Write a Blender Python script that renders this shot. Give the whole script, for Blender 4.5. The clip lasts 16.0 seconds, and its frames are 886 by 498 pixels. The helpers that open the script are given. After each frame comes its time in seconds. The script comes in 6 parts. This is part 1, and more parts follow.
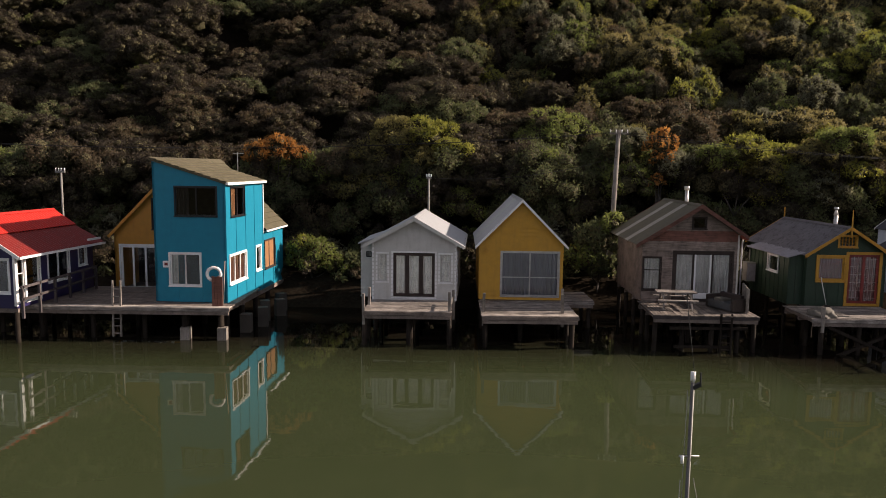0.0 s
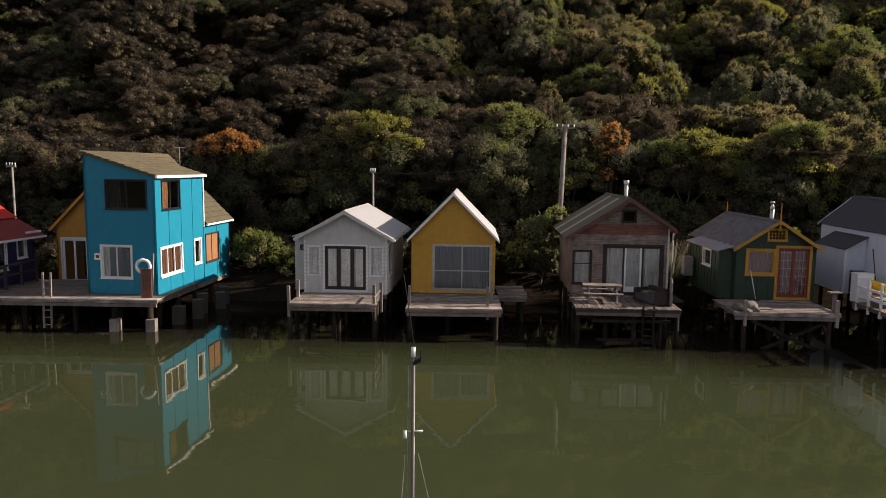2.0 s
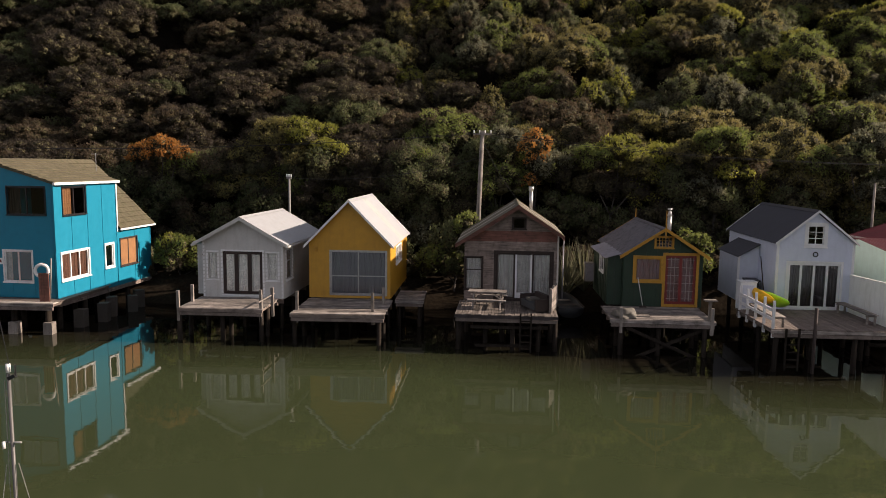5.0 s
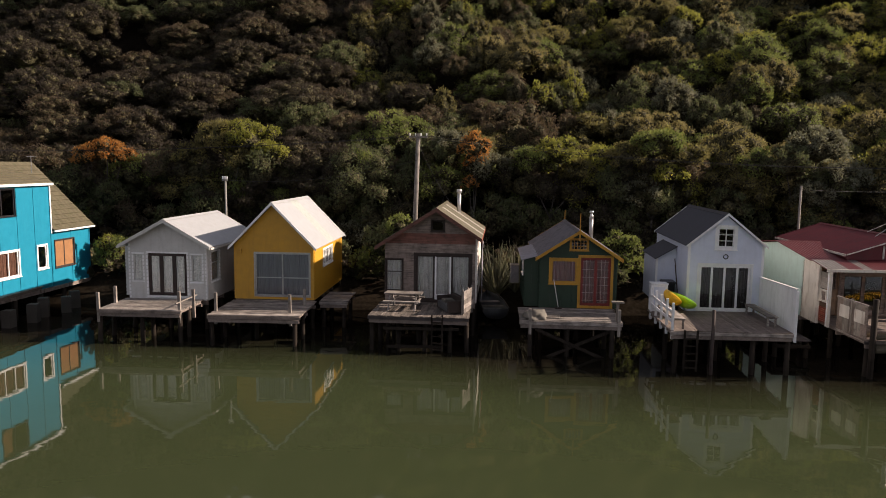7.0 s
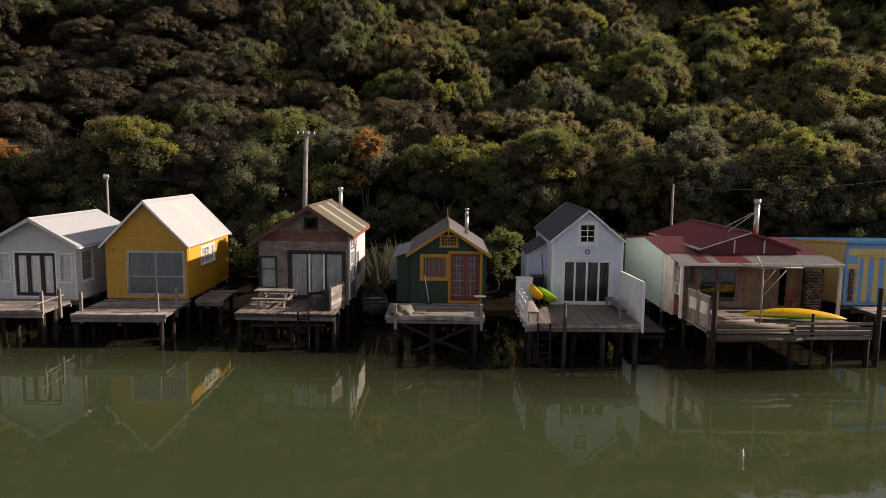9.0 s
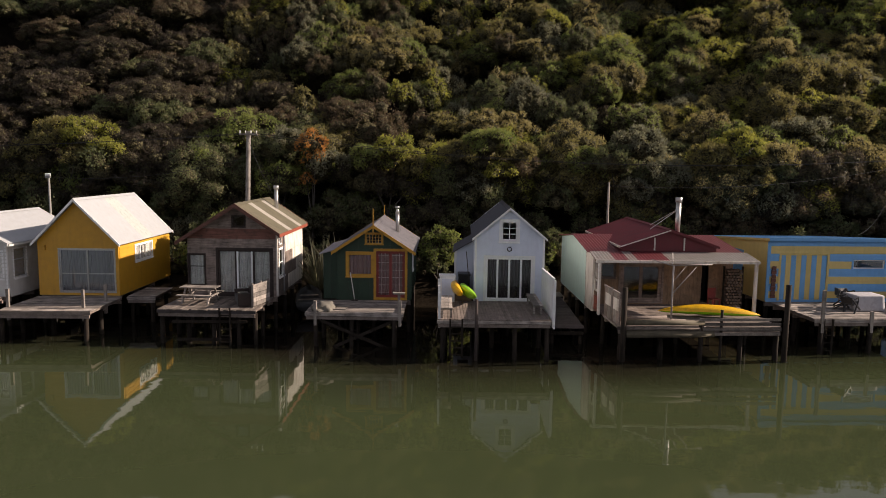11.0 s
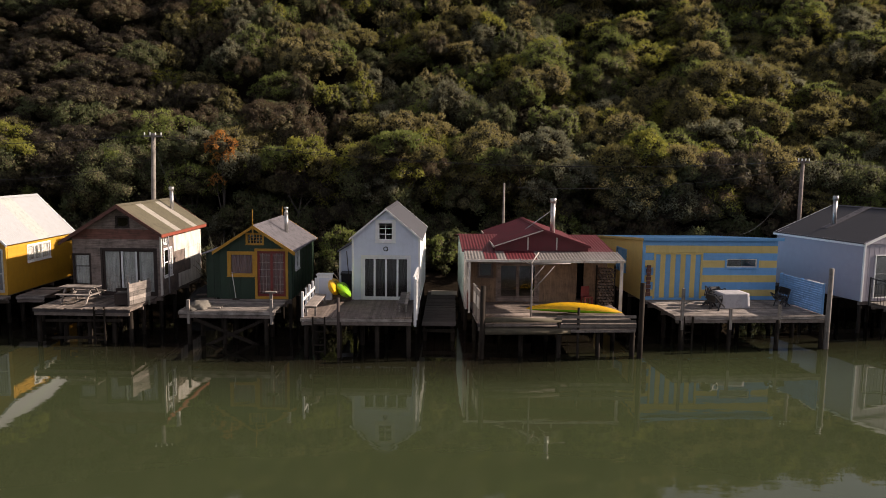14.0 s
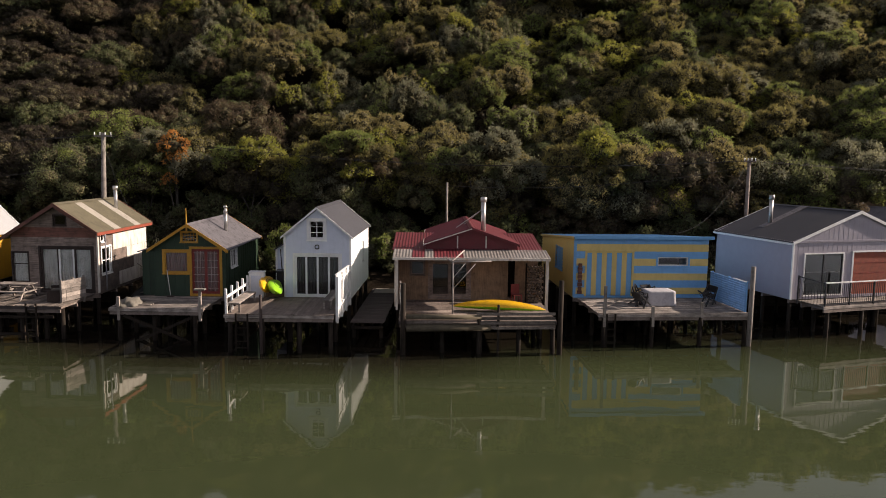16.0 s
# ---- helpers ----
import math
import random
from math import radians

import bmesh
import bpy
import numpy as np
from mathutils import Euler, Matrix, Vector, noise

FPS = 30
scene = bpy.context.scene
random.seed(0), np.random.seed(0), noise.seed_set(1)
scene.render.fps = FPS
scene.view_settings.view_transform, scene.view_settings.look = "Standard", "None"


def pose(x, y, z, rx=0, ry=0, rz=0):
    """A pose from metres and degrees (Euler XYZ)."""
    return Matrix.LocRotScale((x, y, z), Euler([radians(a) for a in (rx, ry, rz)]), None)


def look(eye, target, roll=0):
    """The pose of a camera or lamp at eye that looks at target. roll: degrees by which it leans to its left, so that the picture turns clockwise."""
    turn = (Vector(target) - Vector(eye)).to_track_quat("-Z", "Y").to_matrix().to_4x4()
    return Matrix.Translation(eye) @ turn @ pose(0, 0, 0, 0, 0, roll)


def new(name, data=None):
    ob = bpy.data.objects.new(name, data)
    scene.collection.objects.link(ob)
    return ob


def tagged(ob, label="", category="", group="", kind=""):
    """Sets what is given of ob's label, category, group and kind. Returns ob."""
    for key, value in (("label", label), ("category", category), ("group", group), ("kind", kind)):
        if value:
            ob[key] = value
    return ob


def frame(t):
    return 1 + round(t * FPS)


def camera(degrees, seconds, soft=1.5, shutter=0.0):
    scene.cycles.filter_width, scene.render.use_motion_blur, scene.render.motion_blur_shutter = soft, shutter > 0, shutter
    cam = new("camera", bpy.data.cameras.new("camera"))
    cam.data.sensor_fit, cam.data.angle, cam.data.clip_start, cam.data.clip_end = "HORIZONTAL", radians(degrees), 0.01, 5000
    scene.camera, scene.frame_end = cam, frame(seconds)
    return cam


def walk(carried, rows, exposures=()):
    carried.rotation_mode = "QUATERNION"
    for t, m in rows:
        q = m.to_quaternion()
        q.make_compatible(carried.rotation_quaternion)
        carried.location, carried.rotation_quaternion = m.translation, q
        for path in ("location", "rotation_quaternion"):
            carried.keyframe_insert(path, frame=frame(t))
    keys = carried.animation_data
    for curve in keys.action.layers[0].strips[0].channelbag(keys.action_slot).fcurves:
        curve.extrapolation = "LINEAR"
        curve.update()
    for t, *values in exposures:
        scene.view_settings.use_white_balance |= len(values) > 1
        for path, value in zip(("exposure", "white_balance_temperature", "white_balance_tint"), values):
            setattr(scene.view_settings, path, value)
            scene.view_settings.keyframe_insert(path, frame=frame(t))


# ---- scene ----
cam = camera(63.6, 16.0, soft=0.9)
METRES, EYE, TILT, LEAN, TURN = 30.0, 7.7, 0.0, 0.0, 0.0
ROWS = [
    (0.0, 0.0, 0.0, 0.0, 0.07, -6.54, -0.61),
    (0.5, 0.0265, -0.0003, -0.0002, 0.18, -6.55, -0.61),
    (1.0, 0.0585, -0.0007, -0.0029, 0.42, -6.55, -0.6),
    (1.5, 0.0895, -0.0018, -0.0072, 0.65, -6.57, -0.59),
    (2.0, 0.1235, -0.0042, -0.0079, 0.88, -6.59, -0.61),
    (2.5, 0.1551, -0.0058, -0.007, 1.1, -6.61, -0.63),
    (3.0, 0.1893, -0.0071, -0.004, 1.36, -6.63, -0.64),
    (3.5, 0.2204, -0.0092, -0.0018, 1.58, -6.63, -0.66),
    (4.0, 0.2539, -0.011, 0.0016, 1.83, -6.66, -0.66),
    (6.5, 0.4117, -0.0219, 0.0135, 2.55, -6.74, -0.65),
    (7.0, 0.4445, -0.0244, 0.0153, 2.28, -6.77, -0.67),
    (7.5, 0.4749, -0.0276, 0.016, 1.58, -6.78, -0.68),
    (8.0, 0.5078, -0.0317, 0.0162, 0.03, -6.78, -0.69),
    (8.5, 0.5373, -0.0357, 0.0157, -0.91, -6.8, -0.71),
    (9.0, 0.5685, -0.0406, 0.0152, -1.67, -6.79, -0.72),
    (11.5, 0.7193, -0.0651, 0.0151, -1.57, -6.83, -0.71),
    (12.0, 0.7508, -0.0707, 0.0134, -1.47, -6.82, -0.69),
    (12.5, 0.7797, -0.076, 0.0148, -1.66, -6.8, -0.7),
    (13.0, 0.8112, -0.0815, 0.0176, -1.73, -6.78, -0.7),
    (13.5, 0.8403, -0.0865, 0.0188, -1.96, -6.79, -0.7),
    (14.0, 0.8712, -0.092, 0.0195, -2.24, -6.79, -0.7),
    (14.5, 0.8995, -0.097, 0.0201, -2.22, -6.79, -0.7),
    (15.0, 0.9307, -0.1022, 0.0199, -2.1, -6.79, -0.7),
    (15.5, 0.9593, -0.1074, 0.02, -2.0, -6.79, -0.7),
    (16.0, 0.9904, -0.1125, 0.02, -1.91, -6.8, -0.71),
]
walk(cam, [(t, pose(0, 0, EYE, TILT, LEAN, TURN) @ pose(METRES * x, METRES * y, METRES * z, 90 + pitch, roll, yaw)) for t, x, y, z, yaw, pitch, roll in ROWS],
     exposures=((0.0, 0.40, 6500, 18), (16.0, 0.45, 6500, 18)))

# ---- world, sun, exposure ----
SUN_AZ, SUN_EL = radians(7.0), radians(25.0)   # azimuth from +x towards +y
world = bpy.data.worlds.new("sky")
scene.world = world
world.use_nodes = True
wn = world.node_tree.nodes
sky = wn.new("ShaderNodeTexSky")
sky.sky_type = "NISHITA"
sky.sun_disc = False
sky.sun_elevation = SUN_EL
sky.sun_rotation = radians(90) - SUN_AZ
sky.dust_density = 2.0
wl = world.node_tree.links
sky_dir = wn.new("ShaderNodeTexCoord")
cloud = wn.new("ShaderNodeTexNoise")
cloud.inputs["Scale"].default_value, cloud.inputs["Detail"].default_value, cloud.inputs["Roughness"].default_value = 2.2, 7, 0.6
wl.new(sky_dir.outputs["Generated"], cloud.inputs["Vector"])
cover = wn.new("ShaderNodeMapRange")
cover.inputs["From Min"].default_value, cover.inputs["From Max"].default_value = 0.36, 0.60
cover.inputs["To Min"].default_value, cover.inputs["To Max"].default_value = 0.35, 1.0
wl.new(cloud.outputs["Fac"], cover.inputs["Value"])
blend = wn.new("ShaderNodeMixRGB")
blend.inputs[2].default_value = (5.7, 5.75, 6.2, 1)
wl.new(cover.outputs[0], blend.inputs[0])
wl.new(sky.outputs[0], blend.inputs[1])
# haze: the sky is brighter towards the horizon than overhead
split = wn.new("ShaderNodeSeparateXYZ")
wl.new(sky_dir.outputs["Generated"], split.inputs[0])
haze = wn.new("ShaderNodeMapRange")
haze.inputs["From Min"].default_value, haze.inputs["From Max"].default_value = 0.0, 0.8
haze.inputs["To Min"].default_value, haze.inputs["To Max"].default_value = 1.9, 0.55
wl.new(split.outputs["Z"], haze.inputs["Value"])
scaled = wn.new("ShaderNodeVectorMath")
scaled.operation = "SCALE"
wl.new(blend.outputs[0], scaled.inputs[0])
wl.new(haze.outputs[0], scaled.inputs["Scale"])
wl.new(scaled.outputs[0], wn["Background"].inputs[0])
wn["Background"].inputs[1].default_value = 0.055
sun_data = bpy.data.lights.new("sun", "SUN")
sun_data.energy, sun_data.angle, sun_data.color = 6.0, radians(0.6), (1.0, 0.86, 0.69)
sun = new("sun", sun_data)
sun_dir = Vector((math.cos(SUN_EL) * math.cos(SUN_AZ), math.cos(SUN_EL) * math.sin(SUN_AZ), math.sin(SUN_EL)))
sun.matrix_world = look(sun_dir * 60, (0, 0, 0))


# ---- materials ----
def mat(name, color, rough=0.6, metal=0.0, var=0.25, scale=3.0, bump=0.15, fine=60.0, streak=0.0, dirt=(0.05, 0.045, 0.035), dirt_amount=0.15, coat=0.0, spec=0.4):
    """Base colour with broad and fine variation, stains of their own shape, and fine relief."""
    m = bpy.data.materials.new(name)
    m.use_nodes = True
    nt = m.node_tree
    n, l = nt.nodes, nt.links
    p = n["Principled BSDF"]
    tc = n.new("ShaderNodeTexCoord")
    a = n.new("ShaderNodeTexNoise")
    a.inputs["Scale"].default_value, a.inputs["Detail"].default_value = scale, 6
    l.new(tc.outputs["Object"], a.inputs["Vector"])
    b = n.new("ShaderNodeTexNoise")
    b.inputs["Scale"].default_value, b.inputs["Detail"].default_value = fine, 3
    l.new(tc.outputs["Object"], b.inputs["Vector"])
    info = n.new("ShaderNodeObjectInfo")
    add = n.new("ShaderNodeMath")
    add.operation = "ADD"
    l.new(a.outputs["Fac"], add.inputs[0])
    l.new(b.outputs["Fac"], add.inputs[1])
    mr = n.new("ShaderNodeMapRange")
    mr.inputs["From Min"].default_value, mr.inputs["From Max"].default_value = 0.7, 1.3
    mr.inputs["To Min"].default_value, mr.inputs["To Max"].default_value = 1.0 - var, 1.0 + var
    l.new(add.outputs[0], mr.inputs["Value"])
    rnd = n.new("ShaderNodeMapRange")
    rnd.inputs["To Min"].default_value, rnd.inputs["To Max"].default_value = 1.0 - var * 0.6, 1.0 + var * 0.6
    l.new(info.outputs["Random"], rnd.inputs["Value"])
    mul = n.new("ShaderNodeMath")
    mul.operation = "MULTIPLY"
    l.new(mr.outputs[0], mul.inputs[0])
    l.new(rnd.outputs[0], mul.inputs[1])
    vm = n.new("ShaderNodeVectorMath")
    vm.operation = "SCALE"
    vm.inputs[0].default_value = color
    l.new(mul.outputs[0], vm.inputs["Scale"])
    # stains
    mp = n.new("ShaderNodeMapping")
    mp.inputs["Scale"].default_value = (5.0, 5.0, 5.0 if streak <= 0 else 5.0 / (1 + 8 * streak))
    l.new(tc.outputs["Object"], mp.inputs["Vector"])
    s = n.new("ShaderNodeTexNoise")
    s.inputs["Scale"].default_value, s.inputs["Detail"].default_value, s.inputs["Roughness"].default_value = 0.9, 8, 0.65
    l.new(mp.outputs[0], s.inputs["Vector"])
    sr = n.new("ShaderNodeMapRange")
    sr.inputs["From Min"].default_value, sr.inputs["From Max"].default_value = 0.5, 0.75
    sr.inputs["To Min"].default_value, sr.inputs["To Max"].default_value = 0.0, min(1.0, dirt_amount * 2.5)
    l.new(s.outputs["Fac"], sr.inputs["Value"])
    mix = n.new("ShaderNodeMixRGB")
    mix.inputs[2].default_value = (*dirt, 1)
    l.new(sr.outputs[0], mix.inputs[0])
    l.new(vm.outputs[0], mix.inputs[1])
    l.new(mix.outputs[0], p.inputs["Base Color"])
    rr = n.new("ShaderNodeMapRange")
    rr.inputs["To Min"].default_value, rr.inputs["To Max"].default_value = max(0.02, rough - 0.12), min(1.0, rough + 0.12)
    l.new(a.outputs["Fac"], rr.inputs["Value"])
    l.new(rr.outputs[0], p.inputs["Roughness"])
    p.inputs["Metallic"].default_value = metal
    p.inputs["Specular IOR Level"].default_value = spec
    p.inputs["Coat Weight"].default_value = coat
    bp = n.new("ShaderNodeBump")
    bp.inputs["Strength"].default_value, bp.inputs["Distance"].default_value = bump, 0.02
    l.new(b.outputs["Fac"], bp.inputs["Height"])
    l.new(bp.outputs[0], p.inputs["Normal"])
    return m


def wood(name, color, grain=(1.5, 30.0, 30.0), var=0.35, rough=0.8, moss=0.0):
    """Weathered timber with grain along its first axis."""
    m = mat(name, color, rough=rough, var=var, scale=2.0, fine=25.0, bump=0.35, dirt=(0.035, 0.03, 0.022), dirt_amount=0.25)
    nt = m.node_tree
    n, l = nt.nodes, nt.links
    tc = [k for k in n if k.bl_idname == "ShaderNodeTexCoord"][0]
    mp = n.new("ShaderNodeMapping")
    mp.inputs["Scale"].default_value = grain
    l.new(tc.outputs["Object"], mp.inputs["Vector"])
    for k in [k for k in n if k.bl_idname == "ShaderNodeTexNoise" and k.inputs["Scale"].default_value == 25.0]:
        k.inputs["Scale"].default_value = 1.0
        l.new(mp.outputs[0], k.inputs["Vector"])
    return m


def glass(name, tint=(0.97, 0.98, 0.98)):
    m = bpy.data.materials.new(name)
    m.use_nodes = True
    n, l = m.node_tree.nodes, m.node_tree.links
    n.remove(n["Principled BSDF"])
    g = n.new("ShaderNodeBsdfGlossy")
    g.inputs["Roughness"].default_value = 0.02
    t = n.new("ShaderNodeBsdfTransparent")
    t.inputs[0].default_value = (*tint, 1)
    lw = n.new("ShaderNodeLayerWeight")
    lw.inputs[0].default_value = 0.3
    f = n.new("ShaderNodeMapRange")
    f.inputs["To Min"].default_value, f.inputs["To Max"].default_value = 0.03, 0.45
    l.new(lw.outputs["Facing"], f.inputs["Value"])
    mx = n.new("ShaderNodeMixShader")
    l.new(f.outputs[0], mx.inputs[0])
    l.new(t.outputs[0], mx.inputs[1])
    l.new(g.outputs[0], mx.inputs[2])
    l.new(mx.outputs[0], n["Material Output"].inputs[0])
    return m


def leaf(name, color, tip, rough=0.65, through_light=0.45):
    """Foliage: leaf by leaf and clump by clump variation, a little light passing through."""
    m = bpy.data.materials.new(name)
    m.use_nodes = True
    n, l = m.node_tree.nodes, m.node_tree.links
    p = n["Principled BSDF"]
    geo = n.new("ShaderNodeNewGeometry")
    tc = n.new("ShaderNodeTexCoord")
    nz = n.new("ShaderNodeTexNoise")
    nz.inputs["Scale"].default_value, nz.inputs["Detail"].default_value = 0.45, 4
    l.new(tc.outputs["Object"], nz.inputs["Vector"])
    add = n.new("ShaderNodeMath")
    add.operation = "MULTIPLY_ADD"
    l.new(geo.outputs["Random Per Island"], add.inputs[0])
    add.inputs[1].default_value = 0.36
    l.new(nz.outputs["Fac"], add.inputs[2])
    mr = n.new("ShaderNodeMapRange")
    mr.inputs["From Min"].default_value, mr.inputs["From Max"].default_value = 0.42, 0.98
    l.new(add.outputs[0], mr.inputs["Value"])
    mx = n.new("ShaderNodeMixRGB")
    mx.inputs[1].default_value = (color[0], color[1], color[2] * 1.22, 1)
    mx.inputs[2].default_value = (tip[0], tip[1], tip[2] * 1.22, 1)
    l.new(mr.outputs[0], mx.inputs[0])
    l.new(mx.outputs[0], p.inputs["Base Color"])
    p.inputs["Roughness"].default_value = rough
    p.inputs["Specular IOR Level"].default_value = 0.12
    tr = n.new("ShaderNodeBsdfTranslucent")
    glow = n.new("ShaderNodeVectorMath")
    glow.operation = "MULTIPLY"
    glow.inputs[1].default_value = (1.65, 1.62, 1.3)
    l.new(mx.outputs[0], glow.inputs[0])
    l.new(glow.outputs[0], tr.inputs[0])
    ms = n.new("ShaderNodeMixShader")
    ms.inputs[0].default_value = through_light
    l.new(p.outputs[0], ms.inputs[1])
    l.new(tr.outputs[0], ms.inputs[2])
    l.new(ms.outputs[0], n["Material Output"].inputs[0])
    return m


def water_material():
    m = bpy.data.materials.new("green_water")
    m.use_nodes = True
    n, l = m.node_tree.nodes, m.node_tree.links
    p = n["Principled BSDF"]
    tc = n.new("ShaderNodeTexCoord")
    big = n.new("ShaderNodeTexNoise")
    big.inputs["Scale"].default_value, big.inputs["Detail"].default_value = 0.06, 3
    l.new(tc.outputs["Object"], big.inputs["Vector"])
    mx = n.new("ShaderNodeMixRGB")
    mx.inputs[1].default_value, mx.inputs[2].default_value = (0.038, 0.049, 0.022, 1), (0.048, 0.060, 0.027, 1)
    l.new(big.outputs["Fac"], mx.inputs[0])
    # dark mud bed and the sheds' shade put into the shore colour, turbid water further out
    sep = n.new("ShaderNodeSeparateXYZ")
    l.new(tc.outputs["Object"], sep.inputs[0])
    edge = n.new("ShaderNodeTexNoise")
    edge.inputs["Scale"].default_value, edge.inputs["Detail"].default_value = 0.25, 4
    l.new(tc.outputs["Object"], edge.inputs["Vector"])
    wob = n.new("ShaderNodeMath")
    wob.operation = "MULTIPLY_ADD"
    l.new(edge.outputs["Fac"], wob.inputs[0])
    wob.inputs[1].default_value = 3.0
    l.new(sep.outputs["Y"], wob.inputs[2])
    # this painted darkening reaches further out under the decks in the middle of the row
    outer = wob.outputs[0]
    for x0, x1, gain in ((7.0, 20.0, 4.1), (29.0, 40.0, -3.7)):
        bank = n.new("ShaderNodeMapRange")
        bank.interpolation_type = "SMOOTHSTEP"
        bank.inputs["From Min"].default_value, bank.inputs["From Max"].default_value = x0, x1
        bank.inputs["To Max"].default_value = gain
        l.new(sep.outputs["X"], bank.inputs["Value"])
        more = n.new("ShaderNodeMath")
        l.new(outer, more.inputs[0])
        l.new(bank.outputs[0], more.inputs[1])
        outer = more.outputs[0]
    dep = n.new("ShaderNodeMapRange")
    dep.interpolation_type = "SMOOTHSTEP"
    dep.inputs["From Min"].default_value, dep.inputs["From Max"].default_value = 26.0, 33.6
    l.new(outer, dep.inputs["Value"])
    mud_shade = n.new("ShaderNodeMixRGB")
    mud_shade.inputs[2].default_value = (0.012, 0.010, 0.007, 1)
    l.new(dep.outputs[0], mud_shade.inputs[0])
    l.new(mx.outputs[0], mud_shade.inputs[1])
    l.new(mud_shade.outputs[0], p.inputs["Base Color"])
    p.inputs["Roughness"].default_value = 0.03
    p.inputs["IOR"].default_value = 1.33
    mp = n.new("ShaderNodeMapping")
    mp.inputs["Scale"].default_value = (0.8, 1.6, 1)
    l.new(tc.outputs["Object"], mp.inputs["Vector"])
    w = n.new("ShaderNodeTexNoise")
    w.inputs["Scale"].default_value, w.inputs["Detail"].default_value, w.inputs["Roughness"].default_value = 0.9, 2.5, 0.45
    l.new(mp.outputs[0], w.inputs["Vector"])
    bp = n.new("ShaderNodeBump")
    bp.inputs["Strength"].default_value, bp.inputs["Distance"].default_value = 0.07, 0.05
    l.new(w.outputs["Fac"], bp.inputs["Height"])
    l.new(bp.outputs[0], p.inputs["Normal"])
    return m


M_WATER = water_material()
M_SOIL = mat("dark_soil", (0.018, 0.014, 0.010), rough=1.0, scale=0.8, fine=6, bump=0.6, var=0.5, spec=0.0)
M_WHITE = mat("white_paint", (0.80, 0.80, 0.79), rough=0.5, var=0.08, streak=0.6, dirt=(0.35, 0.33, 0.28), dirt_amount=0.12)
M_CREAM = mat("pale_grey_boards", (0.56, 0.55, 0.52), rough=0.55, var=0.09, streak=0.6, dirt=(0.3, 0.28, 0.22), dirt_amount=0.15)
M_BLUE = mat("turquoise_paint", (0.006, 0.215, 0.33), rough=0.45, var=0.10, streak=0.7, dirt=(0.01, 0.15, 0.22), dirt_amount=0.12)
M_ORANGE = mat("ochre_paint", (0.47, 0.235, 0.035), rough=0.5, var=0.1, streak=0.6, dirt_amount=0.06)
M_YELLOW = mat("mustard_paint", (0.52, 0.275, 0.022), rough=0.5, var=0.10, streak=0.5, dirt=(0.3, 0.15, 0.02), dirt_amount=0.14)
M_PURPLE = mat("dark_violet_paint", (0.022, 0.016, 0.075), rough=0.45, var=0.15)
M_GREEN = mat("dark_green_paint", (0.022, 0.045, 0.026), rough=0.5, var=0.2, streak=0.6, dirt_amount=0.12)
M_GOLD = mat("golden_yellow_trim", (0.50, 0.26, 0.03), rough=0.5, var=0.12)
M_REDP = mat("dull_red_paint", (0.20, 0.03, 0.025), rough=0.5, var=0.2)
M_REDTRIM = mat("rust_red_trim", (0.24, 0.055, 0.03), rough=0.6, var=0.25)
M_LBLUE = mat("pale_blue_paint", (0.64, 0.68, 0.77), rough=0.5, var=0.06, streak=0.6, dirt=(0.3, 0.33, 0.38), dirt_amount=0.08)
M_MINT = mat("pale_mint_sheet", (0.45, 0.60, 0.57), rough=0.5, var=0.08, streak=0.8, dirt=(0.3, 0.44, 0.38), dirt_amount=0.15)
M_STY = mat("buttery_yellow_paint", (0.62, 0.48, 0.17), rough=0.5, var=0.08, streak=0.5, dirt_amount=0.06)
M_STB = mat("sky_blue_paint", (0.15, 0.37, 0.66), rough=0.5, var=0.08, streak=0.5, dirt_amount=0.06)
M_LILAC = mat("lilac_grey_paint", (0.345, 0.322, 0.372), rough=0.5, var=0.06, streak=0.6, dirt=(0.28, 0.26, 0.32), dirt_amount=0.1)
M_OLD = wood("bare_weathered_boards", (0.19, 0.148, 0.125), grain=(1.5, 30, 22), var=0.55)
M_OLDRED = wood("flaking_red_boards", (0.17, 0.075, 0.055), grain=(1.5, 30, 22))
M_OLDWHITE = mat("flaking_white_boards", (0.62, 0.58, 0.52), rough=0.7, var=0.15, scale=2, streak=0.4, dirt=(0.28, 0.2, 0.14), dirt_amount=0.35)
M_DECK = wood("grey_deck_timber", (0.25, 0.218, 0.192), grain=(1.2, 26, 26), var=0.65)
M_DECKD = wood("brown_deck_timber", (0.19, 0.152, 0.128), grain=(26, 1.2, 26))
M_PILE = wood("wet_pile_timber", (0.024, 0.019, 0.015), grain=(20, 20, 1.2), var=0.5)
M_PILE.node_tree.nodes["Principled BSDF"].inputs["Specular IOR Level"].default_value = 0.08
M_POST = wood("grey_post_timber", (0.25, 0.22, 0.19), grain=(20, 20, 1.2))
M_DARKWOOD = wood("dark_window_timber", (0.045, 0.032, 0.027), grain=(1.5, 20, 20))
M_OLIVEP = mat("drab_olive_roof_paint", (0.115, 0.102, 0.066), rough=0.55, var=0.2, scale=1.5, streak=0.3, dirt_amount=0.2)
M_SHEETL = mat("pale_roof_sheet", (0.33, 0.305, 0.26), rough=0.5, var=0.12)
M_PORCHS = mat("clouded_grey_porch_sheet", (0.20, 0.185, 0.17), rough=0.45, var=0.25, scale=2, dirt=(0.09, 0.06, 0.045), dirt_amount=0.3)
M_LEANTO = mat("faded_lavender_roof_sheet", (0.26, 0.25, 0.27), rough=0.55, var=0.15)
M_DECKOLD = wood("dark_rotting_deck_timber", (0.15, 0.125, 0.106), grain=(26, 1.2, 26), var=0.7)
M_DARKPOST = wood("dark_stained_rail_timber", (0.075, 0.062, 0.062), grain=(20, 20, 1.2))
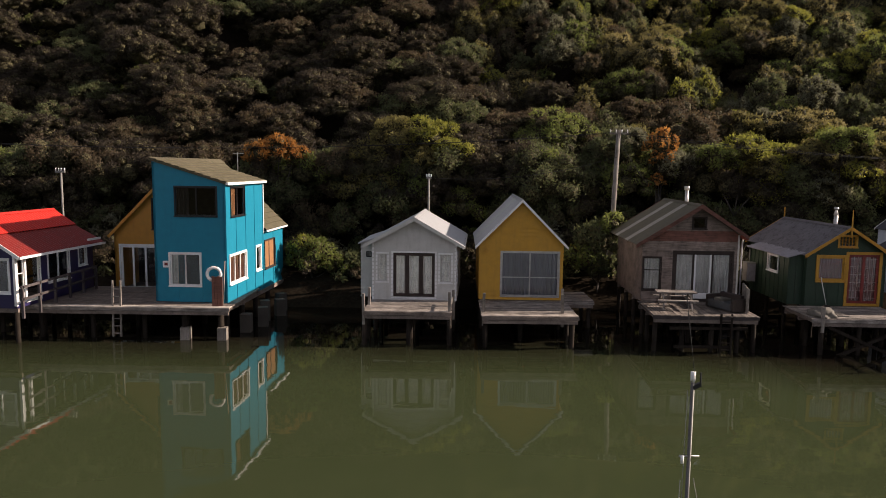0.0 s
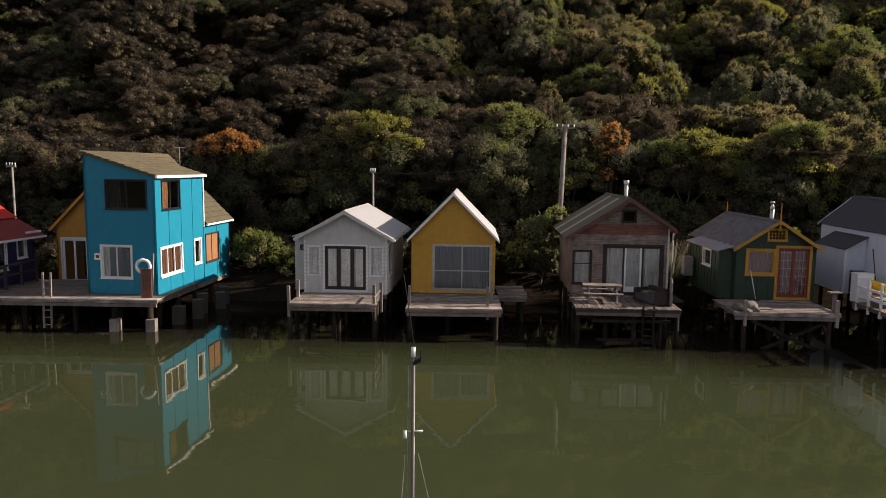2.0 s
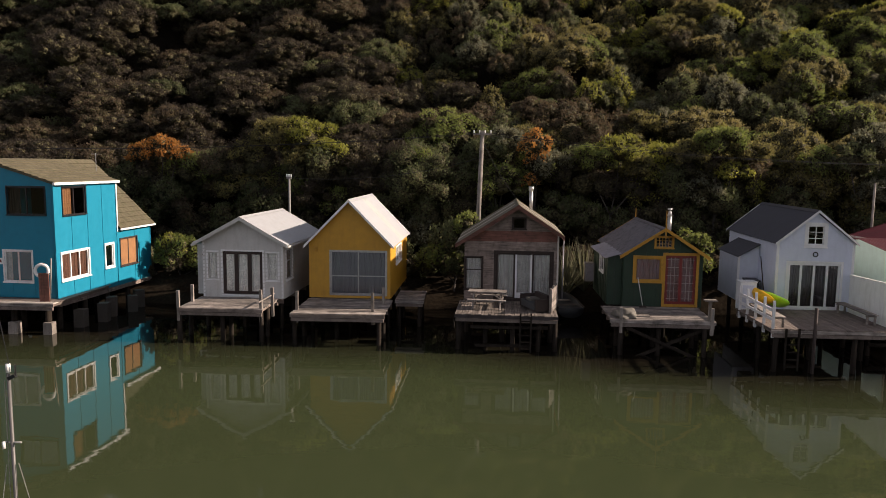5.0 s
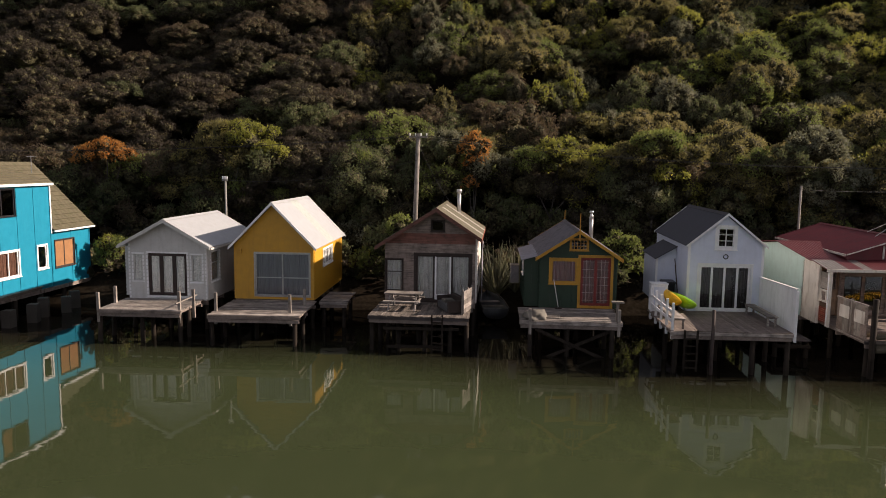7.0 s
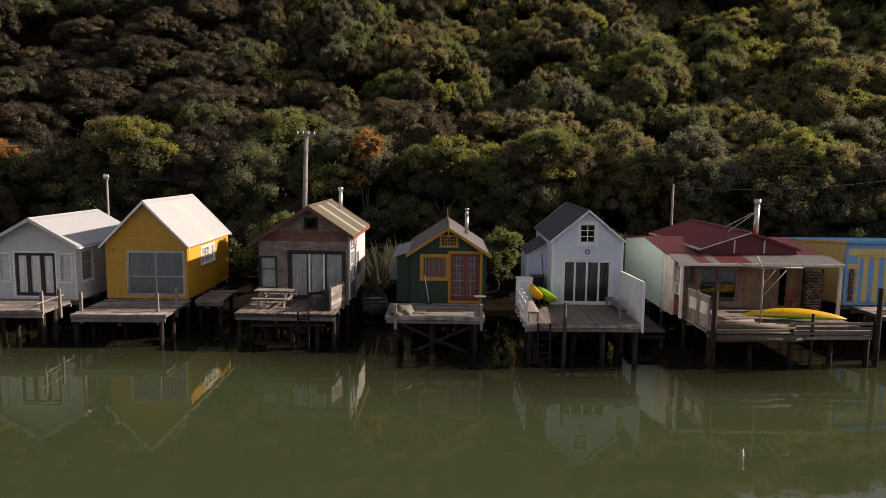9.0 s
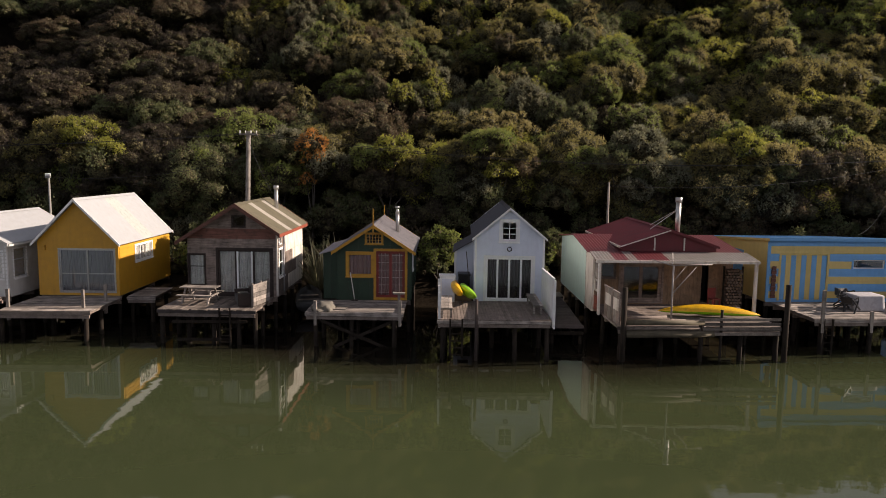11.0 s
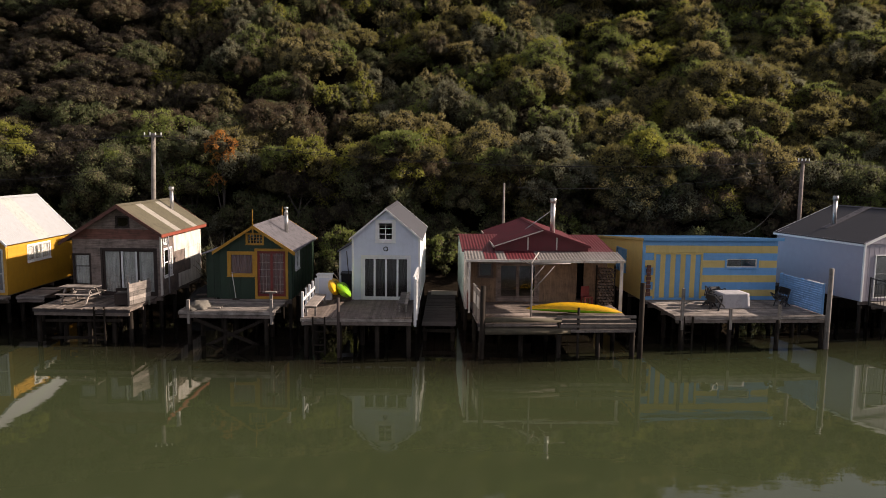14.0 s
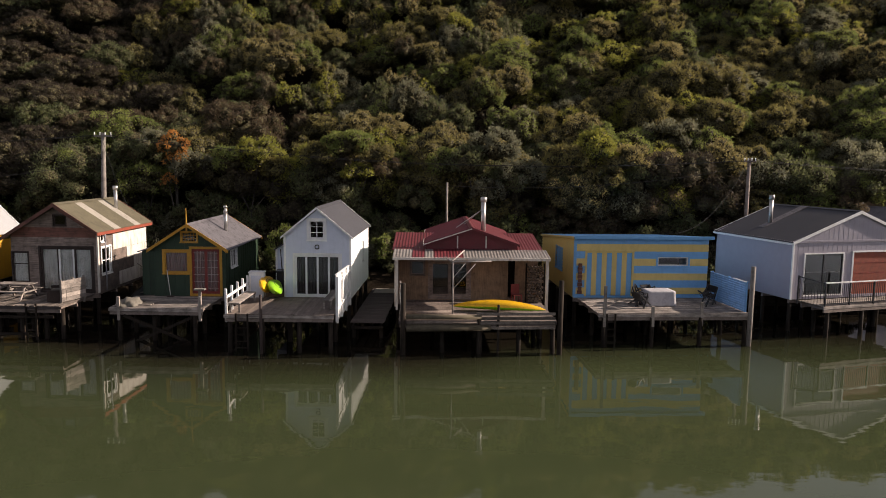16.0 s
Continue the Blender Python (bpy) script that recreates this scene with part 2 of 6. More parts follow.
# paler deck timber: the sunlit strip along a deck front is put into its colour
M_SUNPLANK = wood("pale_sunlit_deck_timber", (0.46, 0.41, 0.36), grain=(1.2, 26, 26), var=0.35)
M_RWHITE = mat("white_roof_paint", (0.395, 0.405, 0.415), rough=0.4, var=0.06, dirt=(0.34, 0.31, 0.27), dirt_amount=0.14)
M_RRED = mat("red_roof_paint", (0.52, 0.028, 0.018), rough=0.45, var=0.12, dirt_amount=0.06)
M_RMAROON = mat("maroon_roof_paint", (0.12, 0.019, 0.024), rough=0.5, var=0.2, scale=1.5, dirt_amount=0.12)
M_RCHAR = mat("charcoal_roof_paint", (0.045, 0.046, 0.055), rough=0.5, var=0.15, scale=1.2)
M_RGREY = mat("worn_grey_roof", (0.125, 0.118, 0.128), rough=0.55, var=0.25, scale=1.8, dirt=(0.03, 0.028, 0.03), dirt_amount=0.5)
M_RTILE = mat("mossy_tile_roof", (0.105, 0.09, 0.055), rough=0.85, var=0.3, scale=2.5, dirt=(0.05, 0.06, 0.02), dirt_amount=0.3)
M_STEEL = mat("dull_steel", (0.5, 0.49, 0.47), rough=0.35, metal=0.8, var=0.15)
M_BLACK = mat("black_metal", (0.015, 0.015, 0.017), rough=0.4, var=0.1)
# near-black: the darkness of unlit rooms is put into this colour
M_ROOM = mat("unlit_room_black", (0.014, 0.012, 0.011), rough=1.0, spec=0.0)
M_CURTAIN = mat("pale_curtain", (0.80, 0.77, 0.72), rough=0.9, var=0.12)
M_CURTDARK = mat("amber_blind", (0.30, 0.145, 0.06), rough=0.8, var=0.15)
M_AMBERDIM = mat("brown_lined_blind", (0.15, 0.07, 0.045), rough=0.85, var=0.2)
M_CURTGREY = mat("dusty_grey_curtain", (0.46, 0.44, 0.41), rough=0.9, var=0.2)
# near-black folds stand in for the unlit room behind the glass
M_CURTDIM = mat("room_dark_curtain", (0.022, 0.018, 0.016), rough=0.9, var=0.3)
M_GLASS = glass("window_glass")
M_CONC = mat("weathered_concrete", (0.058, 0.051, 0.043), rough=0.9, var=0.2, bump=0.4)
M_POLE = wood("silvered_pole_timber", (0.165, 0.148, 0.13), grain=(20, 20, 1.2))
M_POLEG = mat("pale_grey_pole_paint", (0.24, 0.23, 0.21), rough=0.7, var=0.15)
M_YK = mat("yellow_plastic", (0.75, 0.42, 0.01), rough=0.35, var=0.06)
M_GK = mat("lime_plastic", (0.25, 0.55, 0.01), rough=0.35, var=0.06)


# ---- building helpers ----
def part(name, bm, material, parent, label="", smooth=False):
    me = bpy.data.meshes.new(name)
    bmesh.ops.recalc_face_normals(bm, faces=bm.faces[:])
    bm.to_mesh(me)
    bm.free()
    for mt in (material if isinstance(material, (list, tuple)) else [material]):
        me.materials.append(mt)
    if smooth:
        for f in me.polygons:
            f.use_smooth = True
    ob = new(name, me)
    ob.parent = parent
    if label:
        tagged(ob, label)
    return ob


def thing(name, label, category, m, group="", kind=""):
    ob = new(name)
    ob.empty_display_size = 0.2
    ob.matrix_world = m
    return tagged(ob, label, category, group, kind)


def box(bm, x0, y0, z0, x1, y1, z1, m=None, mi=0):
    vs = [bm.verts.new(v) for v in ((x0, y0, z0), (x1, y0, z0), (x1, y1, z0), (x0, y1, z0), (x0, y0, z1), (x1, y0, z1), (x1, y1, z1), (x0, y1, z1))]
    if m is not None:
        for v in vs:
            v.co = m @ v.co
    for f in ((3, 2, 1, 0), (4, 5, 6, 7), (0, 1, 5, 4), (1, 2, 6, 5), (2, 3, 7, 6), (3, 0, 4, 7)):
        bm.faces.new([vs[i] for i in f]).material_index = mi
    return vs


def beam(bm, a, b, w, h=None, n=4, w2=None, mi=0):
    """A bar from a to b; n = 4 gives a squared bar, more a round one."""
    a, b = Vector(a), Vector(b)
    h = h or w
    d = (b - a).normalized()
    up = Vector((0, 0, 1)) if abs(d.z) < 0.95 else Vector((0, 1, 0))
    s = d.cross(up).normalized()
    u = s.cross(d).normalized()
    k = 1.4142 if n == 4 else 1.0
    rings = []
    for p, f in ((a, 1.0), (b, (w2 or w) / w)):
        rings.append([bm.verts.new(p + (s * math.cos(t) * w + u * math.sin(t) * h) * 0.5 * k * f)
                      for t in (2 * math.pi * (i + 0.5) / n for i in range(n))])
    for i in range(n):
        bm.faces.new((rings[0][i], rings[0][(i + 1) % n], rings[1][(i + 1) % n], rings[1][i])).material_index = mi
    bm.faces.new(rings[0][::-1]).material_index = mi
    bm.faces.new(rings[1]).material_index = mi


def one(name, material, parent, fn, label="", smooth=False):
    bm = bmesh.new()
    fn(bm)
    return part(name, bm, material, parent, label, smooth)


def bar(name, material, parent, a, b, w, h=None, n=4, w2=None, label=""):
    return one(name, material, parent, lambda bm: beam(bm, a, b, w, h, n, w2), label, smooth=n > 6)


def block(name, material, parent, *c, label=""):
    return one(name, material, parent, lambda bm: box(bm, *c), label)


FRONT = Matrix.Identity(4)


def side_right(x):
    """Wall frame of a right-hand wall: u runs back, outwards is +x."""
    return Matrix(((0, -1, 0, x), (1, 0, 0, 0), (0, 0, 1, 0), (0, 0, 0, 1)))


def side_left(x):
    """u runs back (mirrored), outwards is -x."""
    return Matrix(((0, 1, 0, x), (1, 0, 0, 0), (0, 0, 1, 0), (0, 0, 0, 1)))


def back_wall(y):
    return Matrix(((1, 0, 0, 0), (0, -1, 0, y), (0, 0, 1, 0), (0, 0, 0, 1)))


def wall(name, material, parent, m, zb, top, openings=(), pitch=0.0, proud=0.036, th=0.1, battens=0.0, bands=None, label="", strip=0.022):
    """A wall with thickness whose top follows the polyline 'top' [(u, z) ...]; openings (u0, z0, u1, z1) go through it.
    pitch: lapped boards of that height; battens: upright strips at that spacing; bands: material index by height."""
    bm = bmesh.new()
    u0, u1 = top[0][0], top[-1][0]

    def span(z):
        if z <= min(p[1] for p in top):
            return u0, u1
        us = [p[0] for p in top if p[1] >= z - 1e-6]
        for (a, za), (b, zc) in zip(top, top[1:]):
            if (za - z) * (zc - z) < 0:
                us.append(a + (b - a) * (z - za) / (zc - za))
        return (min(us), max(us)) if us else (None, None)

    zt = max(p[1] for p in top)
    levels = {round(zb, 4), round(zt - 0.002, 4)} | {round(p[1], 4) for p in top if p[1] < zt}
    for o in openings:
        levels |= {round(o[1], 4), round(o[3], 4)}
    for bnd in bands or ():
        levels.add(round(bnd[0], 4))
    if pitch:
        levels |= {round(zb + i * pitch, 4) for i in range(int((zt - zb) / pitch) + 1)}
    levels = sorted(z for z in levels if zb <= z <= zt)
    for z0, z1 in zip(levels, levels[1:]):
        if z1 - z0 < 0.003:
            continue
        zm = (z0 + z1) / 2
        a0, b0 = span(z0)
        a1, b1 = span(z1)
        if a0 is None or a1 is None:
            continue
        segs, cur0, cur1 = [], a0, a1
        for o in sorted(openings):
            if o[1] < zm < o[3] and o[2] > a0 and o[0] < b0:
                segs.append((cur0, cur1, o[0], o[0]))
                cur0 = cur1 = o[2]
        segs.append((cur0, cur1, b0, b1))
        if pitch:
            k = math.floor((zm - zb) / pitch)
            v0, v1 = (-proud * (1 - (z - zb - k * pitch) / pitch) for z in (z0, z1))
        else:
            v0 = v1 = 0.0
        mi = 0
        for bz, bi in bands or ():
            if zm > bz:
                mi = bi
        for s0, s1, e0, e1 in segs:
            if e0 - s0 < 0.004 and e1 - s1 < 0.004:
                continue
            q = [bm.verts.new(m @ Vector(c)) for c in ((s0, v0, z0), (e0, v0, z0), (e0, th, z0), (s0, th, z0), (s1, v1, z1), (e1, v1, z1), (e1, th, z1), (s1, th, z1))]
            for f in ((3, 2, 1, 0), (4, 5, 6, 7), (0, 1, 5, 4), (1, 2, 6, 5), (2, 3, 7, 6), (3, 0, 4, 7)):
                bm.faces.new([q[i] for i in f]).material_index = mi
    if battens:
        n = max(1, int((u1 - u0) / battens))
        for i in range(n + 1):
            u = u0 + 0.03 + (u1 - u0 - 0.06) * i / n
            zu = next(za + (zc - za) * (u - a) / (b - a) for (a, za), (b, zc) in zip(top, top[1:]) if a <= u <= b)
            cuts = [(zb, zu)]
            for o in openings:
                if o[0] - 0.03 < u < o[2] + 0.03:
                    cuts = [c for s, e in cuts for c in ((s, min(e, o[1])), (max(s, o[3]), e)) if c[1] - c[0] > 0.05]
            for s, e in cuts:
                box(bm, u - 0.022, -strip, s, u + 0.022, 0.001, e - 0.01, m)
    ob = part(name, bm, material, parent, label)
    return ob


def ring_frame(bm, u0, z0, u1, z1, w, v0, v1, m):
    """A rectangular frame of one piece, w wide."""
    o = ((u0, z0), (u1, z0), (u1, z1), (u0, z1))
    n = ((u0 + w, z0 + w), (u1 - w, z0 + w), (u1 - w, z1 - w), (u0 + w, z1 - w))
    q = [[bm.verts.new(m @ Vector((u, v, z))) for u, z in loop] for v in (v0, v1) for loop in (o, n)]
    of, nf, ob_, nb = q
    for i in range(4):
        k = (i + 1) % 4
        bm.faces.new((of[i], of[k], nf[k], nf[i]))
        bm.faces.new((ob_[k], ob_[i], nb[i], nb[k]))
        bm.faces.new((of[k], of[i], ob_[i], ob_[k]))
        bm.faces.new((nf[i], nf[k], nb[k], nb[i]))


def window(parent, m, u0, z0, u1, z1, frame_mat, nu=1, nz=1, casing=0.08, casing_mat=None, bar_w=0.05, curtain=None, curtain_cover=1.0,
           name="window", label="", back=True, recess=0.04, sill=True, zsplit=None, pane_mat=None):
    """A window in an opening: sash bars, casing, panes and what hangs behind them."""
    t = 0.05
    f = bar_w
    bm = bmesh.new()
    ring_frame(bm, u0, z0, u1, z1, f, recess - t / 2, recess + t / 2, m)
    w = part(name, bm, frame_mat, parent, label)
    cols = [u0 + (u1 - u0) * i / nu for i in range(nu + 1)]
    rows = zsplit or [z0 + (z1 - z0) * i / nz for i in range(nz + 1)]
    for u in cols[1:-1]:
        one("mullion", frame_mat, w, lambda b: box(b, u - f / 2, recess - t / 2 - 0.004, z0 + f, u + f / 2, recess + t / 2 + 0.004, z1 - f, m))
    for z in rows[1:-1]:
        one("transom", frame_mat, w, lambda b: box(b, u0 + f, recess - t / 2 + 0.003, z - f * 0.4, u1 - f, recess + t / 2 - 0.003, z + f * 0.4, m))
    if casing:
        bm = bmesh.new()
        ring_frame(bm, u0 - casing, z0 - casing, u1 + casing, z1 + casing, casing, -0.04, 0.02, m)
        part("casing", bm, casing_mat or frame_mat, w)
        if sill:
            one("sill", casing_mat or frame_mat, w, lambda b: box(b, u0 - casing - 0.02, -0.075, z0 - casing, u1 + casing + 0.02, -0.041, z0 - casing + 0.05, m))
    for i in range(nu):
        for j in range(len(rows) - 1):
            bm = bmesh.new()
            box(bm, cols[i] + f * 0.4, recess - 0.004, rows[j] + f * 0.3, cols[i + 1] - f * 0.4, recess + 0.002, rows[j + 1] - f * 0.3, m)
            g = part("pane", bm, pane_mat or M_GLASS, w)
            g.visible_shadow = False
    if curtain is not None:
        bm = bmesh.new()
        n = max(8, int((u1 - u0) / 0.016))
        rowsv = []
        for z in (z0 + 0.01, z1 - 0.01):
            rowsv.append([])
            for i in range(n + 1):
                u = u0 + (u1 - u0) * i / n * curtain_cover
                fold = 0.030 * math.sin(u * 47 + 1.3 * math.sin(u * 9)) + 0.014 * math.sin(u * 23 + u0)
                rowsv[-1].append(bm.verts.new(m @ Vector((u, 0.105 + fold * (1.0 if z < (z0 + z1) / 2 else 0.75), z))))
        for i in range(n):
            bm.faces.new((rowsv[0][i], rowsv[0][i + 1], rowsv[1][i + 1], rowsv[1][i]))
        part("curtain", bm, curtain, w, smooth=True)
    return w


def roof_plane(name, material, parent, a, b, c, d, rib=0.16, height=0.018, th=0.03, tile=0.0, sheets=(), label=""):
    """A roof slope: a-b the lower edge, d-c the upper edge. rib: corrugations running up the slope; tile: stepped courses."""
    a, b, c, d = (Vector(v) for v in (a, b, c, d))
    nrm = (b - a).cross(d - a).normalized()
    if nrm.z < 0:
        nrm = -nrm
    bm = bmesh.new()
    L = (b - a).length
    if tile:
        H = (d - a).length
        rows = max(2, int(H / tile))
        cols = max(2, int(L / 0.33) * 2)
        for j in range(rows):
            f0, f1 = j / rows, (j + 1) / rows
            lo, hi = [], []
            for i in range(cols + 1):
                g = i / cols
                w = 0.014 * math.sin(math.pi * i)+ (0.012 if i % 2 else -0.004)
                p0 = (a.lerp(d, f0)).lerp(b.lerp(c, f0), g)
                p1 = (a.lerp(d, f1)).lerp(b.lerp(c, f1), g)
                lo.append((p0 + nrm * (0.045 + w), p0 - nrm * 0.01))
                hi.append(p1 + nrm * (0.012 + w))
            vl = [bm.verts.new(p[0]) for p in lo]
            vb = [bm.verts.new(p[1]) for p in lo]
            vh = [bm.verts.new(p) for p in hi]
            for i in range(cols):
                bm.faces.new((vl[i], vl[i + 1], vh[i + 1], vh[i]))
                bm.faces.new((vb[i], vb[i + 1], vl[i + 1], vl[i]))
        box_q = [bm.verts.new(p - nrm * th) for p in (a, b, c, d)]
        bm.faces.new(box_q)
    else:
        n = max(2, int(L / rib * 4))
        top, low = [], []
        for i in range(n + 1):
            g = i / n
            o = nrm * (height * math.sin(i * math.pi / 2))
            top.append((bm.verts.new(a.lerp(b, g) + o), bm.verts.new(d.lerp(c, g) + o)))
            low.append((bm.verts.new(a.lerp(b, g) + o - nrm * th), bm.verts.new(d.lerp(c, g) + o - nrm * th)))
        for i in range(n):
            mi = 0
            for s0, s1, k in sheets:
                if s0 <= (i + 0.5) / n < s1:
                    mi = k
            bm.faces.new((top[i][0], top[i + 1][0], top[i + 1][1], top[i][1])).material_index = mi
            bm.faces.new((low[i][1], low[i + 1][1], low[i + 1][0], low[i][0]))
            bm.faces.new((low[i][0], low[i + 1][0], top[i + 1][0], top[i][0])).material_index = mi
            bm.faces.new((low[i + 1][1], low[i][1], top[i][1], top[i + 1][1])).material_index = mi
        for i in (0, n):
            bm.faces.new((low[i][0], top[i][0], top[i][1], low[i][1]))
    me = bpy.data.meshes.new(name)
    bm.to_mesh(me)
    bm.free()
    for mt in (material if isinstance(material, (list, tuple)) else [material]):
        me.materials.append(mt)
    ob = new(name, me)
    ob.parent = parent
    if label:
        tagged(ob, label)
    return ob


def gable_roof(parent, material, x0, ze0, xm, zp, x1, ze1, y0, y1, barge=None, barge_h=0.16, rib=0.16, fascia=None, sheets_r=(), sheets_l=(), tile=0.0, ridge=True):
    """Two slopes over a ridge that runs back from y0 to y1, with barge boards, fascias and a ridge cap."""
    roof_plane("roof", material, parent, (x0, y0, ze0), (x0, y1, ze0), (xm, y1, zp), (xm, y0, zp), rib, sheets=sheets_l, tile=tile)
    roof_plane("roof", material, parent, (x1, y0, ze1), (x1, y1, ze1), (xm, y1, zp), (xm, y0, zp), rib, sheets=sheets_r, tile=tile)
    if barge:
        for y in (y0 - 0.02, y1 - 0.01):
            for xa, za in ((x0, ze0), (x1, ze1)):
                bm = bmesh.new()
                q = [Vector((xa, y, za + 0.02)), Vector((xm, y, zp + 0.03)), Vector((xm, y, zp + 0.03 - barge_h * 1.15)), Vector((xa, y, za + 0.02 - barge_h))]
                f = [bm.verts.new(v) for v in q]
                g = [bm.verts.new(v + Vector((0, 0.03, 0))) for v in q]
                bm.faces.new(f)
                bm.faces.new(g[::-1])
                for i in range(4):
                    bm.faces.new((f[i], f[(i + 1) % 4], g[(i + 1) % 4], g[i]))
                part("barge_board", bm, barge, parent)
    if fascia:
        for xa, za in ((x0, ze0), (x1, ze1)):
            s = 1 if xa > xm else -1
            block("gutter", fascia, parent, min(xa, xa + 0.07 * s), y0 + 0.02, za - 0.13, max(xa, xa + 0.07 * s), y1 - 0.02, za - 0.035)
    if ridge:
        bm = bmesh.new()
        for s, xa, za in ((-1, x0, ze0), (1, x1, ze1)):
            d = Vector((xa - xm, 0, za - zp)).normalized() * 0.16
            q = [bm.verts.new(v) for v in ((xm, y0, zp + 0.045), (xm, y1, zp + 0.045), (xm + d.x, y1, zp + d.z + 0.035), (xm + d.x, y0, zp + d.z + 0.035))]
            bm.faces.new(q)
        part("ridge_cap", bm, material[0] if isinstance(material, (list, tuple)) else material, parent)


def deck(name, label, x0, x1, y0, y1, z, across=True, plank_w=0.14, plank=None, piles=(), posts=(), fascia=True, gap=0.012, yaw=0.0, pile_r=0.11, beam_mat=None, group="decks on piles", ragged=0.0, pile_low=-1.6, edge=None, sunlit_front=0):
    """A timber deck on piles. across: planks run left to right. piles: (x, y[, radius]); posts: (x, y, height above the deck)."""
    rnd = random.Random(name + str(x0))
    cx, cy = (x0 + x1) / 2, (y0 + y1) / 2
    d = thing("deck", label, "deck", pose(cx, cy, 0, 0, 0, yaw), group)
    X0, X1, Y0, Y1 = x0 - cx, x1 - cx, y0 - cy, y1 - cy
    n = int((Y1 - Y0 if across else X1 - X0) / plank_w)
    for i in range(n):
        dz = rnd.uniform(-0.006, 0.006)
        e0, e1 = rnd.uniform(-0.02, 0.02) - rnd.random() * ragged, rnd.uniform(-0.02, 0.02) + rnd.random() * ragged
        if across:
            ya = Y0 + (Y1 - Y0) * i / n
            c = (X0 + e0, ya + gap / 2, z - 0.035 + dz, X1 + e1, ya + (Y1 - Y0) / n - gap / 2, z + dz)
        else:
            xa = X0 + (X1 - X0) * i / n
            c = (xa + gap / 2, Y0 + e0, z - 0.035 + dz, xa + (X1 - X0) / n - gap / 2, Y1 + min(e1, 0), z + dz)
        block("plank", M_SUNPLANK if i < sunlit_front else plank or M_DECK, d, *c)
    bmat = beam_mat or M_DECKD
    for k in range(3):
        y = Y0 - 0.02 + (Y1 - Y0 - 0.2) * k / 2
        block("bearer", bmat, d, X0 + 0.04, y, z - 0.33, X1 - 0.04, y + 0.1, z - 0.19)
    nj = max(3, int((X1 - X0) / 0.9))
    for k in range(nj + 1):
        x = X0 + 0.08 + (X1 - X0 - 0.26) * k / nj
        block("joist", bmat, d, x, Y0 + 0.06, z - 0.19, x + 0.06, Y1 - 0.05, z - 0.045)
    if fascia:
        block("fascia", edge or M_DECK, d, X0 - 0.01, Y0 - 0.03, z - 0.17, X1 + 0.01, Y0 + 0.02, z - 0.04)
    for p in piles:
        r = p[2] if len(p) > 2 else pile_r
        lean = rnd.uniform(-0.05, 0.05)
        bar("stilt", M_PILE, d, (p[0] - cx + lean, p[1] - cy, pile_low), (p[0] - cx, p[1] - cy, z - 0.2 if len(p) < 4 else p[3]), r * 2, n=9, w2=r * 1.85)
    for x, y, hgt in posts:
        bar("post", M_POST, d, (x - cx, y - cy, z - 0.6), (x - cx + rnd.uniform(-0.02, 0.02), y - cy, z + hgt), 0.12, n=4)
    return d


# ---- water, ground ----
def smooth_step(a, b, x):
    t = np.clip((x - a) / (b - a), 0, 1)
    return t * t * (3 - 2 * t)


def ground_z(x, y):
    """Sea bed, muddy bank and the hillside behind it; an unseen far shore is added to darken window reflections."""
    x, y = np.asarray(x, float), np.asarray(y, float)
    # last term: added rise out of view that blocks low sky from the windows
    z = -1.4 + 2.9 * smooth_step(35.8, 41.3, y) + 34.0 * smooth_step(-170, -330, y)
    crest = 34.0 - 14.8 * smooth_step(49, 76, x) + 0.8 * np.sin(x * 0.09 + 1.0)
    hill = 0.555 * np.clip(y - 45.5, 0, None)
    hill = hill + 0.16 * np.clip(y - 70, 0, None)
    hill = hill + (1.3 * np.sin(x * 0.33 + y * 0.05) + 0.8 * np.sin(x * 0.71 - y * 0.12 + 2)) * smooth_step(48, 62, y)
    h = np.minimum(hill, crest + 0.02 * (hill - crest))
    far = smooth_step(95, 260, y)
    return z + h * (1 - 0.5 * far) + 0.5 * np.sin(x * 0.31) * np.sin(y * 0.27) * smooth_step(46, 50, y)


def sheet(name, xs, ys, zf, material, label, category):
    X, Y = np.meshgrid(xs, ys)
    Z = zf(X, Y)
    v = np.stack([X.ravel(), Y.ravel(), Z.ravel()], 1)
    nx, ny = len(xs), len(ys)
    f = [(j * nx + i, j * nx + i + 1, (j + 1) * nx + i + 1, (j + 1) * nx + i) for j in range(ny - 1) for i in range(nx - 1)]
    me = bpy.data.meshes.new(name)
    me.from_pydata(v.tolist(), [], f)
    me.materials.append(material)
    for p in me.polygons:
        p.use_smooth = True
    return tagged(new(name, me), label, category, kind="structure")


gx = np.concatenate([[-2500, -900, -400, -200], np.arange(-120, 161, 4.0), [240, 400, 900, 2500]])
gy = np.concatenate([[-2500, -900, -500, -330, -290, -250, -210, -170, -100, 0, 25], np.arange(34, 50, 1.0), np.arange(50, 100, 3.0), [120, 160, 220, 300, 600, 1200, 2500]])
sheet("ground", gx, gy, ground_z, M_SOIL, "dark muddy bank and earth of the wooded hillside", "ground")
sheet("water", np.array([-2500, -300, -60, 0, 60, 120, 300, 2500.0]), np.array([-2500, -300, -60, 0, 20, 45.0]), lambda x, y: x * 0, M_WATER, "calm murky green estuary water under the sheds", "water")


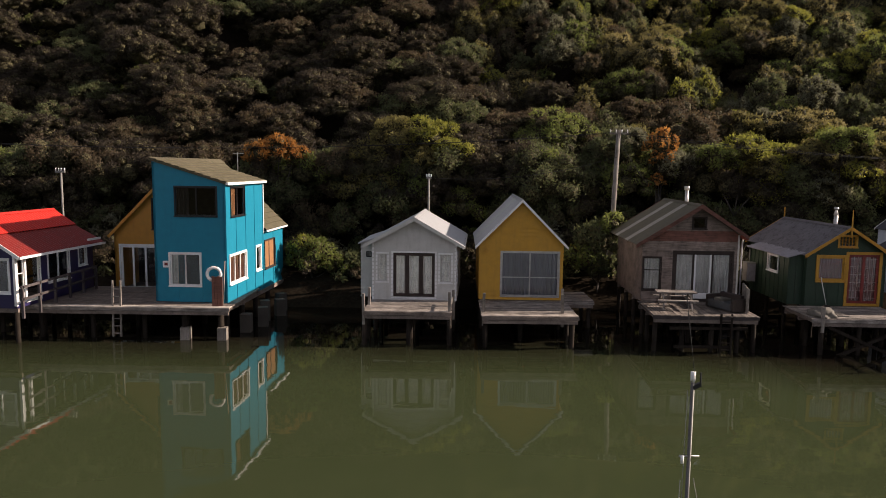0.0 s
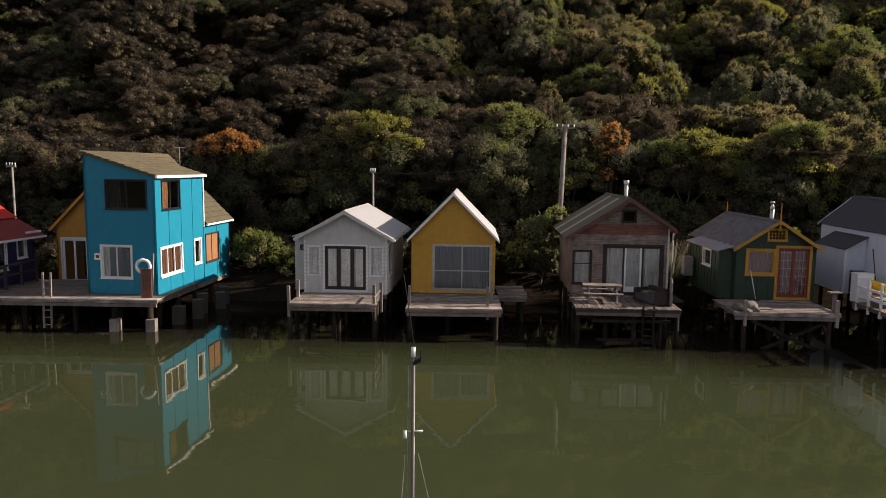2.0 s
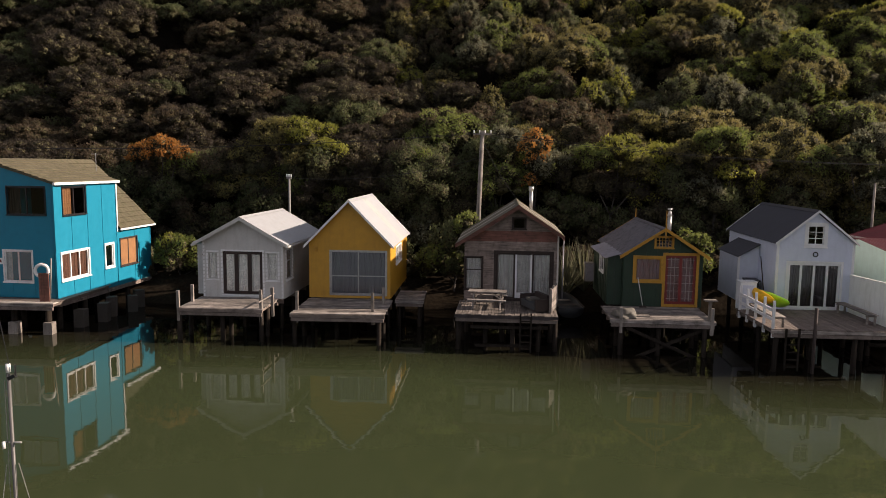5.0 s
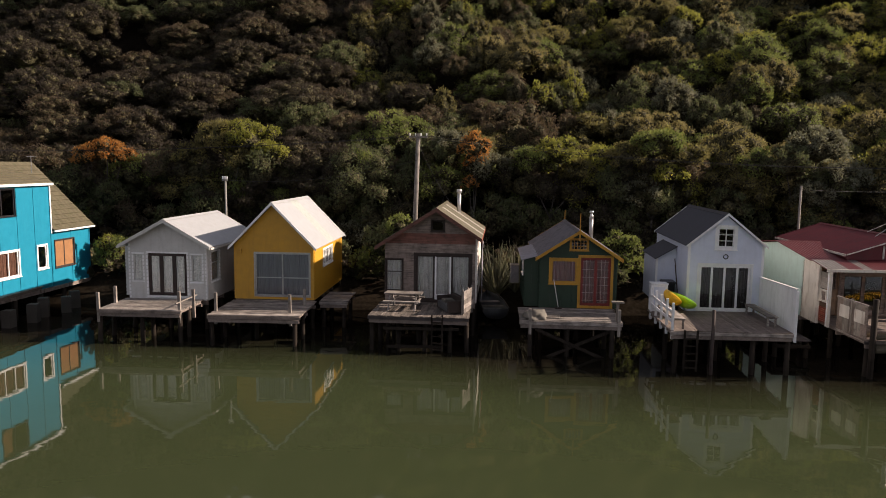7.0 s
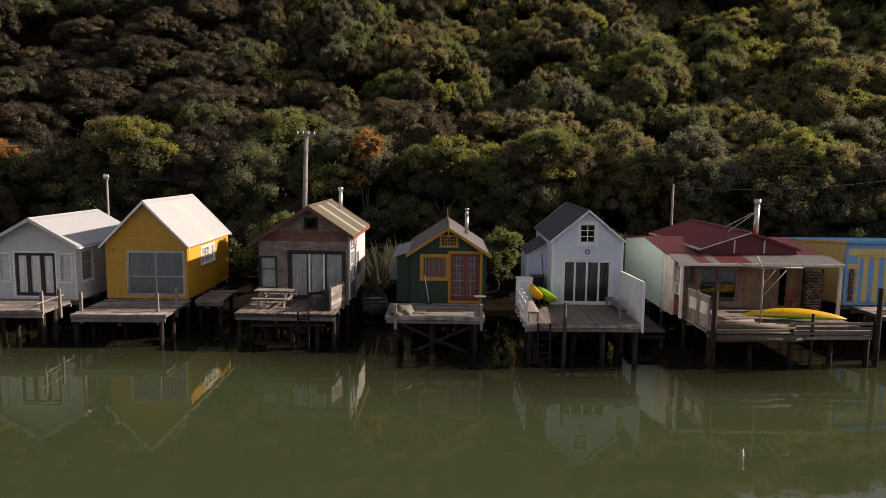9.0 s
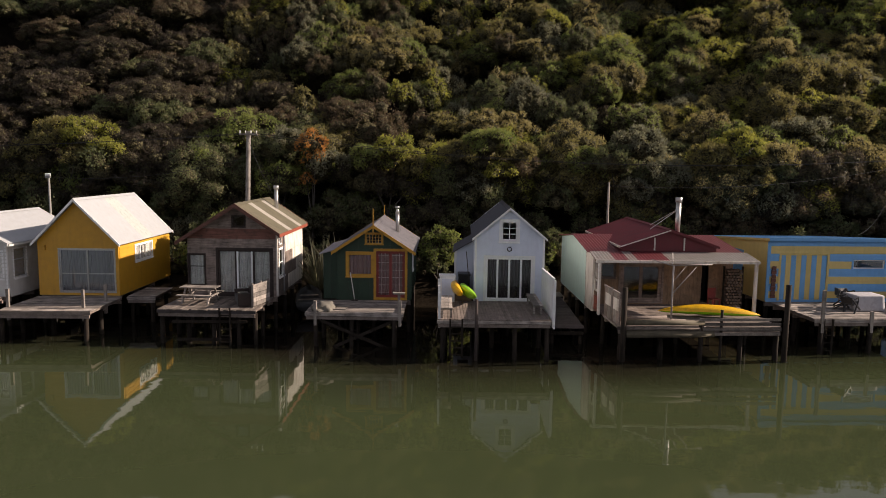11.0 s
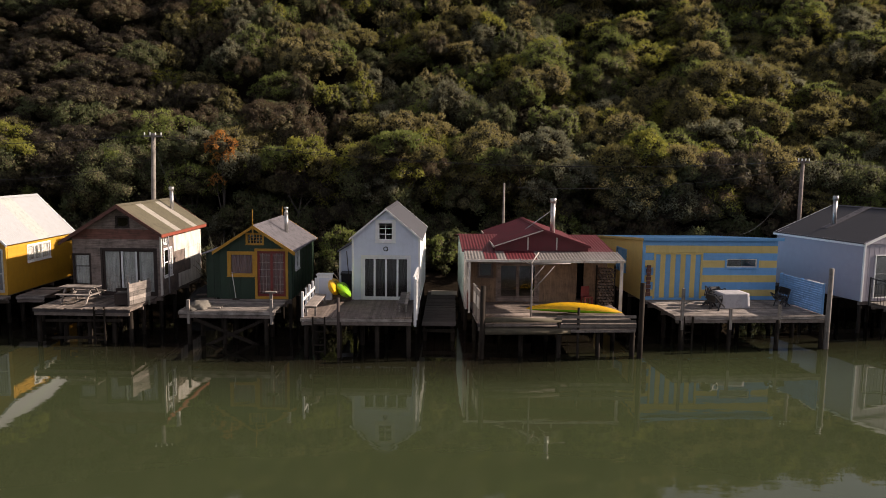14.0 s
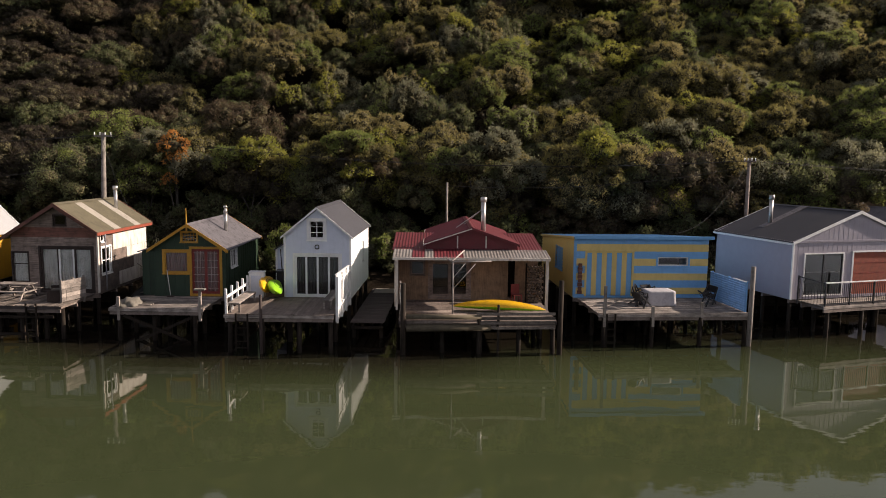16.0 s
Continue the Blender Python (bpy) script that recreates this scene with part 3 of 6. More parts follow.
# ---- foliage ----
LEAVES = [
    leaf("olive_leaves", (0.105, 0.095, 0.035), (0.205, 0.182, 0.060)),
    leaf("deep_green_leaves", (0.062, 0.074, 0.033), (0.130, 0.142, 0.058)),
    leaf("brown_green_leaves", (0.064, 0.049, 0.030), (0.112, 0.087, 0.048)),
    leaf("lime_leaves", (0.140, 0.152, 0.030), (0.275, 0.270, 0.050)),
    leaf("grey_green_leaves", (0.105, 0.107, 0.065), (0.200, 0.200, 0.118)),
    leaf("rust_leaves", (0.26, 0.125, 0.032), (0.44, 0.215, 0.055)),
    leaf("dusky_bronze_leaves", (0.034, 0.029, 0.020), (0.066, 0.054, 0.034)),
    leaf("straw_olive_leaves", (0.150, 0.130, 0.052), (0.280, 0.240, 0.092)),
    leaf("fresh_green_leaves", (0.098, 0.124, 0.034), (0.200, 0.225, 0.058)),
]


def inner_leaves():
    """The leafy mass inside a crown: leaf-sized cells of differing tone with relief between them."""
    m = bpy.data.materials.new("inner_leaves")
    m.use_nodes = True
    n, l = m.node_tree.nodes, m.node_tree.links
    p = n["Principled BSDF"]
    tc = n.new("ShaderNodeTexCoord")
    v = n.new("ShaderNodeTexVoronoi")
    v.inputs["Scale"].default_value = 9.0
    l.new(tc.outputs["Object"], v.inputs["Vector"])
    sep = n.new("ShaderNodeSeparateXYZ")
    l.new(v.outputs["Color"], sep.inputs[0])
    ramp = n.new("ShaderNodeValToRGB")
    ramp.color_ramp.elements[0].color = (0.028, 0.026, 0.016, 1)
    ramp.color_ramp.elements[1].color = (0.130, 0.117, 0.060, 1)
    ramp.color_ramp.elements[1].position = 1.0
    l.new(sep.outputs[0], ramp.inputs[0])
    l.new(ramp.outputs[0], p.inputs["Base Color"])
    p.inputs["Roughness"].default_value = 0.7
    p.inputs["Specular IOR Level"].default_value = 0.1
    b = n.new("ShaderNodeBump")
    b.inputs["Strength"].default_value, b.inputs["Distance"].default_value = 1.0, 0.12
    b.invert = True
    l.new(v.outputs["Distance"], b.inputs["Height"])
    l.new(b.outputs[0], p.inputs["Normal"])
    return m


M_CORE = inner_leaves()
M_BARK = wood("grey_bark", (0.062, 0.053, 0.045), grain=(12, 12, 1.5))


def low_sphere():
    bm = bmesh.new()
    bmesh.ops.create_icosphere(bm, subdivisions=1, radius=1.0)
    v = np.array([p.co[:] for p in bm.verts])
    f = np.array([[q.index for q in t.verts] for t in bm.faces])
    bm.free()
    return v, f


ICO_V, ICO_F = low_sphere()


def crown_arrays(rng, c, r, flat, n_leaves, size, lumps=7):
    """Leaf blades and inner masses of one crown: a dome closely set with lumps, leaves over the lumps."""
    c = np.array(c, float)
    i = np.arange(lumps)
    th = i * 2.39996 + rng.uniform(0, 6.28) + rng.normal(scale=0.35, size=lumps)
    up = np.clip(1.0 - 1.3 * (i + 0.5) / lumps + rng.normal(scale=0.10, size=lumps), -0.35, 1.0)
    hr = np.sqrt(np.clip(1 - up * up, 0.02, 1))
    rho = rng.uniform(0.58, 0.92, lumps)
    axis = np.stack([np.cos(th) * hr, np.sin(th) * hr, up], 1)
    squash = np.array([1, 1, flat])
    lc = c + axis * (rho * r)[:, None] * squash
    lr = r * rng.uniform(0.75, 1.25, lumps) * min(0.42, 0.95 / math.sqrt(lumps) + 0.07)
    k = rng.choice(lumps, n_leaves, p=lr ** 2 / (lr ** 2).sum())
    d = rng.normal(size=(n_leaves, 3))
    d /= np.linalg.norm(d, axis=1)[:, None]
    d += 0.65 * axis[k] + np.array([0.0, -0.3, 0.2])
    d /= np.linalg.norm(d, axis=1)[:, None]
    p = lc[k] + d * (lr[k] * (rng.uniform(0.70, 1.10, n_leaves) + 0.10 * rng.exponential(1.0, n_leaves)))[:, None] * squash
    nrm = d + rng.normal(scale=0.55, size=(n_leaves, 3))
    reach = rng.random(n_leaves) < 0.5
    out = d + rng.normal(scale=0.5, size=(n_leaves, 3)) + np.array([0.0, 0.0, 0.35])
    nrm[reach] = np.cross(out[reach], rng.normal(size=(int(reach.sum()), 3)))
    nrm /= np.linalg.norm(nrm, axis=1)[:, None] + 1e-9
    a = np.cross(nrm, rng.normal(size=(n_leaves, 3)))
    a[reach] = np.cross(nrm[reach], out[reach]) * 0.3
    a /= np.linalg.norm(a, axis=1)[:, None] + 1e-9
    b = np.cross(a, nrm)
    b[reach] = out[reach] / np.linalg.norm(out[reach], axis=1)[:, None] * 1.6
    a[reach] *= 0.6
    s = size * rng.uniform(0.6, 1.3, n_leaves)[:, None]
    quads = np.stack([p - a * s - b * s * 0.75, p + a * s - b * s * 0.6, p + b * s * 1.15 + nrm * s * 0.25], 1)
    cores = lc[:, None, :] + ICO_V[None] * (lr * 0.74)[:, None, None] * squash
    heart = c + ICO_V[None] * np.array([0.52 * r, 0.52 * r, 0.48 * r * flat])
    return quads, np.concatenate([cores, heart])


def foliage_mesh(name, items, leaf_mats):
    """items: list of (quads, cores, material index); one mesh of them all."""
    V, loops, sizes, mi, base = [], [], [], [], 0
    for quads, cores, k in items:
        n = len(quads)
        V.append(quads.reshape(-1, 3))
        loops.append(np.arange(n * 3) + base)
        sizes.append(np.full(n, 3))
        mi.append(np.full(n, k))
        base += n * 3
        L = len(cores)
        V.append(cores.reshape(-1, 3))
        loops.append((ICO_F[None] + (np.arange(L) * len(ICO_V))[:, None, None]).reshape(-1) + base)
        sizes.append(np.full(L * len(ICO_F), 3))
        mi.append(np.full(L * len(ICO_F), len(leaf_mats)))
        base += L * len(ICO_V)
    V, loops, sizes, mi = (np.concatenate(a) for a in (V, loops, sizes, mi))
    me = bpy.data.meshes.new(name)
    me.vertices.add(len(V))
    me.vertices.foreach_set("co", V.astype(np.float32).ravel())
    me.loops.add(len(loops))
    me.loops.foreach_set("vertex_index", loops.astype(np.int32))
    me.polygons.add(len(sizes))
    starts = np.concatenate([[0], np.cumsum(sizes)[:-1]])
    me.polygons.foreach_set("loop_start", starts.astype(np.int32))
    for mt in (*leaf_mats, M_CORE):
        me.materials.append(mt)
    me.polygons.foreach_set("material_index", mi.astype(np.int32))
    me.update(calc_edges=True)
    me.validate()
    return me


def forest():
    rng = np.random.default_rng(5)
    items = []
    y = 46.5
    while y < 100:
        near = y < 77
        x = -30 - (y - 46) * 0.62 + rng.uniform(0, 2)
        while x < 62 + (y - 46) * 0.72:
            px, py = x + rng.uniform(-1.0, 1.0), y + rng.uniform(-1.3, 1.3)
            # finely twigged upright bush on the middle slope, broad domes elsewhere
            fine = 2 < px < 38 and 53 < py < 77 and rng.random() < 0.72
            r = rng.uniform(1.0, 1.75) if fine else min(3.3, 1.45 + rng.gamma(1.7, 0.42))
            r *= 1.0 if near else 1.2
            g = float(ground_z(px, py))
            c = (px, py, g + rng.uniform(3.4, 5.2) + (0.6 if y > 70 else 0) + (0.4 if fine else 0.0))
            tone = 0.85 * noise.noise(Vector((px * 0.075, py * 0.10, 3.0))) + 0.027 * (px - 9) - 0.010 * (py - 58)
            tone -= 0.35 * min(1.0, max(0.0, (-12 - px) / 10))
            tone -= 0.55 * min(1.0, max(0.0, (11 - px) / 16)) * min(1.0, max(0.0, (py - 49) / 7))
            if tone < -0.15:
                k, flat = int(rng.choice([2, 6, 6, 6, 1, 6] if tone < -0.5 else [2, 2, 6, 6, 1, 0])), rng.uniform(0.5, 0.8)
            elif tone < 0.3:
                k, flat = int(rng.choice([0, 1, 2, 3, 8, 7, 4, 0, 2, 1])), rng.uniform(0.6, 0.95)
            else:
                k, flat = int(rng.choice([0, 3, 3, 8, 7, 7, 8, 4, 1, 0])), rng.uniform(0.65, 1.0)
            if fine:
                flat = rng.uniform(1.0, 1.4)
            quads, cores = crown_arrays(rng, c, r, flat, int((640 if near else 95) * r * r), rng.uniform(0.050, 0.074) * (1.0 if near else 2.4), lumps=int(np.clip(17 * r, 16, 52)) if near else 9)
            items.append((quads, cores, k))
            x += (2.15 if fine else 3.0) * rng.uniform(0.8, 1.25)
        y += 2.55
    for _ in range(600):
        py = 45.5 + 32 * rng.random() ** 1.1
        px = rng.uniform(-28 - (py - 46) * 0.6, 60 + (py - 46) * 0.7)
        r = rng.uniform(0.7, 1.2)
        quads, cores = crown_arrays(rng, (px, py, float(ground_z(px, py)) + rng.uniform(0.5, 3.4)), r, 0.9, int(420 * r * r), 0.07, lumps=9)
        items.append((quads, cores, int(rng.choice([0, 1, 1, 2, 6, 8]))))
    for _ in range(90):
        px, py, r = rng.uniform(44, 92), rng.uniform(75, 92), rng.uniform(1.4, 2.1)
        quads, cores = crown_arrays(rng, (px, py, float(ground_z(px, py)) + rng.uniform(1.0, 3.6)), r, 0.9, int(170 * r * r), 0.15, lumps=8)
        items.append((quads, cores, int(rng.choice([0, 1, 4, 7, 8]))))
    ob = new("hillside_bush", foliage_mesh("hillside_bush", items, LEAVES))
    tagged(ob, "dense dark olive and green native bush covering the hillside", "woodland", kind="stuff")


def understorey():
    rng = np.random.default_rng(8)
    items = []
    rows = ((40.6, -0.1, 0.5, 0.4, 0.8, 1.3), (41.6, 0.1, 0.9, 0.5, 1.0, 1.2), (42.6, 0.2, 1.2, 0.6, 1.1, 1.3), (44.0, 0.5, 2.0, 0.8, 1.3, 1.5),
            (45.3, 2.0, 4.2, 1.0, 1.6, 1.8), (46.0, 4.4, 6.2, 1.2, 1.9, 2.1), (44.9, 1.2, 3.0, 0.7, 1.1, 1.6))
    for yy, z0, z1, r0, r1, st in rows:
        x = -32.0
        while x < 66:
            r = rng.uniform(r0, r1)
            c = (x, yy + rng.uniform(-0.5, 0.5), float(ground_z(x, yy)) + rng.uniform(z0, z1))
            # mostly dark leaf tones, painting in the shade of the overhanging trees
            q = rng.random()
            k = 1 if q < 0.35 else (6 if q < 0.72 else (2 if q < 0.86 else (4 if q < 0.95 else 8)))
            quads, cores = crown_arrays(rng, c, r, 0.9, int(560 * r * r), 0.068, lumps=7)
            items.append((quads, cores, k))
            x += st * rng.uniform(0.7, 1.4)
    ob = new("understorey_shrubs", foliage_mesh("understorey_shrubs", items, LEAVES))
    tagged(ob, "shaded shrubs and undergrowth along the foot of the hill", "shrubs", kind="stuff")


forest()
understorey()


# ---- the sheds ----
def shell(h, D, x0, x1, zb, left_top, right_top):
    """Floor, and near-black room surfaces whose colour stands in for unlit depth behind windows."""
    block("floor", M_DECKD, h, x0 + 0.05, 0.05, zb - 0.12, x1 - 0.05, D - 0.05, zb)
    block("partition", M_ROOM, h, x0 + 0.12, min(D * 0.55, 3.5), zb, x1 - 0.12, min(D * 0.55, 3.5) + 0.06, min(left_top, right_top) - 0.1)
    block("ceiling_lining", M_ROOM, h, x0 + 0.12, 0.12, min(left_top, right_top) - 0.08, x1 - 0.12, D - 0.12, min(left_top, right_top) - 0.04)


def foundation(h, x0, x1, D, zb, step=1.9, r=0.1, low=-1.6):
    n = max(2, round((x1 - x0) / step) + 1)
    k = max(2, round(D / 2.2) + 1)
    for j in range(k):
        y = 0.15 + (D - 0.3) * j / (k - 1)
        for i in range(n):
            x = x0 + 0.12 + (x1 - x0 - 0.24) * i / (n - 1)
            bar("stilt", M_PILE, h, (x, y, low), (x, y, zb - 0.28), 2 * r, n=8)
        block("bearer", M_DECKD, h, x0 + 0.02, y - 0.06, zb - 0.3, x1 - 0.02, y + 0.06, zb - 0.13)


def turquoise_house():
    h = thing("house", "turquoise two-storey house with an ochre gabled wing on piles", "house", pose(-9.72, 31.8, 0, 0, 0, -4.3))
    zb = 1.5
    W, D = 3.32, 5.1
    # tower, mono-pitch roof falling to the right
    wall("wall", M_BLUE, h, FRONT, zb, [(-W, 7.9), (0, 6.88)], [(-2.6, 2.26, -1.21, 3.7), (-2.28, 5.41, -0.40, 6.70)], label="smooth turquoise sheet wall")
    R = side_right(0)
    wall("wall", M_BLUE, h, R, 1.3, [(0, 6.88), (D, 6.88)], [(0.40, 2.3, 2.5, 3.56), (0.65, 5.34, 2.42, 6.68), (3.95, 2.42, 4.65, 3.6)], battens=1.27)
    wall("wall", M_BLUE, h, side_left(-W), zb, [(0, 7.9), (D, 7.9)])
    wall("wall", M_BLUE, h, back_wall(D), zb, [(-W, 7.9), (0, 6.88)])
    block("corner_trim", M_BLUE, h, -0.038, -0.03, zb, 0.042, 0.06, 6.8)
    for u in (-2.24, -1.12):
        block("joint_strip", M_BLUE, h, u - 0.02, -0.012, zb + 0.02, u + 0.02, 0.001, 2.15)
    block("corner_trim", M_WHITE, h, -0.01, D - 0.05, 4.2, 0.045, D + 0.05, 6.8)
    roof_plane("roof", M_RTILE, h, (0.12, -0.1, 6.92), (0.12, D + 0.1, 6.92), (-W - 0.1, D + 0.1, 8.0), (-W - 0.1, -0.1, 8.0), tile=0.34, label="mossy brown tiles")
    block("gutter", M_WHITE, h, 0.1, -0.12, 6.80, 0.2, D + 0.12, 6.92)
    bar("barge_board", M_RTILE, h, (-W - 0.08, -0.1, 7.93), (0.1, -0.1, 6.88), 0.03, 0.1)
    window(h, FRONT, -2.6, 2.26, -1.21, 3.7, M_WHITE, nu=2, casing=0.07, curtain=M_CURTGREY, curtain_cover=0.24)
    window(h, FRONT, -2.28, 5.41, -0.40, 6.70, M_BLACK, nu=2, casing=0.05, curtain=M_CURTDIM, curtain_cover=0.3)
    window(h, R, 0.40, 2.3, 2.5, 3.56, M_WHITE, nu=3, casing=0.09, curtain=M_AMBERDIM)
    window(h, R, 0.65, 5.34, 2.42, 6.68, M_BLACK, nu=2, casing=0.04, curtain=M_CURTDARK, curtain_cover=0.45)
    window(h, R, 3.95, 2.42, 4.65, 3.6, M_WHITE, nu=1, casing=0.09)
    block("floor", M_DECKD, h, -W + 0.05, 0.05, 1.2, -0.05, D, 1.4)
    block("floor", M_DECKD, h, -W + 0.1, 0.1, 4.55, -0.1, D - 0.1, 4.7)
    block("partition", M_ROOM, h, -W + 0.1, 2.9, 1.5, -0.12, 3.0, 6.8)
    # gabled wing behind: ridge runs back
    xl, xr, y0, y1 = -7.42, 0.0, 4.0, 8.55
    wall("wall", M_ORANGE, h, Matrix.Translation((0, y0, 0)), 1.3, [(xl, 4.2), (-3.6, 7.9), (-W, 7.6)], [(-7.1, 1.34, -4.5, 3.55), (-5.35, 4.4, -4.2, 5.95)], label="ochre rendered gable wall")
    wall("wall", M_ORANGE, h, side_left(xl), 1.3, [(y0, 4.2), (y1, 4.2)])
    wall("wall", M_BLUE, h, side_right(xr - 0.04), 1.28, [(D + 0.05, 4.38), (y1, 4.38)], [(5.4, 2.28, 7.05, 3.76)], battens=1.15)
    wall("wall", M_BLUE, h, back_wall(y1), 1.3, [(xl, 4.2), (-3.6, 7.8), (xr - 0.04, 4.3)])
    roof_plane("roof", M_RTILE, h, (xr + 0.16, D + 0.03, 4.36), (xr + 0.16, y1 + 0.2, 4.36), (-3.6, y1 + 0.2, 8.0), (-3.6, D + 0.03, 8.0), tile=0.34)
    roof_plane("roof", M_RTILE, h, (xl - 0.18, y0 - 0.25, 4.05), (xl - 0.18, y1 + 0.2, 4.05), (-3.6, y1 + 0.2, 8.0), (-3.6, y0 - 0.25, 8.0), tile=0.34)
    block("gutter", M_WHITE, h, xr + 0.13, D + 0.05, 4.26, xr + 0.22, y1 + 0.2, 4.35)
    bar("barge_board", M_ORANGE, h, (xl - 0.18, y0 - 0.26, 4.0), (-3.6, y0 - 0.26, 7.95), 0.03, 0.14)
    window(h, Matrix.Translation((0, y0, 0)), -7.1, 1.34, -4.5, 3.55, M_WHITE, nu=4, casing=0.08, bar_w=0.10, name="french_door", sill=False)
    window(h, Matrix.Translation((0, y0, 0)), -5.35, 4.4, -4.2, 5.95, M_BLACK, nu=1, casing=0.05)
    window(h, side_right(xr - 0.04), 5.4, 2.28, 7.05, 3.76, M_DARKWOOD, nu=2, casing=0.05, pane_mat=M_CURTDARK)
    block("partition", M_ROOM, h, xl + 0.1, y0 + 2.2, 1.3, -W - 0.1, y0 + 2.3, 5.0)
    block("floor", M_DECKD, h, xl, y0, 1.1, xr - 0.02, y1, 1.28)
    bar("aerial", M_STEEL, h, (-1.6, 6.0, 7.4), (-1.6, 6.0, 8.35), 0.04, n=6)
    bar("aerial", M_STEEL, h, (-1.85, 6.0, 8.3), (-1.3, 6.05, 8.3), 0.03, n=6)
    for k in range(5):
        for x in (-0.15, -2.0, -3.8, -5.6):
            if x < -3.5 and k < 2:
                continue
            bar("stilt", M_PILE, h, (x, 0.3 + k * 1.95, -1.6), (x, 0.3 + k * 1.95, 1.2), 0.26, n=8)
    for k in range(4):
        block("bearer", M_DECKD, h, -0.25, 0.1 + k * 2.1, 1.08, 0.03, 2.15 + k * 2.1, 1.27)
    return h


def pale_house():
    h = thing("house", "pale grey weatherboard shed with a white gabled roof", "house", pose(-1.37, 33.1, 0, 0, 0, -3.0))
    zb, D = 1.5, 6.0
    xl, xr = -1.93, 1.98
    ze = 4.22
    ops = [(-0.95, 1.64, 1.0, 3.71), (-1.69, 2.37, -1.23, 3.65), (1.24, 2.35, 1.76, 3.65)]
    wall("wall", M_CREAM, h, FRONT, zb - 0.05, [(xl, ze), (0.05, 5.28), (xr, ze)], ops, pitch=0.18, proud=0.05)
    R = side_right(xr)
    wall("wall", M_CREAM, h, R, zb - 0.05, [(0.1, ze), (D, ze)], [(0.5, 2.3, 1.5, 3.75)], pitch=0.18, proud=0.05)
    wall("wall", M_CREAM, h, side_left(xl), zb - 0.05, [(0.1, ze), (D, ze)], pitch=0.18, proud=0.05)
    wall("wall", M_CREAM, h, back_wall(D), zb - 0.05, [(xl, ze), (0.05, 5.28), (xr, ze)], pitch=0.18, proud=0.05)
    # lean-to on the left
    wall("wall", M_CREAM, h, Matrix.Translation((0, 0.9, 0)), zb - 0.05, [(xl - 0.68, 4.05), (xl, 4.3)], [(-2.38, 3.36, -2.1, 3.65)], pitch=0.18, proud=0.05)
    wall("wall", M_CREAM, h, side_left(xl - 0.68), zb - 0.05, [(0.95, 4.05), (4.5, 4.05)], pitch=0.18, proud=0.05)
    window(h, Matrix.Translation((0, 0.9, 0)), -2.38, 3.36, -2.1, 3.65, M_BLACK, casing=0.0)
    roof_plane("roof", M_RWHITE, h, (xl - 0.8, 0.7, 4.05), (xl - 0.8, 4.6, 4.05), (xl, 4.6, 4.32), (xl, 0.7, 4.32))
    gable_roof(h, M_RWHITE, xl - 0.36, 4.1, 0.05, 5.38, xr + 0.36, 4.1, -0.42, D + 0.1, barge=M_CREAM, fascia=M_CREAM)
    for x in (xl - 0.02, xr - 0.06):
        block("corner_trim", M_WHITE, h, x, -0.035, zb, x + 0.09, 0.05, ze - 0.02)
    window(h, FRONT, -0.95, 1.64, 1.0, 3.71, M_DARKWOOD, nu=3, casing=0.09, casing_mat=M_WHITE, bar_w=0.14, curtain=M_CURTAIN, name="french_door", sill=False)
    for u in (-0.3, 0.35):
        block("mullion", M_DARKWOOD, h, u - 0.09, 0.0, 1.66, u + 0.09, 0.06, 3.69)
    window(h, FRONT, -1.69, 2.37, -1.23, 3.65, M_CREAM, nu=1, casing=0.08, casing_mat=M_WHITE, curtain=M_CURTAIN)
    window(h, FRONT, 1.24, 2.35, 1.76, 3.65, M_CREAM, nz=2, casing=0.08, casing_mat=M_WHITE, zsplit=[2.35, 3.28, 3.65], curtain=M_CURTAIN)
    window(h, R, 0.5, 2.3, 1.5, 3.75, M_CREAM, nz=2, casing=0.08, casing_mat=M_WHITE, zsplit=[2.3, 3.2, 3.75], curtain=M_CURTGREY)
    shell(h, D, xl, xr, zb, ze, ze)
    foundation(h, xl, xr, D, zb)
    d = deck("deck", "small weathered timber deck of the pale grey shed", -3.4, 0.42, 30.3, 33.0, 1.5, across=True, edge=M_DECKD,
             piles=((-3.35, 30.3 + 0.1), (-1.45, 30.3 + 0.2), (0.32, 30.3 + 0.15), (-3.3, 31.5), (0.3, 31.5), (-1.4, 31.5)),
             posts=((-3.38, 30.3 + 0.05, 0.75), (0.33, 30.3 + 0.12, 0.85), (-3.3, 31.7, 0.8), (0.5, 31.6, 0.75)), yaw=-1)
    bar("rail", M_POST, d, (1.9, -1.8, 1.9), (1.95, 0.4, 1.9), 0.05)


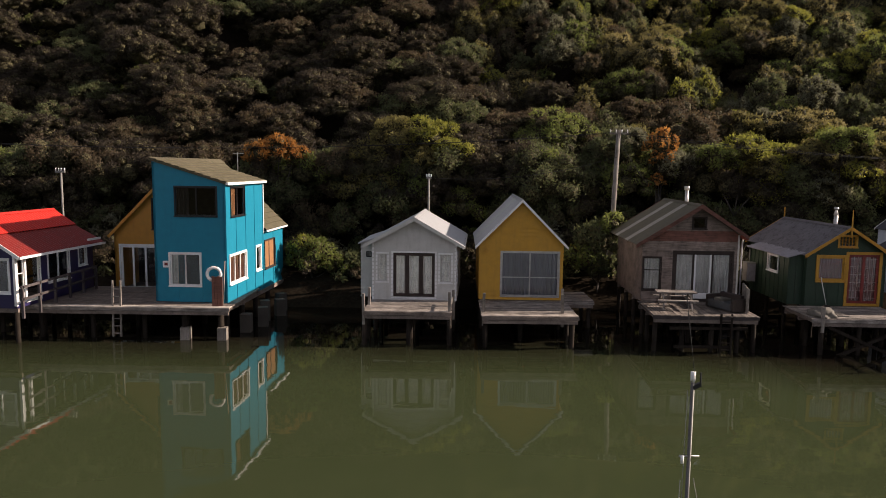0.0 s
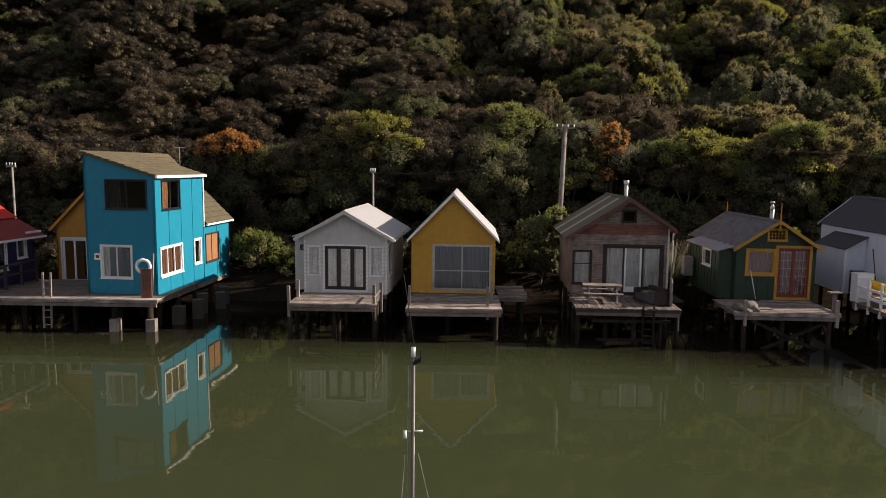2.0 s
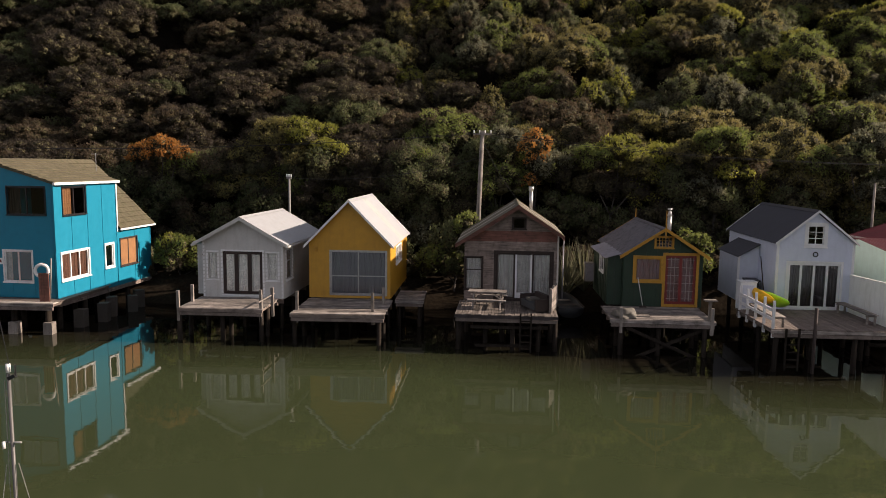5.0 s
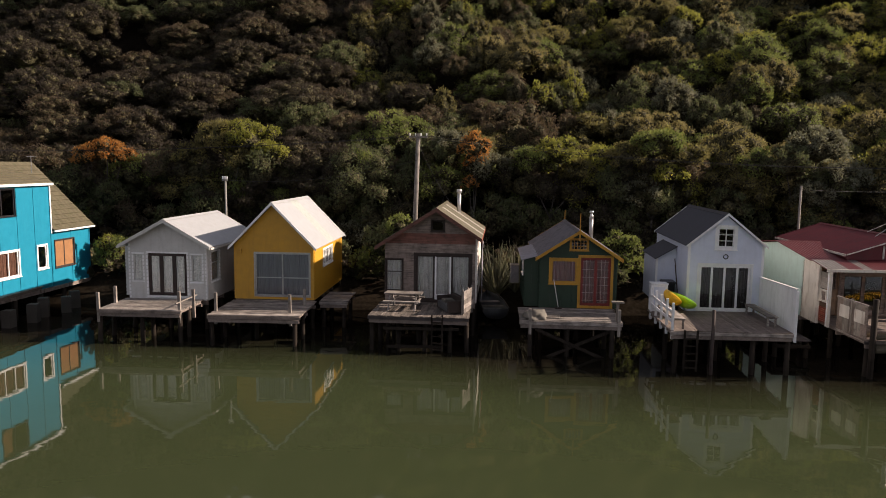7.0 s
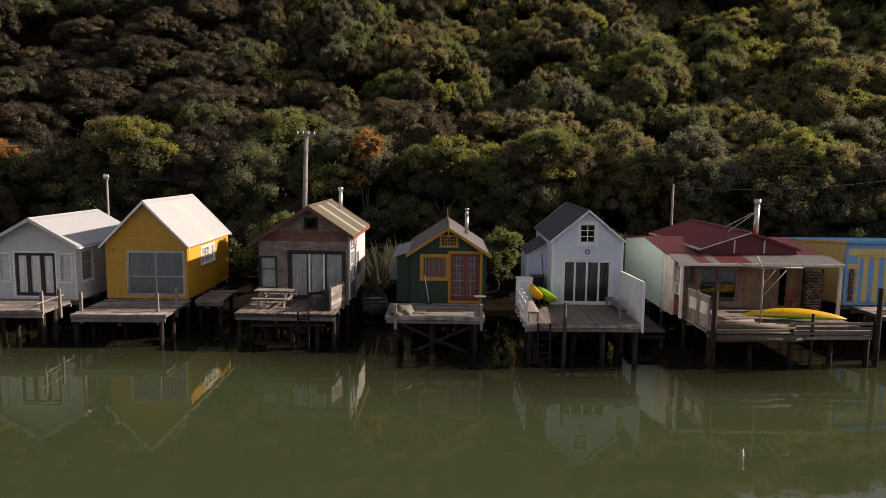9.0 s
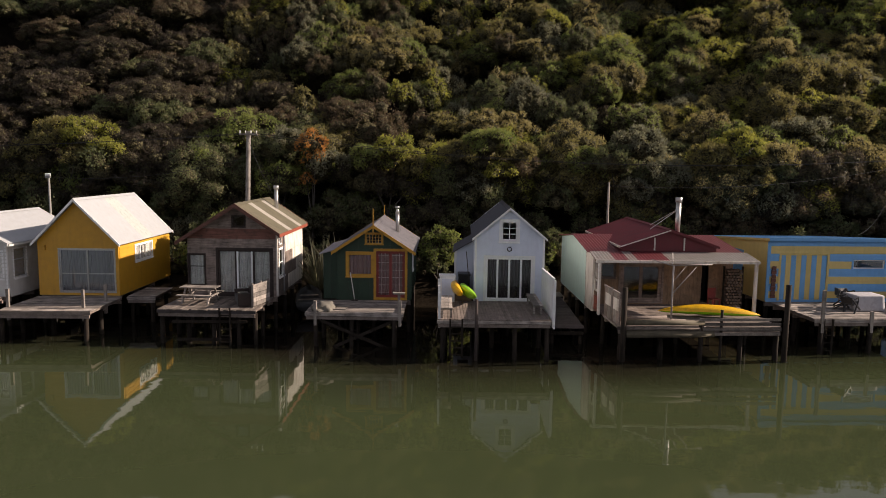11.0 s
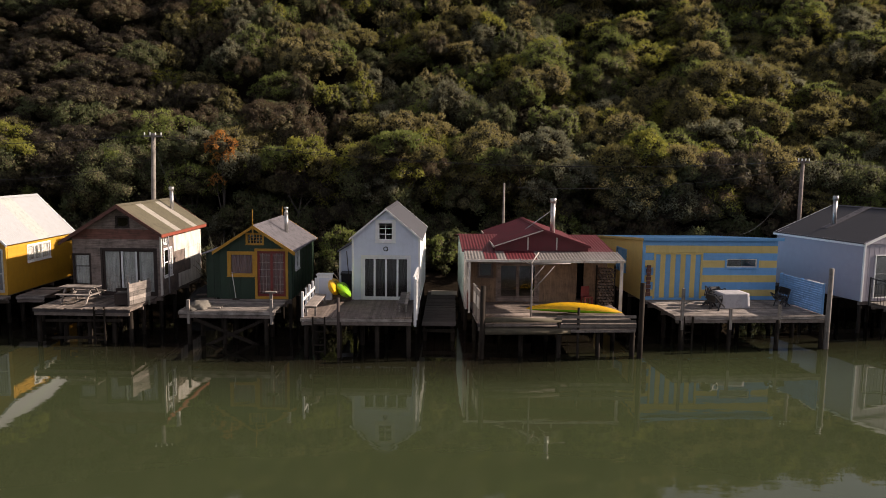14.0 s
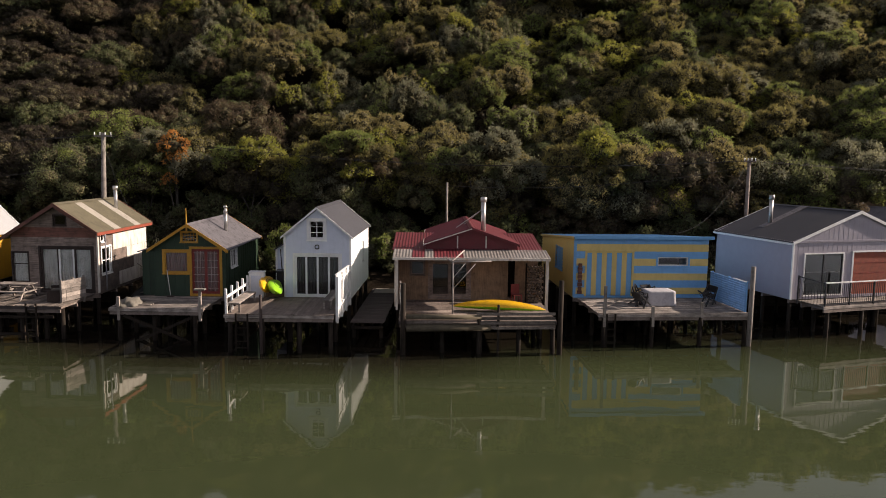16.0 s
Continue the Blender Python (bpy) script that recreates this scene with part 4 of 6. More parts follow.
def mustard_house():
    h = thing("house", "mustard yellow weatherboard shed with a steep white roof", "house", pose(3.68, 33.64, 0, 0, 0, -1.5))
    zb, D, ze = 1.5, 6.6, 4.12
    xl, xr = -1.95, 2.02
    ops = [(-0.9, 1.62, 1.82, 3.74)]
    wall("wall", M_YELLOW, h, FRONT, zb - 0.05, [(xl, ze), (0.03, 6.12), (xr, ze)], ops, pitch=0.19)
    R = side_right(xr)
    wall("wall", M_YELLOW, h, R, zb - 0.05, [(0.1, ze), (D, ze)], [(1.9, 2.9, 4.05, 3.72)], pitch=0.19)
    wall("wall", M_YELLOW, h, side_left(xl), zb - 0.05, [(0.1, ze), (D, ze)], pitch=0.19)
    wall("wall", M_YELLOW, h, back_wall(D), zb - 0.05, [(xl, ze), (0.03, 6.1), (xr, ze)], pitch=0.19)
    gable_roof(h, [M_RWHITE, M_RPALE], xl - 0.2, 4.0, 0.03, 6.22, xr + 0.2, 4.0, -0.28, D + 0.15, barge=M_WHITE, barge_h=0.13, sheets_r=((0.42, 0.6, 1),), sheets_l=((0.42, 0.6, 1),))
    window(h, FRONT, -0.9, 1.62, 1.82, 3.74, M_STEEL, nu=2, casing=0.05, bar_w=0.06, zsplit=[1.62, 2.52, 3.74], name="sliding_door", label="grey aluminium sliding doors", sill=False, curtain=M_BLIND)
    window(h, R, 1.9, 2.9, 4.05, 3.72, M_WHITE, nu=3, casing=0.08, curtain=M_CURTAIN)
    block("wall_lamp", M_GOLD, h, -1.66, -0.12, 3.70, -1.54, 0.0, 3.92)
    shell(h, D, xl, xr, zb, ze, ze)
    foundation(h, xl, xr, D, zb)
    deck("deck", "weathered timber deck of the mustard yellow shed", 1.7, 5.85, 30.0, 33.55, 1.4, across=True, edge=M_DECKD,
         piles=((1.85, 30.15), (5.6, 30.15), (5.6, 31.6), (1.9, 31.7), (3.5, 31.4)),
         posts=((1.8, 30.8, 0.85), (5.25, 30.7, 0.85), (5.5, 32.4, 0.8)), yaw=0)


def brown_house():
    h = thing("house", "weathered brown bare-board shed with flaking red paint", "house", pose(11.6, 32.85, 0, 0, 0, -2.5))
    zb, D, ze = 1.62, 5.75, 4.75
    xl, xr = -2.32, 2.02
    xm, zp = 0.15, 6.0
    ops = [(-0.84, 1.7, 1.75, 3.88), (-2.28, 2.12, -1.48, 3.64), (-0.1, 5.0, 0.5, 5.52)]
    wall("wall", [M_OLD, M_OLDRED, M_OLD], h, FRONT, zb - 0.05, [(xl, 4.5), (xm, zp), (xr, ze)], ops, pitch=0.17, proud=0.022, bands=((4.41, 1), (4.9, 2)))
    R = side_right(xr)
    wall("wall", M_OLD, h, R, zb - 0.05, [(0.1, ze), (D, ze)], [(0.4, 2.5, 1.35, 3.85), (0.35, 4.15, 0.75, 4.6)], pitch=0.17)
    wall("wall", M_OLD, h, side_left(xl), zb - 0.05, [(0.1, 4.5), (D, 4.5)], pitch=0.17)
    wall("wall", M_OLD, h, back_wall(D), zb - 0.05, [(xl, 4.5), (xm, zp), (xr, ze)], pitch=0.17)
    gable_roof(h, [M_OLIVEP, M_SHEETL], xl - 0.42, 4.28, xm, 6.12, xr + 0.27, 4.72, -0.5, D + 0.35, barge=M_OLDRED, barge_h=0.18, rib=0.2,
               sheets_r=((0.28, 0.40, 1), (0.66, 0.76, 1)), sheets_l=((0.28, 0.40, 1), (0.66, 0.76, 1)))
    block("fascia", M_REDTRIM, h, xr + 0.215, -0.45, 4.54, xr + 0.27, D + 0.3, 4.70)
    window(h, FRONT, -0.84, 1.7, 1.75, 3.88, M_DARKWOOD, nu=3, casing=0.1, casing_mat=M_DARKWOOD, bar_w=0.09, curtain=M_CURTGREY, name="french_door", sill=False)
    window(h, FRONT, -2.28, 2.12, -1.48, 3.64, M_DARKWOOD, nz=2, casing=0.05, zsplit=[2.12, 3.05, 3.64], curtain=M_CURTGREY)
    window(h, FRONT, -0.1, 5.0, 0.5, 5.52, M_DARKWOOD, casing=0.04)
    window(h, R, 0.4, 2.5, 1.35, 3.85, M_WHITE, nz=2, casing=0.08)
    window(h, R, 0.35, 4.15, 0.75, 4.6, M_WHITE, casing=0.05)
    bar("flue", M_STEEL, h, (0.9, 4.6, 5.3), (0.9, 4.6, 6.75), 0.2, n=12)
    bar("cowl", M_STEEL, h, (0.9, 4.6, 6.65), (0.9, 4.6, 6.85), 0.28, n=12)
    for u0, u1, z0, z1 in ((1.6, 3.4, 3.62, 4.45), (3.41, 5.7, 3.62, 4.5), (3.15, 5.7, 3.0, 3.61), (4.0, 5.7, 2.42, 2.99), (2.2, 4.0, 1.68, 2.40), (4.01, 5.65, 1.68, 2.41)):
        block("patch_panel", M_OLDWHITE, h, xr + 0.03, u0, z0, xr + 0.05, u1, z1)
    block("corner_trim", M_OLDWHITE, h, xr - 0.03, -0.03, zb, xr + 0.05, 0.09, ze - 0.02)
    bar("downpipe", M_LEANTO, h, (xr + 0.28, 0.3, 1.7), (xr + 0.28, 0.3, 4.2), 0.07, n=8)
    bar("downpipe", M_LEANTO, h, (xr + 0.28, 0.3, 4.17), (xr + 0.30, 0.3, 4.56), 0.07, n=8)
    for u in (-0.84 + 0.863 + 0.08, -0.84 + 1.726 - 0.08):
        block("door_stile", M_WHITE, h, u - 0.04, -0.01, 1.74, u + 0.04, 0.03, 3.8)
    block("door_rail", M_WHITE, h, 0.14, -0.012, 1.74, 0.77, 0.028, 2.0)
    shell(h, D, xl, xr, zb, 4.5, ze)
    foundation(h, xl, xr, D, zb)
    deck("deck", "ramshackle weathered deck of the brown shed", 9.0, 13.4, 29.6, 32.75, 1.6, across=False, ragged=0.16, plank=M_DECKOLD, edge=M_DARKPOST,
         piles=((9.15, 29.8), (10.3, 29.9), (11.5, 29.75), (12.6, 29.8), (13.3, 29.9), (9.2, 31.5), (13.2, 31.5), (11.0, 31.4)), yaw=-3)


def green_house():
    h = thing("house", "dark green shed with golden yellow trim and red doors", "house", pose(18.34, 32.25, 0, 0, 0, -1.5))
    zb, D, ze = 1.62, 6.4, 4.0
    xl, xr = -1.77, 1.8
    ops = [(0.12, 1.7, 1.5, 3.95), (-1.22, 2.78, -0.08, 3.80), (-0.34, 4.32, 0.38, 4.76)]
    wall("wall", M_GREEN, h, FRONT, zb - 0.05, [(xl, ze), (0, 5.08), (xr, ze)], ops, battens=0.45)
    R = side_right(xr)
    wall("wall", M_GREEN, h, R, zb - 0.05, [(0.1, ze), (D, ze)], [(0.9, 2.9, 1.9, 3.8)], battens=0.45)
    wall("wall", M_GREEN, h, side_left(xl), zb - 0.05, [(0.1, ze), (D, ze)], battens=0.45)
    wall("wall", M_GREEN, h, back_wall(D), zb - 0.05, [(xl, ze), (0, 5.08), (xr, ze)])
    gable_roof(h, M_RGREY, xl - 0.22, 3.92, 0, 5.2, xr + 0.22, 3.92, -0.3, D + 0.15, barge=M_GOLD, barge_h=0.13, rib=0.2)
    # scalloped edge under the barge boards
    for s in (-1, 1):
        bm = bmesh.new()
        for i in range(34):
            f = (i + 0.5) / 34
            x = s * (0.05 + (2.0 - 0.05) * f)
            z = 5.2 - 0.125 - 1.28 * f
            beam(bm, (x, -0.33, z), (x, -0.30, z), 0.055, n=8)
        part("scalloped_trim", bm, M_GOLD, h)
    bar("finial", M_GOLD, h, (0, -0.31, 4.75), (0, -0.31, 6.0), 0.07, w2=0.03)
    bar("finial", M_GOLD, h, (0, D + 0.1, 5.1), (0, D + 0.1, 5.75), 0.06, w2=0.03)
    # lean-to on the left
    wall("wall", M_GREEN, h, Matrix.Translation((0, 0.25, 0)), zb - 0.05, [(xl - 0.66, 3.8), (xl, 3.95)], battens=0.33)
    wall("wall", M_GREEN, h, side_left(xl - 0.66), zb - 0.05, [(0.25, 3.8), (4.6, 3.8)], [(1.4, 2.9, 2.5, 3.65)], battens=0.45)
    window(h, side_left(xl - 0.66), 1.4, 2.9, 2.5, 3.65, M_WHITE, casing=0.06)
    roof_plane("roof", M_LEANTO, h, (xl - 0.85, 0.05, 3.78), (xl - 0.85, 4.8, 3.78), (xl - 0.02, 4.8, 4.02), (xl - 0.02, 0.05, 4.02), label="faded lean-to roof")
    window(h, FRONT, 0.12, 1.7, 1.5, 3.95, M_REDP, nu=2, casing=0.12, casing_mat=M_GOLD, bar_w=0.12, name="french_door", label="red glazed double doors in a golden frame", sill=False, curtain=M_CURTRED)
    for j in range(2):
        u0 = 0.12 + 0.69 * j
        for i in range(1, 3):
            u = u0 + 0.10 + 0.49 * i / 3
            block("glazing_bar", M_PINK, h, u - 0.009, 0.012, 1.85, u + 0.009, 0.035, 3.85)
        for i in range(0, 6):
            z = 1.95 + 1.8 * i / 5
            block("glazing_bar", M_PINK, h, u0 + 0.08, 0.014, z - 0.009, u0 + 0.61, 0.033, z + 0.009)
    window(h, FRONT, -1.22, 2.78, -0.08, 3.80, M_GOLD, casing=0.12, casing_mat=M_GOLD, curtain=M_CURTRED)
    window(h, FRONT, -0.34, 4.32, 0.38, 4.76, M_GOLD, nu=5, nz=3, casing=0.08, casing_mat=M_GOLD, bar_w=0.02)
    window(h, R, 0.9, 2.9, 1.9, 3.8, M_WHITE, nu=2, casing=0.07)
    bar("flue", M_STEEL, h, (0.95, 3.0, 4.5), (0.95, 3.0, 5.6), 0.2, n=12)
    bar("cowl", M_STEEL, h, (0.95, 3.0, 5.55), (0.95, 3.0, 5.8), 0.24, n=12, w2=0.12)
    bar("cowl_cap", M_STEEL, h, (0.95, 3.0, 5.84), (0.95, 3.0, 5.93), 0.22, n=12)
    shell(h, D, xl, xr, zb, ze, ze)
    foundation(h, xl, xr, D, zb)
    deck("deck", "weathered plank deck of the dark green shed", 15.55, 19.9, 29.35, 32.2, 1.56, across=True,
         piles=((16.0, 29.45), (17.6, 29.5), (19.5, 29.45), (16.1, 31.0), (19.4, 31.0), (17.7, 31.0)),
         posts=((16.0, 29.37, 0.5), (19.75, 29.37, 0.55)), yaw=-2)


def pale_blue_house():
    h = thing("house", "pale blue weatherboard shed with white trim and charcoal roof", "house", pose(24.77, 31.5, 0, 0, 0, -3.0))
    zb, D, ze = 1.7, 6.9, 4.72
    xl, xr = -1.62, 1.64
    ops = [(-1.1, 1.76, 1.12, 3.78), (-0.35, 4.62, 0.32, 5.45)]
    wall("wall", M_LBLUE, h, FRONT, zb - 0.05, [(xl, ze), (0, 6.0), (xr, ze)], ops, pitch=0.15)
    R = side_right(xr)
    wall("wall", M_WHITE, h, R, zb - 0.05, [(0.1, ze), (D, ze)], [(4.3, 2.9, 4.9, 4.0)], pitch=0.15)
    wall("wall", M_LBLUE, h, side_left(xl), zb - 0.05, [(0.1, ze), (D, ze)], pitch=0.15)
    wall("wall", M_LBLUE, h, back_wall(D), zb - 0.05, [(xl, ze), (0, 6.0), (xr, ze)], pitch=0.15)
    gable_roof(h, M_RCHAR, xl - 0.14, 4.66, 0, 6.12, xr + 0.14, 4.66, -0.16, D + 0.15, barge=M_WHITE, barge_h=0.10)
    for x in (xl - 0.02, xr - 0.08):
        block("corner_trim", M_WHITE, h, x, -0.035, zb, x + 0.1, 0.05, ze - 0.02)
    wall("wall", M_LBLUE, h, Matrix.Translation((0, 2.2, 0)), zb - 0.05, [(xl - 0.95, 3.8), (xl, 4.35)], pitch=0.0)
    wall("wall", M_LBLUE, h, side_left(xl - 0.95), zb - 0.05, [(2.25, 3.8), (5.2, 3.8)], pitch=0.15)
    roof_plane("roof", M_RCHAR, h, (xl - 1.05, 2.0, 3.78), (xl - 1.05, 5.3, 3.78), (xl, 5.3, 4.4), (xl, 2.0, 4.4))
    block("corner_trim", M_WHITE, h, xl - 0.98, 2.16, zb, xl - 0.88, 2.24, 3.8)
    window(h, FRONT, -1.1, 1.76, 1.12, 3.78, M_WHITE, nu=4, casing=0.1, bar_w=0.09, name="bifold_door", sill=False, curtain=M_CURTDIM)
    window(h, FRONT, -0.35, 4.62, 0.32, 5.45, M_WHITE, nu=2, nz=3, casing=0.15, bar_w=0.035)
    window(h, R, 4.3, 2.9, 4.9, 4.0, M_WHITE, casing=0.06)
    one("wall_wreath", M_BLACK, h, lambda b: [beam(b, (0.1 * math.cos(t), -0.04, 4.19 + 0.1 * math.sin(t)), (0.1 * math.cos(t + 0.55), -0.04, 4.19 + 0.1 * math.sin(t + 0.55)), 0.045, n=6) for t in [i * 0.5236 for i in range(12)]])
    shell(h, D, xl, xr, zb, ze, ze)
    foundation(h, xl, xr, D, zb)
    deck("deck", "brown plank deck of the pale blue shed", 21.35, 26.1, 27.3, 31.4, 1.72, across=False, plank=M_DECKD,
         piles=((21.6, 27.4), (23.0, 27.35), (24.6, 27.4), (25.95, 27.4), (21.7, 29.4), (25.9, 29.4), (23.8, 29.4)), yaw=-1)


def red_porch_house():
    h = thing("house", "low timber shed with maroon corrugated roof and open porch", "house", pose(32.2, 32.2, 0, 0, 0, -1.0))
    zb = 1.5
    xl, xr, D = -3.6, 3.55, 6.8
    z1 = 4.0
    ops = [(-2.85, 2.75, -2.2, 3.45), (-1.9, 1.6, 0.1, 3.45), (2.05, 1.6, 2.4, 3.5)]
    wall("wall", M_TAN, h, FRONT, zb - 0.1, [(xl, z1), (xr, z1)], ops, battens=0.3)
    wall("wall", M_MINT, h, side_left(xl), zb - 0.1, [(0.0, 4.20), (2.9, 4.54), (D, 4.08)])
    wall("wall", M_OLDWHITE, h, side_left(xl - 0.0), zb - 0.1, [(-1.5, z1 - 0.02), (-0.9, 4.08), (-0.02, 4.22)])
    wall("wall", M_TAN, h, side_right(xr), zb - 0.1, [(0.1, z1), (D, z1)])
    wall("wall", M_TAN, h, back_wall(D), zb - 0.1, [(xl, z1), (xr, z1)])
    # main roof falls to the porch and to both sides
    roof_plane("roof", M_RMAROON, h, (xl - 0.15, -0.9, 4.12), (xr + 0.1, -0.9, 4.12), (xr + 0.1, 2.9, 4.60), (xl - 0.15, 2.9, 4.60), rib=0.15, height=0.010)
    roof_plane("roof", M_RMAROON, h, (xl - 0.15, D + 0.2, 4.15), (xr + 0.1, D + 0.2, 4.15), (xr + 0.1, 2.9, 4.60), (xl - 0.15, 2.9, 4.60), rib=0.15, height=0.010)
    # raised gable over the middle
    gable_roof(h, M_RMAROON, -2.2, 4.40, 0.15, 5.2, 2.5, 4.40, -0.9, 6.9, barge=M_RMAROON, barge_h=0.12, rib=0.15)
    wall("wall", M_RMAROON, h, Matrix.Translation((0, -0.75, 0)), 4.15, [(-2.1, 4.40), (0.15, 5.1), (2.4, 4.40)])
    bar("fascia", M_OLDWHITE, h, (-2.22, -0.9, 4.36), (-2.22, 6.9, 4.36), 0.03, 0.10)
    wall("wall", M_RMAROON, h, side_left(-2.1), 4.1, [(-0.7, 4.36), (6.7, 4.36)], th=0.05)
    wall("wall", M_RMAROON, h, side_right(2.4), 4.1, [(-0.7, 4.36), (6.7, 4.36)], th=0.05)
    bar("barge_board", M_OLDWHITE, h, (-2.2, -0.93, 4.38), (0.15, -0.93, 5.17), 0.025, 0.05)
    for u in (-0.55, 0.85):
        block("batten", M_OLDWHITE, h, u - 0.03, -0.8, 4.2, u + 0.03, -0.75, 4.8)
    # porch
    roof_plane("porch_roof", [M_RMAROON, M_PORCHS], h, (xl - 0.05, -2.3, 3.92), (xr + 0.25, -2.3, 3.92), (xr + 0.25, -0.85, 4.14), (xl - 0.05, -0.85, 4.14), rib=0.15, height=0.011,
               sheets=((0.0, 0.12, 1), (0.12, 0.2, 0), (0.2, 0.26, 1), (0.45, 1.0, 1)))
    block("porch_beam", M_OLDWHITE, h, xl - 0.05, -2.36, 3.80, xr + 0.25, -2.28, 3.92)
    bar("porch_post", M_OLDWHITE, h, (xl + 0.15, -2.3, 1.4), (xl + 0.15, -2.3, 3.8), 0.09)
    bar("porch_post", M_OLDWHITE, h, (xr + 0.1, -2.3, 1.4), (xr + 0.1, -2.3, 3.8), 0.13)
    window(h, FRONT, -2.85, 2.75, -2.2, 3.45, M_OLD, casing=0.06)
    window(h, FRONT, -1.9, 1.6, 0.1, 3.45, M_OLD, nu=2, casing=0.09, bar_w=0.16, name="french_door", sill=False)
    # near-black panel stands in for the shade inside the doorway
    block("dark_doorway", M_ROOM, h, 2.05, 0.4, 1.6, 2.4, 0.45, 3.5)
    bar("flue", M_STEEL, h, (0.75, 0.0, 4.8), (0.75, 0.0, 6.5), 0.24, n=12)
    bar("cowl", M_STEEL, h, (0.75, 0.0, 6.45), (0.75, 0.0, 6.68), 0.32, n=12)
    bar("flue_stay", M_STEEL, h, (0.72, -0.05, 6.1), (-0.6, -0.1, 5.15), 0.035, n=6)
    bar("flue_stay", M_STEEL, h, (0.72, 0.05, 6.1), (-0.1, 1.6, 5.2), 0.035, n=6)
    shell(h, D, xl, xr, zb, z1, z1)
    foundation(h, xl, xr, D, zb)
    deck("deck", "rough porch deck of the maroon-roofed shed on dark piles", 28.9, 35.85, 27.35, 32.15, 1.48, across=True, edge=M_DARKPOST, plank=M_DECKD,
         piles=((29.1, 27.45, 0.13), (32.5, 27.45), (35.7, 27.45, 0.12), (30.8, 27.5), (34.2, 27.5), (29.0, 30.2), (32.4, 30.2), (35.6, 30.2)), yaw=-0.5)


def striped_house():
    h = thing("house", "flat-roofed shed in sky blue and butter yellow stripes", "house", pose(37.7, 32.62, 0, 0, 0, 1.5))
    zb, W, D = 1.6, 7.0, 8.2
    edges = [1.55, 1.74, 2.08, 2.46, 2.82, 3.21, 3.58, 3.95, 4.33]
    bands = [(e, i % 2) for i, e in enumerate(edges)]
    ops = [(0.6, 1.65, 3.05, 3.92), (4.35, 3.22, 5.95, 3.66)]
    wall("wall", [M_STB, M_STY], h, FRONT, zb - 0.05, [(0, 4.58), (W, 4.62)], ops, pitch=0.175, bands=bands, label="striped weatherboards")
    wall("wall", M_STY, h, side_left(0), zb - 0.05, [(0.0, 4.58), (D, 3.92)], [(2.6, 2.6, 4.2, 3.75)], pitch=0.175)
    wall("wall", M_STB, h, side_right(W), zb - 0.05, [(0.1, 4.6), (D, 3.92)], pitch=0.175)
    wall("wall", M_STY, h, back_wall(D), zb - 0.05, [(0, 3.92), (W, 3.92)])
    block("corner_trim", M_STB, h, -0.04, -0.04, zb, 0.1, 0.03, 4.55)
    roof_plane("roof", M_STB, h, (-0.08, D + 0.1, 4.02), (W + 0.2, D + 0.1, 4.02), (W + 0.2, -0.2, 4.72), (-0.08, -0.2, 4.72))
    bar("fascia", M_STY, h, (-0.11, D + 0.1, 3.97), (-0.11, -0.2, 4.67), 0.03, 0.12)
    block("fascia", M_STB, h, -0.08, -0.24, 4.6, W + 0.2, -0.19, 4.76)
    # sliding door in upright stripes
    for i in range(9):
        u = 0.65 + 2.35 * i / 9
        block("door_board", M_STB if i % 2 == 0 else M_STY, h, u, 0.0, 1.66, u + 2.35 / 9 - 0.008, 0.05, 3.88)
    one("door_frame", M_STY, h, lambda b: (box(b, 0.55, -0.05, 1.62, 0.65, 0.03, 3.98), box(b, 3.0, -0.05, 1.62, 3.1, 0.03, 3.98), box(b, 0.65, -0.05, 3.88, 3.0, 0.03, 3.98)))
    window(h, FRONT, 4.35, 3.22, 5.95, 3.66, M_CURTAIN, casing=0.09, casing_mat=M_STB)
    window(h, side_left(0), 2.6, 2.6, 4.2, 3.75, M_STB, nu=2, casing=0.08, pane_mat=M_STB)
    one("wall_carving", M_OLDRED, h, lambda b: [box(b, 0.18 + 0.03 * (k % 2), -0.1 - 0.02 * (k % 2), 1.75 + 0.2 * k, 0.42 - 0.03 * (k % 2), -0.04, 1.93 + 0.2 * k) for k in range(8)], label="carved reddish brown timber panel")
    shell(h, D, 0, W, zb, 4.0, 4.0)
    foundation(h, 0, W, D, zb)
    deck("deck", "wide weathered deck of the striped shed with mooring posts", 37.95, 45.1, 28.8, 32.55, 1.55, across=True,
         piles=((38.2, 28.7), (40.5, 28.75), (42.8, 28.8), (45.0, 28.9), (38.3, 31), (41, 31), (44.8, 31)),
         posts=((38.2, 28.65, 1.3), (40.5, 28.7, 0.35), (42.85, 28.8, 0.5)), yaw=2)


